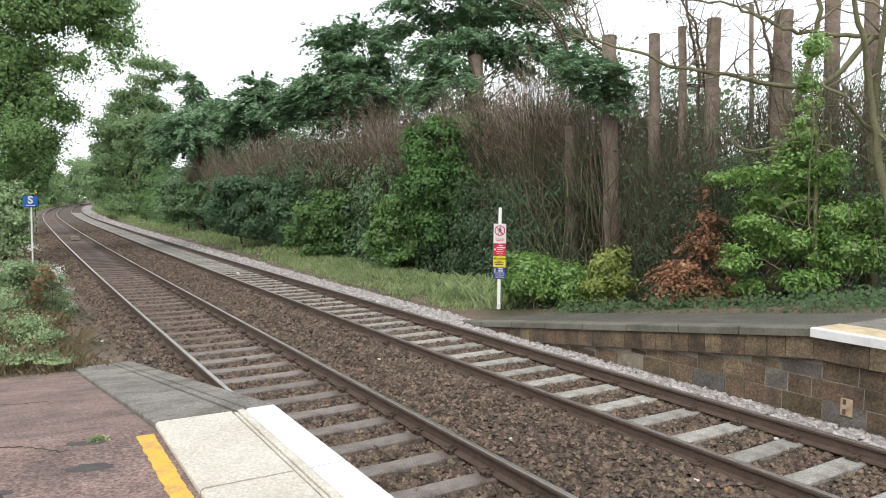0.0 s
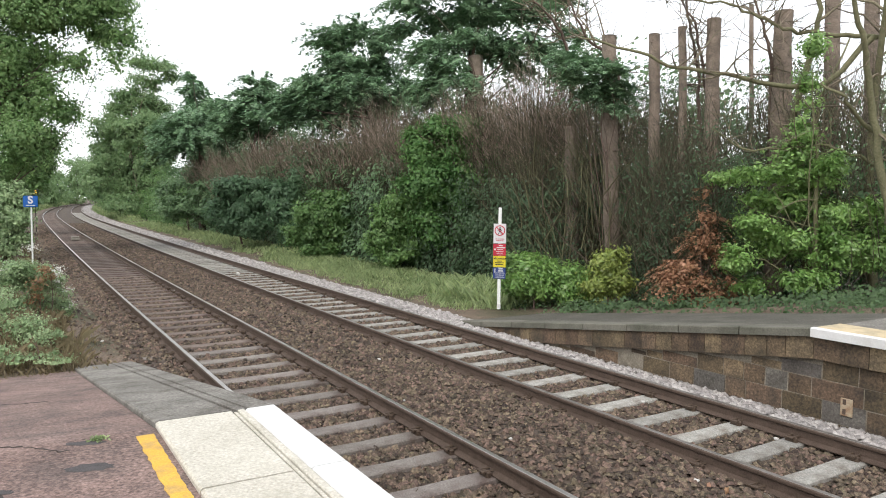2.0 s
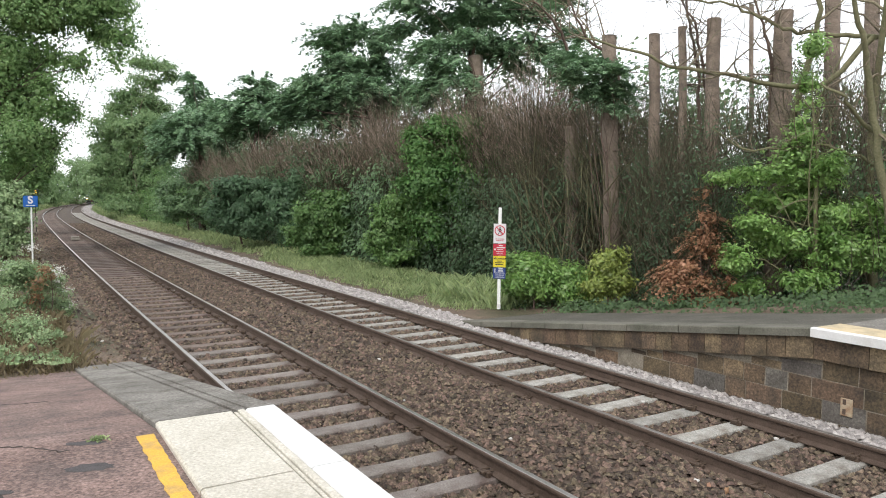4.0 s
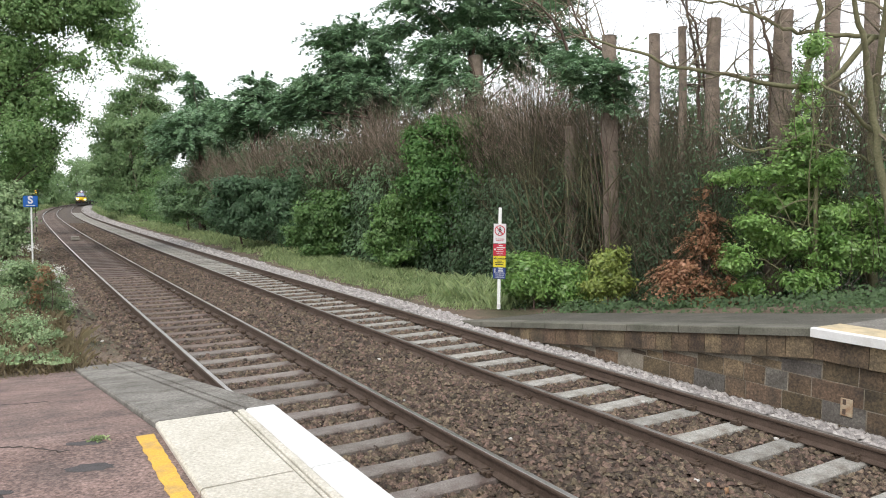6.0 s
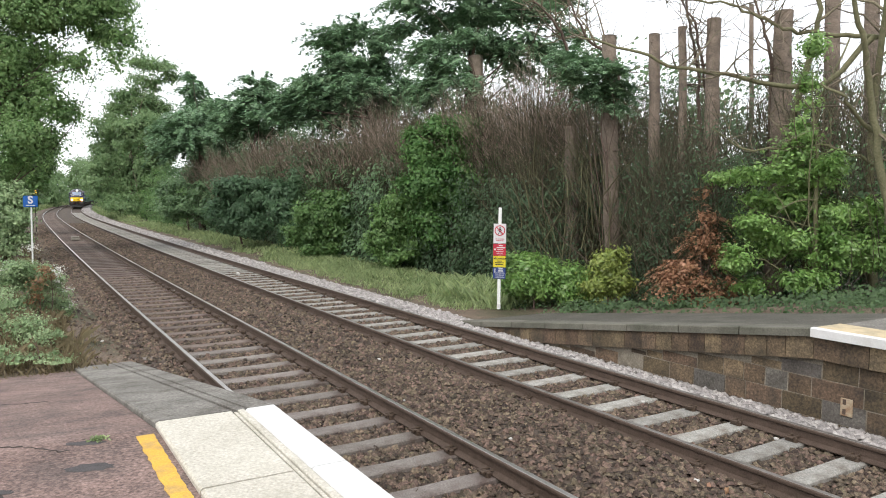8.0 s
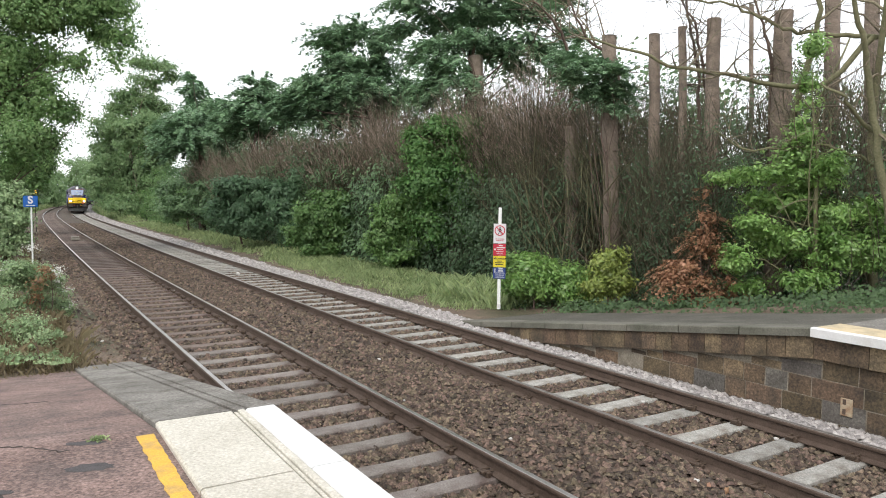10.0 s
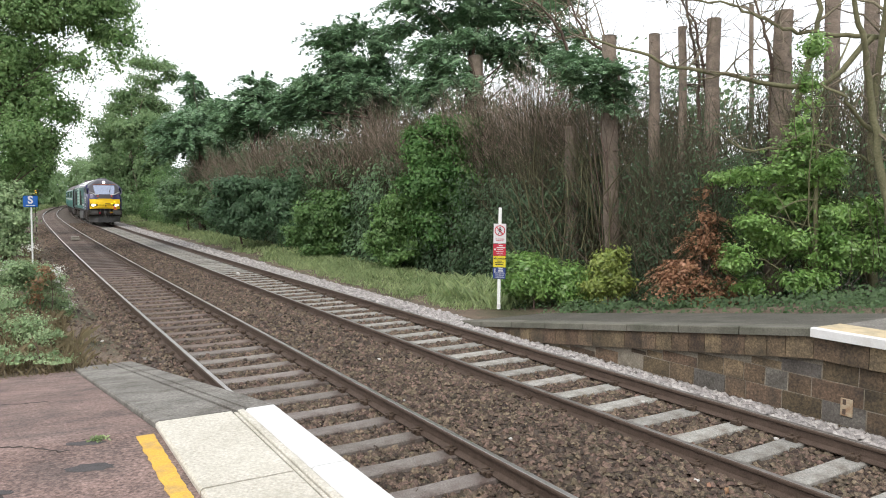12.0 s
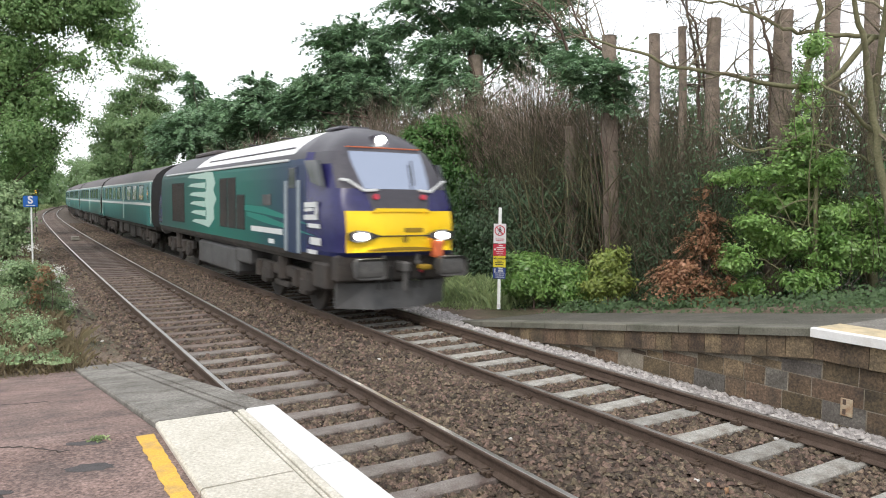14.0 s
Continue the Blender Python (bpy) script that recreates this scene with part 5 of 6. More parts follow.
    hedge(4, 14, 12.4, 16.0, 0, 4.6, 15000, 0.11, M_PINE_DARK, 79, "hedge", "low dark growth behind the bare trees", droop=0.5, clump=0.45)
    hedge(12, 40, 12.8, 17.5, 0, 6.2, 18000, 0.13, M_PINE_DARK, 57, "hedge", "dark conifer belt behind the cut trunks", droop=0.5, clump=0.5)
    hedge(9, 18, 9.6, 12.5, 0, 3.6, 15000, 0.075, M_PINE_DARK, 58, "undergrowth", "dark undergrowth behind the laurels")
    hedge(48, 68, 9.0, 11.0, 0, 6.8, 11000, 0.14, M_PINE_DARK, 95, "hedge", "dark conifer growth closing the hedge", droop=0.6, clump=0.4, foot=0.25)
    hedge(33, 62, 10.0, 11.0, 0, 8.6, 12000, 0.14, M_PINE_DARK, 92, "hedge", "dark conifer boughs over the dying tops", droop=0.8, clump=0.4, foot=0.6)
    hedge(28, 64, 10.4, 12.2, 0, 8.3, 20000, 0.16, M_PINE_DARK, 77, "hedge", "dark conifer hedge under the tall crowns", droop=0.6, clump=0.45)
    hedge(6.45, 6.75, 0.2, 0.55, 0.12, 0.13, 40, 0.05, M_DEAD, 78, "dead_leaves", "dry orange-brown leaves on the ballast", clump=0.07)
    hedge(13.2, 19, -5.6, -3.5, 0, 0.02, 2600, 0.045, M_DRY, 75, "leaf_litter", "dry brown leaf litter beside the ramp foot", clump=0.12)
    # Dark belt added to keep sky light from coming through the thin stems.
    hedge(15, 36, 12.0, 13.5, 0, 5.4, 10000, 0.17, M_PINE_DARK, 76, "hedge", "added dark conifer belt closing off light behind the stems", droop=0.5, clump=0.4)
    hedge(34, 130, -9.0, -5.6, 0, 4.2, 28000, 0.14, M_OAK, 59, "hedge", "green hedgerow on the outside of the curve", clump=0.4)
    hedge(36, 120, -5.8, -4.6, 0, 1.2, 9000, 0.13, M_WEED, 60, "undergrowth", "pale green weeds along the hedgerow")
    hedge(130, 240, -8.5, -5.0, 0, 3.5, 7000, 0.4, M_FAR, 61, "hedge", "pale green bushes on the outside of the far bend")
    hedge(110, 240, 5.5, 9.0, 0, 5.0, 9000, 0.4, M_OAK, 62, "hedge", "green hedge on the inside of the far bend")
    grass(17, 34, lambda s, r: 4.35 + 3.3 * r.uniform(0, 1, len(s)) ** 0.62, 52000, 0.14, 63, "rough green grass on the verge")
    grass(34, 80, lambda s, r: 4.7 + 2.8 * r.uniform(0, 1, len(s)) ** 0.7, 22000, 0.19, 64, "rough green grass further along the verge")
    grass(80, 230, lambda s, r: r.uniform(4.6, 7.0, len(s)), 7000, 0.5, 65, "grass on the far verge")
    grass(16.6, 20.0, lambda s, r: r.uniform(5.3, 7.2, len(s)), 9000, 0.3, 66, "tall grass beside the warning sign post")
    grass(120, 240, lambda s, r: r.uniform(-6.5, -3.8, len(s)), 7000, 0.5, 67, "grass bank on the outside of the far bend")
    hedge(8.5, 16.5, 5.6, 9.6, 0, 0.12, 7920, 0.055, M_IVY, 68, "ivy", "low dark ivy covering the ground behind the ramp", clump=0.16)
    hedge(16, 23, -7.6, -5.2, 0, 1.0, 12000, 0.045, M_WEED, 83, "weeds", "pale green brambles and tall weeds beside the ramp", clump=0.16, long=2.0)
    grass(14.0, 19, lambda s, r: r.uniform(-5.6, -3.75, len(s)), 4500, 0.2, 91, "dry brown bramble stems at the ramp foot", M_DRY)
    hedge(18, 34, -8.0, -5.4, 0, 1.7, 16000, 0.07, M_WEED, 84, "weeds", "overgrown pale weeds beside the stop marker", clump=0.22, long=2.0)
    grass(15.5, 26, lambda s, r: r.uniform(-7.0, -5.2, len(s)), 4000, 0.3, 85, "tall pale stalks among the weeds", M_WEED)
    hedge(17, 26, -7.2, -5.2, 0.4, 1.4, 700, 0.035, M_FLOWER, 86, "blossom", "white blossom scattered over the brambles", clump=0.1, long=1.2)
    grass(14.6, 40, lambda s, r: r.uniform(-5.2, -3.7, len(s)), 2600, 0.2, 69, "dry weedy grass beside the track", M_DRY)


M_IVY = leaf_mat("dark_ivy", (0.04, 0.08, 0.03), (0.11, 0.18, 0.075))
build_verges()


# ---- signs and small things ----
M_SIGN_WHITE = mat("sign_white", (0.562, 0.562, 0.562), (0.624, 0.624, 0.624), rough=0.4, bump=0.0)
M_SIGN_RED = mat("sign_red", (0.429, 0.0234, 0.0468), (0.484, 0.0351, 0.0585), rough=0.4, bump=0.0)
M_SIGN_YELLOW = mat("sign_yellow", (0.585, 0.484, 0.0234), (0.64, 0.546, 0.039), rough=0.4, bump=0.0)
M_SIGN_BLUE = mat("sign_blue", (0.0234, 0.0468, 0.156), (0.0351, 0.0624, 0.203), rough=0.4, bump=0.0)
M_S_BLUE = mat("stop_sign_blue", (0.0078, 0.0858, 0.328), (0.0117, 0.109, 0.39), rough=0.4, bump=0.0)
M_INK = mat("sign_black", (0.0156, 0.0156, 0.0156), (0.0312, 0.0312, 0.0312), rough=0.5, bump=0.0)


def writing(text, size, material, parent, m, name="lettering"):
    cu = bpy.data.curves.new(name, "FONT")
    cu.body, cu.size, cu.align_x, cu.align_y, cu.extrude, cu.offset = text, size, "CENTER", "CENTER", 0.001, size * 0.03
    tmp = bpy.data.objects.new(name, cu)
    me = bpy.data.meshes.new_from_object(tmp)
    bpy.data.objects.remove(tmp)
    me.materials.clear()
    me.materials.append(material)
    ob = new(name, me)
    ob.parent = parent
    ob.matrix_local = m
    return ob


def build_warning_post():
    base = Vector((1.31, 16.5, -0.16))
    yaw = math.degrees(math.atan2(base.x, base.y))
    top = empty("warning_sign", Matrix.Translation(base) @ Matrix.Rotation(radians(-yaw), 4, "Z"), "white post carrying four stacked railway warning plates", "sign")
    part("post", box(0.075, 0.06, 2.36, 0.008, pose(0, 0, 1.16)), M_POST, top)
    part("post_foot", box(0.085, 0.07, 0.09, 0.006, pose(0, 0, 0.06)), M_SIGN_WHITE, top)
    up = pose(0, -0.052, 0, 90, 0, 0)
    for name, z, h, m in (("prohibition_plate", 1.74, 0.455, M_SIGN_WHITE), ("red_plate", 1.365, 0.272, M_SIGN_RED), ("yellow_plate", 1.09, 0.26, M_SIGN_YELLOW), ("blue_plate", 0.825, 0.26, M_SIGN_BLUE)):
        pl = part(name, box(0.29, 0.012, h, 0.004, pose(0, -0.04, z)), m, top)
        if name == "prohibition_plate":
            ring = bmesh.new()
            tor = []
            for k in range(28):
                a = k * 2 * math.pi / 28
                tor.append([ring.verts.new((math.cos(a) * r, y, math.sin(a) * r + z + 0.07)) for r, y in ((0.122, -0.049), (0.1, -0.049), (0.1, -0.044), (0.122, -0.044))])
            for k in range(28):
                for j in range(4):
                    ring.faces.new((tor[k][j], tor[(k + 1) % 28][j], tor[(k + 1) % 28][(j + 1) % 4], tor[k][(j + 1) % 4]))
            box(0.21, 0.004, 0.02, 0, pose(0, -0.0505, z + 0.07, 0, 45, 0), ring)
            bmesh.ops.recalc_face_normals(ring, faces=ring.faces)
            part("red_ring", ring, M_SIGN_RED, pl)
            fig = bmesh.new()
            box(0.035, 0.004, 0.075, 0.001, pose(0, -0.048, z + 0.085), fig)
            tube(0.016, 0.004, 12, pose(0.002, -0.048, z + 0.142, 90, 0, 0), bm=fig)
            for x, zz, ln, a in ((-0.02, 0.02, 0.09, 22), (0.022, 0.02, 0.09, -22), (-0.025, 0.09, 0.07, 35), (0.027, 0.09, 0.07, -35)):
                box(0.014, 0.004, ln, 0, pose(x, -0.048, z + zz, 0, a, 0), fig)
            part("walking_symbol", fig, M_INK, pl)
            bars = bmesh.new()
            for k in range(2):
                box(0.2 - 0.03 * k, 0.003, 0.016, 0, pose(0, -0.047, z - 0.125 - 0.04 * k), bars)
            part("text_bars", bars, M_SIGN_RED, pl)
        elif name == "yellow_plate":
            writing("DANGER", 0.055, M_INK, pl, pose(0.04, -0.0475, z + 0.07, 90, 0, 0))
            bars = bmesh.new()
            tube(0.035, 0.003, 3, pose(-0.105, -0.047, z + 0.075, 90, 30, 0), bm=bars)
            for k in range(3):
                box(0.12 + 0.05 * (k % 2) + 0.03 * k, 0.003, 0.018, 0, pose(0, -0.047, z + 0.015 - 0.04 * k), bars)
            part("text_bars", bars, M_INK, pl)
        else:
            bars = bmesh.new()
            widths = (0.09, 0.2, 0.13, 0.17, 0.15) if name == "red_plate" else (0.1, 0.12, 0.22, 0.2, 0.22)
            for k, w in enumerate(widths):
                box(w, 0.003, 0.026 if k < 2 else 0.012, 0, pose(0.03 if k < 2 else 0.01, -0.047, z + 0.1 - 0.048 * k), bars)
            if name == "red_plate":
                tube(0.022, 0.003, 14, pose(-0.105, -0.047, z + 0.01, 90, 0, 0), bm=bars)
            else:
                box(0.02, 0.003, 0.09, 0, pose(-0.1, -0.047, z + 0.06), bars)
            part("text_bars", bars, M_SIGN_WHITE, pl)


build_warning_post()


def build_stop_sign():
    base = Vector((-14.37, 24.94, -0.1))
    yaw = math.degrees(math.atan2(base.x, base.y))
    top = empty("stop_marker", Matrix.Translation(base) @ Matrix.Rotation(radians(-yaw), 4, "Z"), "blue square stop marker with a white letter on a grey post", "sign")
    part("post", tube(0.028, 2.4, 12, pose(0, 0, 1.15)), M_POST, top)
    pl = part("plate", box(0.45, 0.02, 0.4, 0.02, pose(-0.02, -0.05, 2.24)), M_S_BLUE, top)
    writing("S", 0.36, M_SIGN_WHITE, pl, pose(-0.02, -0.063, 2.28, 90, 0, 0))
    part("text_bar", box(0.28, 0.004, 0.025, 0, pose(-0.02, -0.063, 2.1)), M_SIGN_WHITE, pl)


build_stop_sign()


def build_signal():
    t = empty("signal", Matrix.Translation((-28.5, 50.0, -0.1)), "small railway signal showing an amber light", "signal")
    m_amber = mat("amber_lens", (0.8, 0.4, 0.03), (0.85, 0.45, 0.05), rough=0.3, bump=0.0, glow=(1.0, 0.5, 0.05), glow_strength=1.6)
    part("post", tube(0.03, 2.6, 10, pose(0, 0, 1.2)), M_INK, t)
    part("head", box(0.4, 0.25, 0.5, 0.05, pose(0, 0, 2.66)), M_INK, t)
    part("lens", tube(0.14, 0.08, 16, pose(0.05, -0.15, 2.7, 90, 0, 0)), m_amber, t, "lit amber lens")


build_signal()


def build_clutter():
    m_box = mat("weathered_junction_box", (0.257, 0.234, 0.195), (0.351, 0.328, 0.281), scale=6, fine=50)
    t = empty("trackside_box", at(48.5, -1.6, -0.17), "small pale metal box between the rails", "equipment")
    part("body", box(0.4, 0.36, 0.16, 0.02, pose(0, 0, 0.1)), m_box, t)
    part("lid", box(0.43, 0.4, 0.03, 0.01, pose(0, 0, 0.195)), m_box, t)
    # pale litter and odd stones
    rnd = random.Random(6)
    m_pale = mat("white_stone", (0.468, 0.452, 0.421), (0.585, 0.569, 0.546), scale=10, fine=60)
    for s, o, r in ((26.4, 1.75, 0.09), (9.1, 2.1, 0.035), (7.4, 2.3, 0.03), (8.6, -0.35, 0.025), (7.2, -1.1, 0.025), (7.6, -1.5, 0.02), (22.6, -0.95, 0.07), (6.9, 0.4, 0.03), (12.5, 0.1, 0.03), (10.4, -0.6, 0.02), (16.5, -3.3, 0.04), (14.9, -4.6, 0.04)):
        bm = bmesh.new()
        bmesh.ops.create_icosphere(bm, subdivisions=1, radius=r)
        for v in bm.verts:
            v.co *= rnd.uniform(0.7, 1.2)
            v.co.z *= 0.6
        ob = part("stone", bm, m_pale)
        ob.matrix_world = at(s, o, float(bed_z(0, o)) + r * 0.5 + 0.02 if o > -3.2 else float(ground_z(s, o)) + r * 0.4)
        tagged(ob, "pale white stone lying on the ballast", "stone", "pale stones on the ballast")
    # metal plate on the far platform wall
    m_plate = mat("rusty_white_plate", (0.328, 0.257, 0.172), (0.468, 0.39, 0.281), scale=12, fine=50, stain=(0.195, 0.078, 0.0312), stain_amount=0.9, stain_scale=9)
    t = empty("wall_plate", at(7.2, B_EDGE + 0.1, 0.07), "small pale rust-stained plate fixed to the stone wall", "plate")
    part("plate", box(0.02, 0.135, 0.2, 0.006), m_plate, t)
    bars = bmesh.new()
    for z in (0.06, -0.05):
        box(0.004, 0.035, 0.06, 0, pose(-0.012, 0.02, z), bars)
    part("holes", bars, M_RUST, t)
    # patches in the platform surface
    m_patch = mat("dark_tarmac_patch", (0.0468, 0.0429, 0.0429), (0.0858, 0.078, 0.078), scale=6, fine=150, bump=0.6)
    for s, o, a, b in ((7.05, -4.33, 0.125, 0.06), (7.48, -4.32, 0.1, 0.035), (6.9, -4.75, 0.06, 0.03)):
        bm = bmesh.new()
        ring = []
        for k in range(18):
            q = k * 2 * math.pi / 18
            f = rnd.uniform(0.75, 1.15)
            ring.append(bm.verts.new((math.cos(q) * a * f, math.sin(q) * b * f, 0.003)))
        low = [bm.verts.new((v.co.x * 1.15, v.co.y * 1.15, -0.004)) for v in ring]
        bm.faces.new(ring)
        for k in range(18):
            bm.faces.new((ring[k], low[k], low[(k + 1) % 18], ring[(k + 1) % 18]))
        bmesh.ops.recalc_face_normals(bm, faces=bm.faces)
        ob = part("tarmac_patch", bm, m_patch)
        ob.matrix_world = at(s, o, LEVEL - 0.0345, -18)
        tagged(ob, "dark rough patch in the red-brown tarmac", "patch", "tarmac patches")


build_clutter()


def build_cracks():
    m = mat("dirt_filled_crack", (0.03, 0.025, 0.022), (0.06, 0.05, 0.044), scale=20, fine=90)
    for i, (s0, o0, s1, o1) in enumerate(((12.2, -5.75, 5.2, -4.62), (8.05, -5.6, 7.35, -4.5), (6.1, -5.0, 6.25, -4.08), (10.4, -5.3, 9.9, -4.3))):
        rnd = np.random.RandomState(500 + i)
        n = 60
        t = np.linspace(0, 1, n)
        s = s0 + (s1 - s0) * t + np.cumsum(rnd.normal(0, 0.012, n))
        o = o0 + (o1 - o0) * t + np.cumsum(rnd.normal(0, 0.012, n))
        z = ramp_a(s) - 0.0325
        w = 0.003 + 0.006 * rnd.uniform(0, 1, n) ** 2
        along = abs(s1 - s0) > abs(o1 - o0)
        left = tr(s - (0 if along else w), o - (w if along else 0), z)
        right = tr(s + (0 if along else w), o + (w if along else 0), z)
        v = np.concatenate([left, right, left - [0, 0, 0.006], right - [0, 0, 0.006]])
        k = np.arange(n - 1)
        f = np.concatenate([np.stack([k, k + 1, k + n + 1, k + n], 1), np.stack([k, k + 2 * n, k + 2 * n + 1, k + 1], 1), np.stack([k + n, k + n + 1, k + 3 * n + 1, k + 3 * n], 1)])
        tagged(new("tarmac_crack", fast_mesh("tarmac_crack", v, f, m)), "thin dirt-filled crack across the red-brown tarmac", "crack", "cracks in the platform")


build_cracks()


def build_tuft():
    rnd = np.random.RandomState(520)
    n = 130
    pts = tr(7.51 + rnd.normal(0, 0.02, n), -4.25 + rnd.normal(0, 0.03, n), LEVEL - 0.03 + rnd.uniform(0, 0.012, n))
    v, f = leaves(pts, rnd.normal(0, 1, (n, 3)), 0.011, rnd, 2.6)
    tagged(new("moss_tuft", fast_mesh("moss_tuft", v, f, M_GRASS)), "small green weed tuft growing in the tarmac patch", "weeds", kind="stuff")


build_tuft()


# ---- the train ----
def livery_side():
    """Paint of the locomotive side: navy cab, shading through green to teal along the length."""
    m = mat("green_blue_livery", (0, 0.078, 0.078), (0, 0.0858, 0.0858), rough=0.3, bump=0.0, spec=0.5)
    n, l = m.node_tree.nodes, m.node_tree.links
    b = n["Principled BSDF"]
    tc, sep, ramp, mr = n.new("ShaderNodeTexCoord"), n.new("ShaderNodeSeparateXYZ"), n.new("ShaderNodeValToRGB"), n.new("ShaderNodeMapRange")
    nz, ad = n.new("ShaderNodeTexNoise"), n.new("ShaderNodeMath")
    nz.inputs["Scale"].default_value = 1.5
    ad.operation = "MULTIPLY_ADD"
    ad.inputs[1].default_value = 0.6
    mr.inputs[1].default_value, mr.inputs[2].default_value = 0.0, 19.0
    l.new(tc.outputs["Object"], sep.inputs[0])
    l.new(tc.outputs["Object"], nz.inputs["Vector"])
    l.new(nz.outputs["Fac"], ad.inputs[0])
    l.new(sep.outputs["Y"], ad.inputs[2])
    l.new(ad.outputs[0], mr.inputs[0])
    l.new(mr.outputs[0], ramp.inputs[0])
    e = ramp.color_ramp.elements
    e[0].position, e[0].color = 0.06, (0.012, 0.016, 0.075, 1)
    e[1].position, e[1].color = 0.9, (0.012, 0.055, 0.055, 1)
    for p, c in ((0.12, (0.01, 0.026, 0.075, 1)), (0.2, (0.008, 0.05, 0.07, 1)), (0.3, (0.006, 0.1, 0.085, 1)), (0.5, (0.008, 0.13, 0.105, 1)), (0.68, (0.01, 0.085, 0.075, 1))):
        q = e.new(p)
        q.color = c
    l.new(ramp.outputs[0], b.inputs["Base Color"])
    b.inputs["Roughness"].default_value = 0.42
    b.inputs["Specular IOR Level"].default_value = 0.3
    return m


M_LIVERY = livery_side()
M_PURPLE = mat("violet_blue_cab_front", (0.014, 0.014, 0.065), (0.026, 0.024, 0.11), rough=0.25, bump=0.0, spec=0.45)
M_NOSE = mat("yellow_warning_panel", (0.85, 0.55, 0.01), (0.9, 0.6, 0.015), rough=0.4, bump=0.0, spec=0.4)
M_GREY = mat("dark_grey_cab_paint", (0.035, 0.033, 0.042), (0.062, 0.058, 0.07), rough=0.4, bump=0.05)
# Silver grey raised towards white, so the colour holds the sky's reflection.
M_ROOF = mat("sky_whitened_silver_roof", (0.66, 0.67, 0.67), (0.78, 0.78, 0.78), rough=0.35, bump=0.05, scale=2, stain=(0.4, 0.39, 0.38), stain_amount=0.5)
M_ROOF_DARK = mat("sooty_coach_roof", (0.0546, 0.0468, 0.0468), (0.101, 0.0858, 0.0858), rough=0.6, bump=0.1, scale=2)
M_UNDER = mat("dusty_underframe", (0.02, 0.018, 0.017), (0.055, 0.048, 0.043), rough=0.8, bump=0.3, scale=5, stain=(0.08, 0.062, 0.05), stain_amount=0.6)
M_SKIRT = mat("grey_buffer_beam", (0.06, 0.06, 0.062), (0.11, 0.11, 0.11), rough=0.6, bump=0.2, scale=5, stain=(0.045, 0.04, 0.036), stain_amount=0.7)
# Reflected sky is put into the glass by a pale blue, metallic base.
M_GLASS = mat("sky_reflecting_windscreen", (0.29, 0.33, 0.42), (0.31, 0.35, 0.44), rough=0.08, metal=0.75, bump=0.0, spec=0.8)
M_PANE = mat("dark_window_glass", (0.0156, 0.0195, 0.0234), (0.0273, 0.0312, 0.0351), rough=0.08, bump=0.0, spec=0.8)
M_LAMP = mat("headlight_lens", (0.9, 0.9, 0.9), (0.95, 0.95, 0.95), rough=0.2, bump=0.0, glow=(1.0, 0.97, 0.92), glow_strength=60.0)
M_BUFFER = mat("worn_buffer_steel", (0.078, 0.078, 0.078), (0.156, 0.148, 0.14), rough=0.5, metal=0.5, bump=0.1)
M_ORANGE = mat("orange_socket", (0.546, 0.125, 0.0468), (0.624, 0.156, 0.0624), rough=0.5, bump=0.0)
M_PALE_PAINT = mat("pale_mint_graphic", (0.328, 0.484, 0.429), (0.429, 0.562, 0.507), rough=0.4, bump=0.0)
M_TEAL = mat("teal_coach_paint", (0.01, 0.13, 0.135), (0.018, 0.175, 0.175), rough=0.35, bump=0.02, scale=1, stain=(0.02, 0.08, 0.08), stain_amount=0.4)
# The greenish reflection on the coach windows is part of this base colour.
M_COACH_PANE = mat("green_reflection_coach_glass", (0.035, 0.07, 0.07), (0.055, 0.095, 0.09), rough=0.12, bump=0.0, spec=0.8)
M_STRIPE = mat("white_stripe_paint", (0.546, 0.562, 0.562), (0.624, 0.64, 0.64), rough=0.4, bump=0.0)
M_GANGWAY = mat("black_gangway_rubber", (0.0156, 0.0156, 0.0156), (0.0351, 0.0351, 0.0351), rough=0.7)

LOCO_LEN, COACH_LEN = 18.5, 20.0
LEVELS = (1.17, 1.28, 1.36, 1.5, 1.66, 1.95, 2.12, 2.24, 2.38, 2.53, 2.75, 3.0, 3.12, 3.25, 3.34, 3.45, 3.6, 3.73, 3.8, 3.83)
L_HALF = (1.31, 1.345, 1.345, 1.345, 1.345, 1.345, 1.345, 1.345, 1.345, 1.345, 1.345, 1.335, 1.31, 1.24, 1.15, 1.02, 0.8, 0.52, 0.28, 0.02)
L_FRONT = (0.2, 0.1, 0.02, 0.03, 0.0, 0.03, 0.07, 0.12, 0.17, 0.24, 0.41, 0.6, 0.69, 0.79, 0.87, 0.98, 1.2, 1.55, 1.9, 2.3)
ACROSS = ((0.0, 0.0), (0.4, 0.01), (0.6, 0.03), (0.83, 0.09), (0.9, 0.2), (0.95, 0.42), (0.985, 0.85))


def loco_shell():
    """Verts, quads and a tag for each quad of the locomotive's outer skin."""
    sides = (1.5, 2.0, 2.5, 3.2, 4.2, 5.5, 7.0, 8.5, LOCO_LEN / 2)
    verts, faces, tags = [], [], []
    cols = len(ACROSS) + len(sides)
    for sx in (-1, 1):
        for end in (0, 1):
            k0 = len(verts)
            for z, w, yf in zip(LEVELS, L_HALF, L_FRONT):
                # the cab narrows a little towards its roof, and the screen's edge leans outwards
                lean = 1 - 0.09 * max(0.0, min(1.0, z - 2.15))
                row = []
                for j, (u, e) in enumerate(ACROSS):
                    if j == 2:
                        u = np.interp(z, (2.12, 2.53, 3.25), (0.43, 0.53, 0.68))
                    row.append((u * w * lean, yf + e))
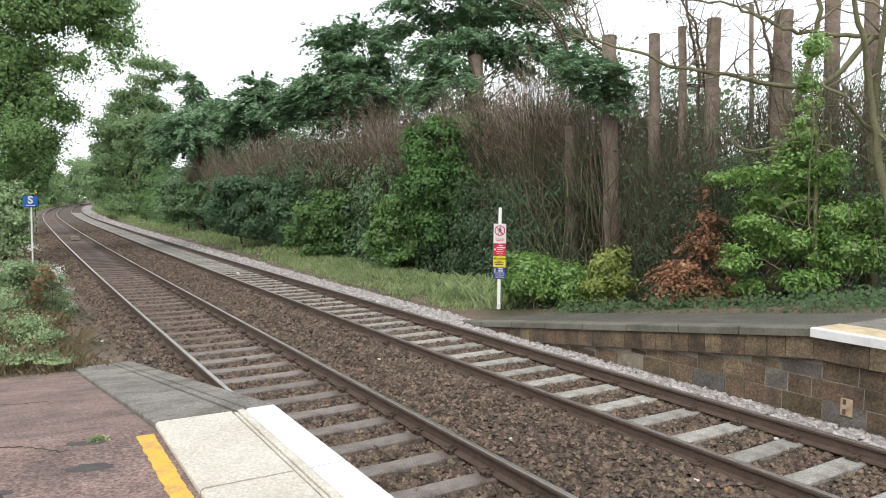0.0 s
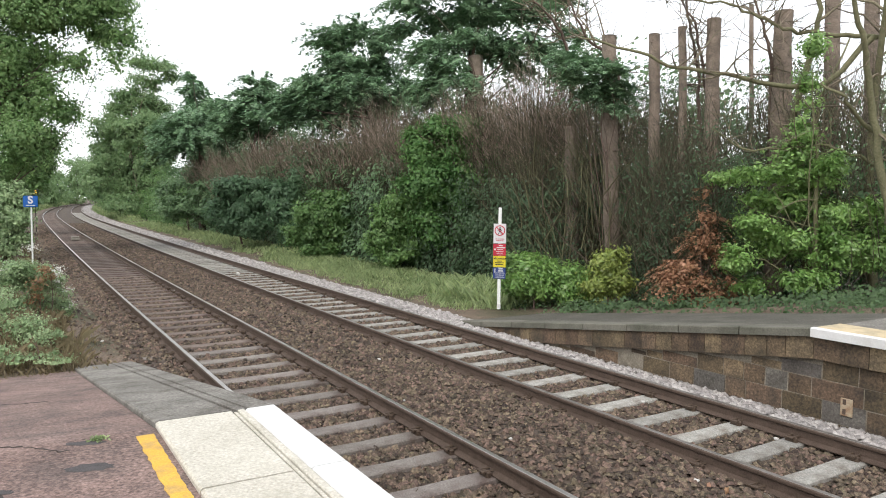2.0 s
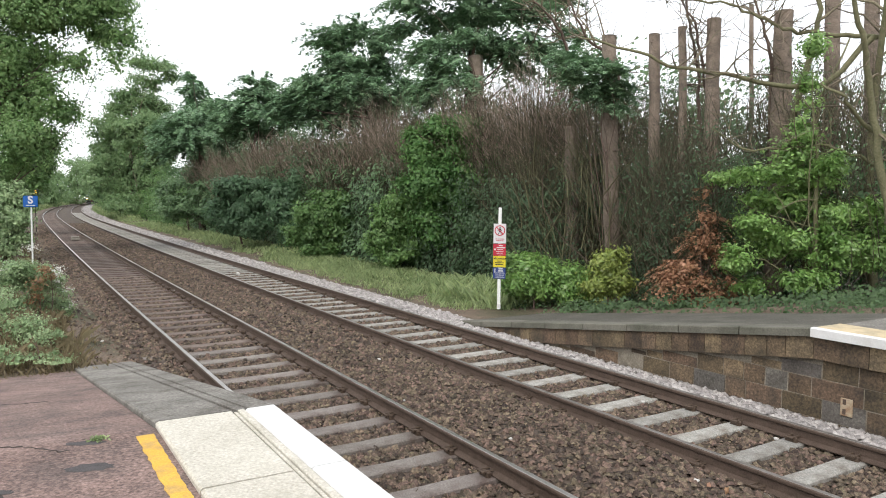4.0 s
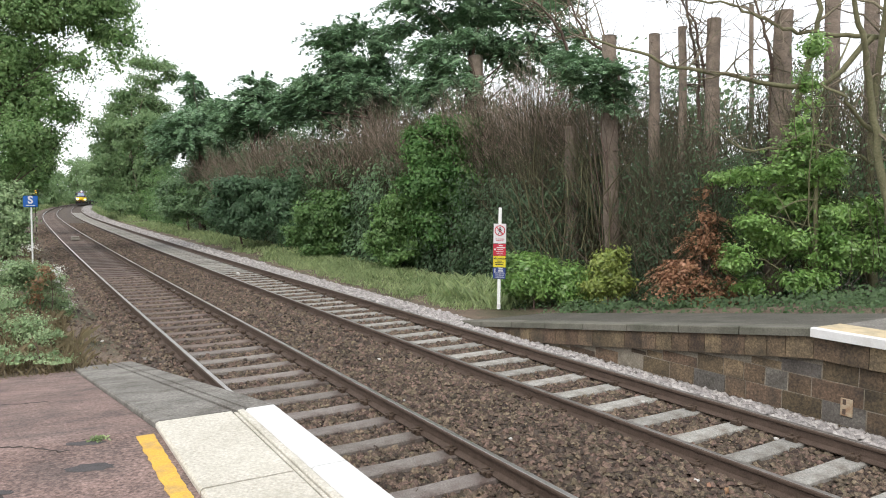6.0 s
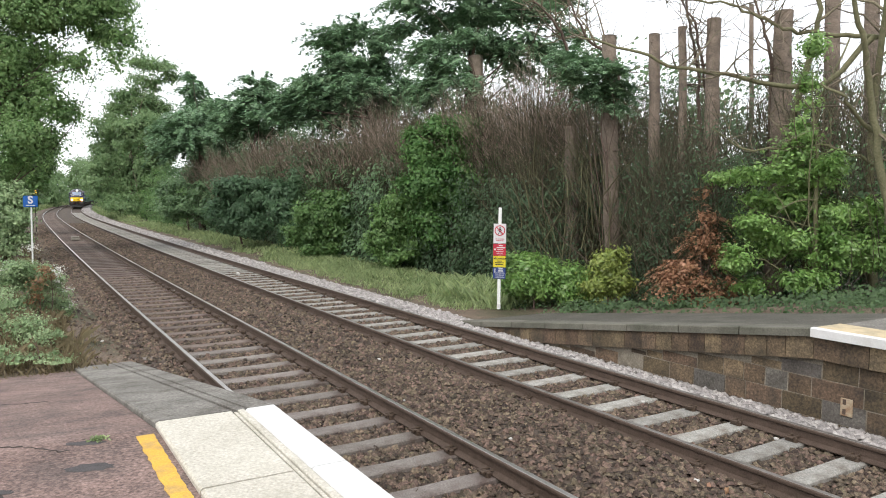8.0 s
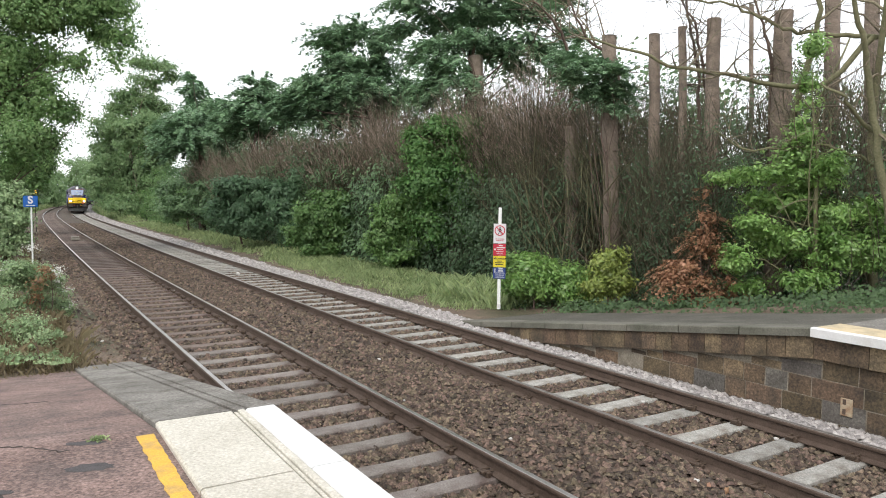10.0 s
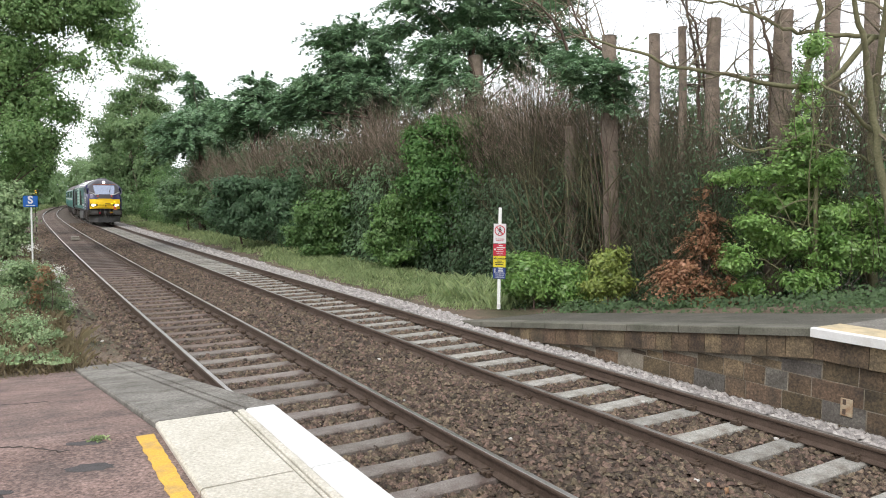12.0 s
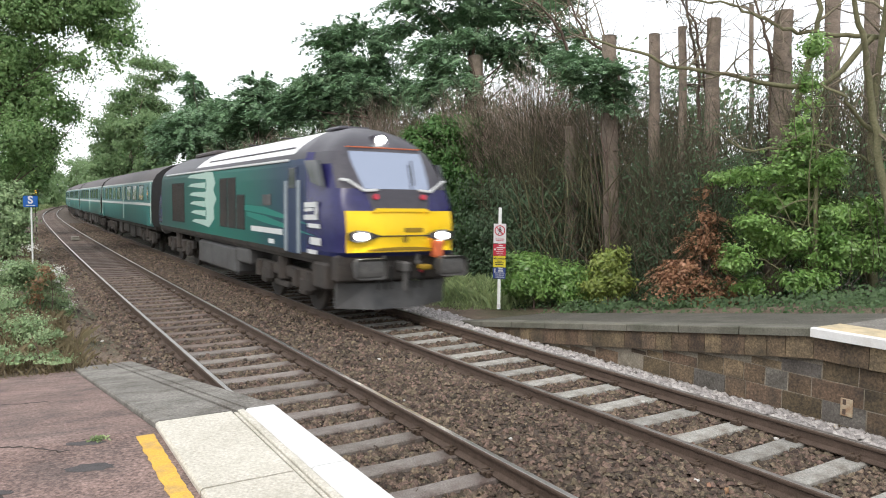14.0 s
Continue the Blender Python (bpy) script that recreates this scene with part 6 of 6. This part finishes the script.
                row += [(w, max(y, yf + 0.95 + 0.05 * i)) for i, y in enumerate(sides)]
                row[-1] = (w, LOCO_LEN / 2)
                for x, y in row:
                    verts.append((sx * x, y if end == 0 else LOCO_LEN - y, z))
            for i in range(len(LEVELS) - 1):
                for j in range(cols - 1):
                    a = k0 + i * cols + j
                    f = (a, a + 1, a + cols + 1, a + cols)
                    faces.append(f if (sx > 0) == (end == 0) else f[::-1])
                    z = (LEVELS[i] + LEVELS[i + 1]) / 2
                    if z < 1.28:
                        t = "sole"
                    elif j < 3 and 1.36 < z < 2.12:
                        t = "nose"
                    elif j < 2 and 2.53 < z < 3.25:
                        t = "screen"
                    elif z > 3.25:
                        t = "roof_dark" if j < 9 or (end == 1 and j < 13) else "roof"
                    elif j < 2 and z > 2.12 or j < 4 and z > 2.53 or j < 6 and z > 3.0:
                        t = "surround"
                    elif j < 7 and z > 1.36:
                        t = "cab_front"
                    elif z > 3.12:
                        t = "roof_dark"
                    else:
                        t = "side"
                    tags.append(t + "_back" if end and t in ("nose", "screen", "surround", "cab_front") else t)
    return np.array(verts), faces, tags


def shell_part(name, verts, faces, tags, want, material, parent, label="", smooth=True, push=0.0):
    pick = [f for f, t in zip(faces, tags) if t in want]
    used = sorted({i for f in pick for i in f})
    at_new = {q: i for i, q in enumerate(used)}
    bm = bmesh.new()
    vs = [bm.verts.new(verts[q]) for q in used]
    for f in pick:
        try:
            bm.faces.new([vs[at_new[q]] for q in f])
        except ValueError:
            pass
    bmesh.ops.remove_doubles(bm, verts=bm.verts, dist=0.002)
    return part(name, bm, material, parent, label, smooth=smooth)


def bogie(parent, y, wheel_r, base, wheels, mats=None):
    """A bogie: frames, springs, axle boxes, and wheelsets that roll."""
    b = new("bogie")
    b.parent, b.location = parent, (0, y, 0)
    for sx in (-1, 1):
        bm = box(0.16, base + 1.5, 0.26, 0.03, pose(sx * 1.02, 0, 0.74))
        for k in (-1, 1):
            box(0.2, 0.36, 0.34, 0.03, pose(sx * 1.06, k * base / 2, 0.52), bm)
            tube(0.13, 0.34, 10, pose(sx * 1.08, k * (base / 2 - 0.42), 0.66), bm=bm)
            tube(0.13, 0.34, 10, pose(sx * 1.08, k * (base / 2 + 0.42), 0.66), bm=bm)
        tube(0.17, 0.5, 10, pose(sx * 1.06, 0, 0.82), bm=bm)
        box(0.1, 0.9, 0.12, 0.02, pose(sx * 1.1, 0, 0.45), bm)
        part("bogie_frame", bm, M_UNDER, b)
    for k in (-1, 1):
        bm = bmesh.new()
        tube(0.08, 1.5, 10, pose(0, 0, 0, 0, 90, 0), bm=bm)
        for sx in (-1, 1):
            tube(wheel_r, 0.12, 28, pose(sx * 0.76, 0, 0, 0, 90, 0), bm=bm, bevel=0.02)
            tube(wheel_r * 0.55, 0.15, 20, pose(sx * 0.77, 0, 0, 0, 90, 0), bm=bm)
        w = part("wheelset", bm, M_UNDER, b)
        w.location = (0, k * base / 2, wheel_r)
        wheels.append((w, (0, k * base / 2, wheel_r), wheel_r))


def prism(points, y0, y1):
    """A plate with that outline in x and z, between two depths."""
    bm = bmesh.new()
    f = [bm.verts.new((x, y0, z)) for x, z in points]
    k = [bm.verts.new((x, y1, z)) for x, z in points]
    bm.faces.new(f), bm.faces.new(k[::-1])
    for i in range(len(points)):
        j = (i + 1) % len(points)
        bm.faces.new((f[i], k[i], k[j], f[j]))
    bmesh.ops.recalc_face_normals(bm, faces=bm.faces)
    return bm


def side_plate(sx, points, x0=1.345, x1=1.353):
    """A thin plate on the body side with that outline in y and z."""
    bm = prism(points, x0, x1)
    for v in bm.verts:
        v.co = (sx * v.co.y, v.co.x, v.co.z)
    bmesh.ops.recalc_face_normals(bm, faces=bm.faces)
    return bm


def build_loco(wheels):
    t = empty("locomotive", Matrix(), "green and navy diesel locomotive with a yellow nose and lit headlights", "locomotive")
    v, f, tags = loco_shell()
    shell_part("body_side", v, f, tags, {"side"}, M_LIVERY, t, "teal green and navy body side", smooth=False)
    shell_part("sole_bar", v, f, tags, {"sole"}, M_UNDER, t)
    shell_part("cab_front", v, f, tags, {"cab_front"}, M_PURPLE, t, "violet blue cab corner")
    shell_part("nose_panel", v, f, tags, {"nose"}, M_NOSE, t, "bright yellow warning panel")
    shell_part("windscreen_surround", v, f, tags, {"surround"}, M_GREY, t, "dark grey windscreen surround")
    shell_part("windscreen", v, f, tags, {"screen"}, M_GLASS, t, "windscreen with pale sky reflection in its colour")
    shell_part("back_cab", v, f, tags, {"cab_front_back"}, M_PURPLE, t, "violet blue rear cab corner")
    shell_part("back_nose_panel", v, f, tags, {"nose_back"}, M_NOSE, t, "bright yellow rear panel")
    shell_part("back_surround", v, f, tags, {"surround_back"}, M_GREY, t, "dark grey rear window surround")
    shell_part("back_windscreen", v, f, tags, {"screen_back"}, M_GLASS, t, "rear windscreen with pale sky reflection in its colour")
    shell_part("cab_roof", v, f, tags, {"roof_dark"}, M_GREY, t, "dark grey cab roof")
    shell_part("roof", v, f, tags, {"roof"}, M_ROOF, t, "silver grey roof whitened by painted sky reflection")
    part("floor_pan", box(2.5, LOCO_LEN - 1.2, 0.12, 0.02, pose(0, LOCO_LEN / 2, 1.14)), M_UNDER, t)
    # bent wiper arms and the thin red line over the screen
    for sx in (-1, 1):
        wb = box(0.3, 0.03, 0.05, 0.01, pose(sx * 0.58, 0.2, 2.5, 0, sx * 4, 0))
        box(0.36, 0.03, 0.055, 0.01, pose(sx * 0.86, 0.27, 2.59, 0, -sx * 32, sx * 12), wb)
        box(0.16, 0.03, 0.05, 0.01, pose(sx * 1.06, 0.36, 2.69, 0, -sx * 5, sx * 30), wb)
        part("wiper", wb, M_STRIPE, t, "white wiper arm")
    part("wiper_blade", box(0.03, 0.02, 0.62, 0.005, pose(0.4, 0.42, 2.85, -36, 14, 0)), M_GANGWAY, t)
    part("red_line", box(1.62, 0.02, 0.022, 0.004, pose(0, 0.86, 3.335)), M_ORANGE, t, "thin red line")
    # lights in pointed dark eyes
    for sx in (-1, 1):
        eye = [(1.09, 1.72), (0.94, 1.77), (0.76, 1.76), (0.6, 1.71), (0.45, 1.66), (0.62, 1.6), (0.8, 1.555), (0.98, 1.55), (1.09, 1.6)]
        hb = prism([(sx * x, z) for x, z in eye], -0.012, 0.1)
        hb.transform(pose(0, 0, 0, 0, 0, sx * 2))
        h = part("headlight_housing", hb, M_GANGWAY, t)
        lens = tube(0.066, 0.05, 20, pose(0, 0, 0, 90, 0, 0))
        lens.transform(pose(sx * 0.85, 0.005, 1.655) @ Matrix.Diagonal((1.9, 1, 1, 1)))
        part("headlight", lens, M_LAMP, h, "lit white headlight")
        part("tail_light", tube(0.055, 0.05, 14, pose(sx * 0.5, 0.16, 2.38, 70, 0, 0)), M_SIGN_RED, t, "red tail light")
    mh = part("marker_housing", box(0.36, 0.3, 0.22, 0.04, pose(0, 1.16, 3.5)), M_GREY, t)
    part("marker_light", tube(0.085, 0.04, 20, pose(0, 1.0, 3.5, 90, 0, 0)), M_LAMP, mh, "lit white marker light")
    # the crease's shade is drawn as a thin dark bar
    part("nose_crease_shade", box(0.96, 0.03, 0.022, 0.004, pose(0, 0.0, 1.66)), M_UNDER, t, "shade of the nose crease as a thin dark bar")
    part("nose_grille", box(0.4, 0.02, 0.09, 0.01, pose(0.22, 0.01, 1.765)), M_NOSE_DARK, t)
    part("nose_badge", tube(0.06, 0.02, 14, pose(0.04, 0.005, 1.59, 90, 0, 0)), M_NOSE_DARK, t)
    part("nose_lip", prism([(-0.72, 1.4), (-0.45, 1.44), (0, 1.455), (0.45, 1.44), (0.72, 1.4), (0.4, 1.385), (-0.4, 1.385)], 0.005, 0.06), M_NOSE_DARK, t)
    part("nose_brow", prism([(-0.62, 2.1), (-0.5, 2.17), (0.5, 2.17), (0.62, 2.1)], 0.045, 0.14), M_NOSE, t, "raised yellow brow over the nose")
    # buffer beam, buffers, coupling, plough
    part("buffer_beam", box(2.5, 0.34, 0.5, 0.04, pose(0, 0.36, 1.06)), M_UNDER, t, "dusty dark buffer beam")
    for sx in (-1, 1):
        bm = tube(0.13, 0.5, 16, pose(sx * 0.85, -0.08, 1.1, 90, 0, 0))
        box(0.6, 0.06, 0.37, 0.11, pose(sx * 0.85, -0.36, 1.1), bm, 3)
        part("buffer", bm, M_BUFFER, t, "rounded rectangular steel buffer")
        part("step_block", box(0.3, 0.7, 0.5, 0.04, pose(sx * 1.16, 0.95, 0.88)), M_UNDER, t)
        for k, x in enumerate((0.2, 0.34, 0.48)):
            part("brake_hose", tube(0.026, 0.46, 8, pose(sx * x, 0.1, 0.88, 14, sx * 8, 0)), M_GANGWAY, t)
        vb = tube(0.045, 0.2, 10, pose(sx * 0.36, 0.12, 1.24))
        box(0.12, 0.1, 0.08, 0.02, pose(sx * 0.36, 0.1, 1.14), vb)
        part("pipe_valve", vb, M_BUFFER, t, "pale air pipe valve")
        part("pipe_tag", box(0.08, 0.08, 0.12, 0.02, pose(sx * 0.4, 0.04, 1.02)), M_SIGN_RED, t, "red pipe fitting")
    bm = box(0.16, 0.4, 0.2, 0.03, pose(0, 0.06, 1.08))
    tube(0.05, 0.42, 10, pose(0, -0.08, 0.86), bm=bm)
    part("coupling_hook", bm, M_BUFFER, t)
    bm = bmesh.new()
    ring = [[(-1.16, 0.5, 0.3), (-0.5, 0.22, 0.27), (0.5, 0.22, 0.27), (1.16, 0.5, 0.3)], [(-1.16, 0.44, 0.78), (-0.5, 0.3, 0.76), (0.5, 0.3, 0.76), (1.16, 0.44, 0.78)],
            [(-1.16, 0.52, 0.78), (-0.5, 0.38, 0.76), (0.5, 0.38, 0.76), (1.16, 0.52, 0.78)], [(-1.16, 0.58, 0.3), (-0.5, 0.3, 0.27), (0.5, 0.3, 0.27), (1.16, 0.58, 0.3)]]
    vv = [[bm.verts.new(q) for q in r] for r in ring]
    for a in range(4):
        for j in range(3):
            bm.faces.new((vv[a][j], vv[a][j + 1], vv[(a + 1) % 4][j + 1], vv[(a + 1) % 4][j]))
    for j in (0, 3):
        bm.faces.new([vv[a][j] for a in range(4)])
    bmesh.ops.recalc_face_normals(bm, faces=bm.faces)
    part("snow_plough", bm, M_SKIRT, t, "dusty grey snow plough")
    part("jumper_socket", box(0.2, 0.2, 0.34, 0.06, pose(0.72, -0.02, 1.4), segments=2), M_ORANGE, t, "orange jumper socket")
    part("yellow_coupling_cover", box(0.26, 0.16, 0.1, 0.03, pose(0.46, 0.0, 1.06)), M_NOSE_DARK, t)
    # body side details, both sides
    for sx in (-1, 1):
        x = sx * 1.35
        part("cab_side_window", side_plate(sx, [(0.98, 3.06), (1.62, 3.08), (1.3, 2.66), (0.72, 2.56)], 1.27, 1.35), M_PANE, t, "dark slanting cab side window")
        for y in (1.92, 2.68):
            rail = box(0.03, 0.16, 1.46, 0.01, pose(sx * 1.36, y, 1.97))
            part("handrail_recess", rail, M_HANDRAIL, t, "pale grey door handrail recess")
        part("cab_door", box(0.02, 0.56, 1.75, 0.008, pose(x, 2.3, 2.1)), M_DOOR, t, "dark blue cab door")
        part("door_window", box(0.02, 0.4, 0.42, 0.01, pose(sx * 1.358, 2.3, 2.75)), M_PANE, t)
        for y0, y1, z0, z1 in ((7.45, 8.2, 1.55, 2.86), (6.6, 7.35, 1.55, 2.86), (5.8, 6.5, 1.55, 2.42), (12.9, 14.9, 1.5, 2.82)):
            g = part("grille", box(0.02, y1 - y0, z1 - z0, 0.006, pose(x, (y0 + y1) / 2, (z0 + z1) / 2)), M_GANGWAY, t, "dark louvred grille")
            n = max(4, int((y1 - y0) / 0.16))
            for k in range(n):
                part("louvre", box(0.03, (y1 - y0) / n * 0.4, z1 - z0 - 0.06, 0, pose(sx * 1.358, y0 + (k + 0.5) * (y1 - y0) / n, (z0 + z1) / 2)), M_UNDER, g)
        # the pale graphic: tapering bars that end in a notched block
        for k in range(6):
            zc = 2.98 - 0.275 * k
            tip = 12.4 - 0.12 * k
            part("graphic_bar", side_plate(sx, [(tip, zc - 0.02), (9.9, zc - 0.1), (9.9, zc + 0.08), (tip - 0.5, zc + 0.06)]), M_PALE_PAINT, t, "pale mint tapering stripe")
        part("graphic_block", side_plate(sx, [(10.0, 3.1), (9.0, 3.06), (8.7, 2.75), (8.95, 2.55), (8.6, 2.3), (8.95, 2.05), (8.85, 1.75), (9.5, 1.48), (9.95, 1.5), (9.75, 1.9), (10.0, 2.25), (9.75, 2.7)], 1.345, 1.351), M_PALE_PAINT, t, "pale mint notched block")
        for k, (y0, y1, za, zb) in enumerate(((7.2, 1.2, 2.2, 1.82), (5.6, 1.0, 2.0, 1.62))):
            part("swoosh", side_plate(sx, [(y0, za), (4.2, za - 0.06), (y1, zb), (4.2, za - 0.22), (y0, za - 0.1)], 1.345, 1.3495), M_SWOOSH, t, "bright teal sweep of paint")
        for y0, y1, za, zb in ((5.25, 2.95, 1.68, 1.56), (1.42, 0.8, 1.86, 1.78), (1.3, 0.75, 1.6, 1.46), (1.45, 0.95, 1.36, 1.28), (3.9, 3.5, 1.44, 1.34)):
            part("text_bar", side_plate(sx, [(y0, zb), (y1, zb), (y1, za), (y0, za)]), M_STRIPE, t, "white lettering bar")
        for pts in ([(1.62, 2.26), (0.9, 2.28), (0.9, 2.18), (1.62, 2.16)], [(1.05, 2.28), (0.9, 2.28), (0.9, 1.98), (1.05, 1.98)], [(1.62, 2.02), (0.9, 2.04), (0.9, 1.94), (1.62, 1.92)], [(1.62, 2.14), (1.15, 2.16), (1.15, 2.1), (1.62, 2.08)]):
            part("emblem_bar", side_plate(sx, pts, 1.345, 1.354), M_STRIPE, t, "white emblem shape")
        part("name_plate", box(0.012, 0.62, 0.24, 0.0, pose(sx * 1.354, 4.0, 2.3)), M_SKIRT, t, "grey name plate")
        part("gutter_line", box(0.05, 13.4, 0.05, 0.008, pose(sx * 1.325, 9.3, 3.12)), M_STRIPE, t, "pale gutter line")
        part("roof_rib", box(0.04, 7.5, 0.04, 0.01, pose(sx * 1.09, 6.6, 3.4)), M_GREY, t)
    for y in (5.2, 8.0):
        part("roof_seam", box(1.2, 0.04, 0.03, 0.01, pose(0, y, 3.795)), M_GREY, t)
    part("exhaust_cowl", box(1.1, 3.0, 0.16, 0.05, pose(0, 13.4, 3.8)), M_ROOF_DARK, t)
    part("cab_top_box", box(0.7, 0.8, 0.1, 0.04, pose(0, 2.6, 3.82)), M_GREY, t)
    # underframe
    bm = box(2.45, 4.4, 0.72, 0.08, pose(0, LOCO_LEN / 2, 0.68))
    box(2.5, 1.2, 0.4, 0.05, pose(0, LOCO_LEN / 2 - 2.9, 0.88), bm)
    part("fuel_tank", bm, M_SKIRT, t, "grey fuel tank")
    bogie(t, 3.6, 0.55, 2.6, wheels)
    bogie(t, LOCO_LEN - 3.6, 0.55, 2.6, wheels)
    return t


M_HANDRAIL = mat("pale_grey_recess", (0.2, 0.24, 0.27), (0.3, 0.34, 0.37), rough=0.5, bump=0.0)
M_SWOOSH = mat("bright_teal_sweep", (0.004, 0.16, 0.13), (0.006, 0.2, 0.165), rough=0.3, bump=0.0)
# Darker copy of the nose yellow, with slot shade in its colour.
M_NOSE_DARK = mat("shaded_yellow_slot", (0.234, 0.148, 0.0078), (0.312, 0.195, 0.0156), rough=0.6, bump=0.0)
M_DOOR = mat("cab_door_blue", (0.00936, 0.0234, 0.0663), (0.014, 0.0312, 0.078), rough=0.5, bump=0.0)


def build_coach(wheels):
    t = empty("coach", Matrix(), "teal passenger coach with a white waist stripe and dark roof", "railway coach", "coaches of the train")
    zs = (1.12, 1.3, 1.9, 2.5, 2.85, 3.0, 3.25, 3.45, 3.6, 3.7, 3.75)
    ws = (1.3, 1.38, 1.41, 1.39, 1.36, 1.32, 1.18, 0.95, 0.65, 0.34, 0.0)

    def skin(k0, k1, material, name, label):
        bm = bmesh.new()
        prof = [(-w, z) for w, z in zip(ws[k0:k1], zs[k0:k1])]
        for part_side in ((-1, 1) if k1 < len(zs) else (0,)):
            if part_side == 0:
                ring = prof + [(-x, z) for x, z in prof[-2::-1]]
            else:
                ring = [(x * -part_side, z) for x, z in prof]
            a = [bm.verts.new((x, 0.25, z)) for x, z in ring]
            b = [bm.verts.new((x, COACH_LEN - 0.25, z)) for x, z in ring]
            for j in range(len(ring) - 1):
                bm.faces.new((a[j], a[j + 1], b[j + 1], b[j]))
        bmesh.ops.recalc_face_normals(bm, faces=bm.faces)
        part(name, bm, material, t, label, smooth=True)
    skin(0, 6, M_TEAL, "body_side", "teal coach side")
    skin(5, len(zs), M_ROOF_DARK, "roof", "sooty dark roof")
    for y in (0.25, COACH_LEN - 0.25):
        bm = bmesh.new()
        ring = [(-w, z) for w, z in zip(ws, zs)] + [(w, z) for w, z in list(zip(ws, zs))[-2::-1]]
        bm.faces.new([bm.verts.new((x, y, z)) for x, z in ring])
        part("end_wall", bm, M_GANGWAY, t)
        part("gangway", box(1.0, 0.5, 2.1, 0.06, pose(0, y + (-0.2 if y < 1 else 0.2), 2.2)), M_GANGWAY, t)
    for sx in (-1, 1):
        part("waist_stripe", box(0.012, COACH_LEN - 0.5, 0.11, 0.0, pose(sx * 1.413, COACH_LEN / 2, 2.04)), M_STRIPE, t, "white waist stripe")
        part("gutter_stripe", box(0.02, COACH_LEN - 0.5, 0.06, 0.0, pose(sx * 1.335, COACH_LEN / 2, 2.98)), M_STRIPE, t, "white gutter stripe")
        pane = None
        for k in range(8):
            y = 3.0 + k * 2.0
            if pane is None:
                pane = part("window", box(0.02, 1.35, 0.66, 0.03, pose(0, 0, 0)), M_COACH_PANE, t, "dark coach window with greenish reflection in its colour")
                first = pane.data
            else:
                pane = new("window", first)
                pane.parent = t
                tagged(pane, "dark coach window with greenish reflection in its colour")
            pane.matrix_local = pose(sx * 1.392, y, 2.52, 0, sx * -2.2, 0)
        for y in (0.38, 9.0, COACH_LEN - 0.38):
            part("end_band", box(0.012, 0.16 if y != 9.0 else 0.3, 1.7, 0.0, pose(sx * 1.4105, y, 2.1)), M_PALE_PAINT, t, "pale vertical band")
        for y in (1.1, COACH_LEN - 1.1):
            d = part("door", box(0.02, 0.8, 1.75, 0.01, pose(sx * 1.405, y, 2.02)), M_TEAL, t)
            part("door_window", box(0.012, 0.42, 0.55, 0.01, pose(sx * 1.414, y, 2.5)), M_PANE, d)
    part("underframe", box(2.4, COACH_LEN - 0.8, 0.2, 0.03, pose(0, COACH_LEN / 2, 1.06)), M_UNDER, t)
    bm = bmesh.new()
    for y, ly, lz in ((6.2, 1.4, 0.5), (8.2, 1.8, 0.6), (10.6, 2.0, 0.45), (13.0, 1.4, 0.6)):
        box(2.2, ly, lz, 0.04, pose(0, y, 0.95 - lz / 2), bm)
    part("equipment_box", bm, M_UNDER, t)
    for sx in (-1, 1):
        for y in (-0.05, COACH_LEN + 0.05):
            part("buffer", tube(0.18, 0.3, 14, pose(sx * 0.87, y, 1.05, 90, 0, 0)), M_BUFFER, t)
    bogie(t, 3.0, 0.46, 2.6, wheels)
    bogie(t, COACH_LEN - 3.0, 0.46, 2.6, wheels)
    return t


LOCO_WHEELS, COACH_WHEELS = [], []
loco = build_loco(LOCO_WHEELS)
coach = build_coach(COACH_WHEELS)
coaches = [coach] + [copy_thing(coach, Matrix()) for _ in range(4)]


def train_s(t):
    """Distance of the train's nose along the line."""
    q = 14.0 - t
    return 14.65 + 26.9 * q - 0.4408 * q * q


def vehicle_pose(front, pivot, length):
    a, b = tr(front + pivot, TRACK_B, 0.0), tr(front + length - pivot, TRACK_B, 0.0)
    d = Vector(b - a).normalized()
    rot = Matrix.Rotation(-math.atan2(d.x, d.y), 4, "Z")
    return Matrix.Translation(Vector(a) - d * pivot) @ rot


def motions():
    times = [k * 0.25 for k in range(57)]
    walk(loco, [(t, vehicle_pose(train_s(t), 3.6, LOCO_LEN)) for t in times])
    for i, c in enumerate(coaches):
        walk(c, [(t, vehicle_pose(train_s(t) + LOCO_LEN + 0.35 + i * (COACH_LEN + 0.5), 3.0, COACH_LEN)) for t in times])
    spin_times = [k / FPS for k in range(14 * FPS + 1)]
    for w, place, r in LOCO_WHEELS:
        turn, rows, before = 0.0, [], train_s(0.0)
        for t in spin_times:
            now = train_s(t)
            turn += min(radians(88), (before - now) / r)
            before = now
            rows.append((t, Matrix.Translation(place) @ Matrix.Rotation(turn, 4, "X")))
        walk(w, rows)


motions()
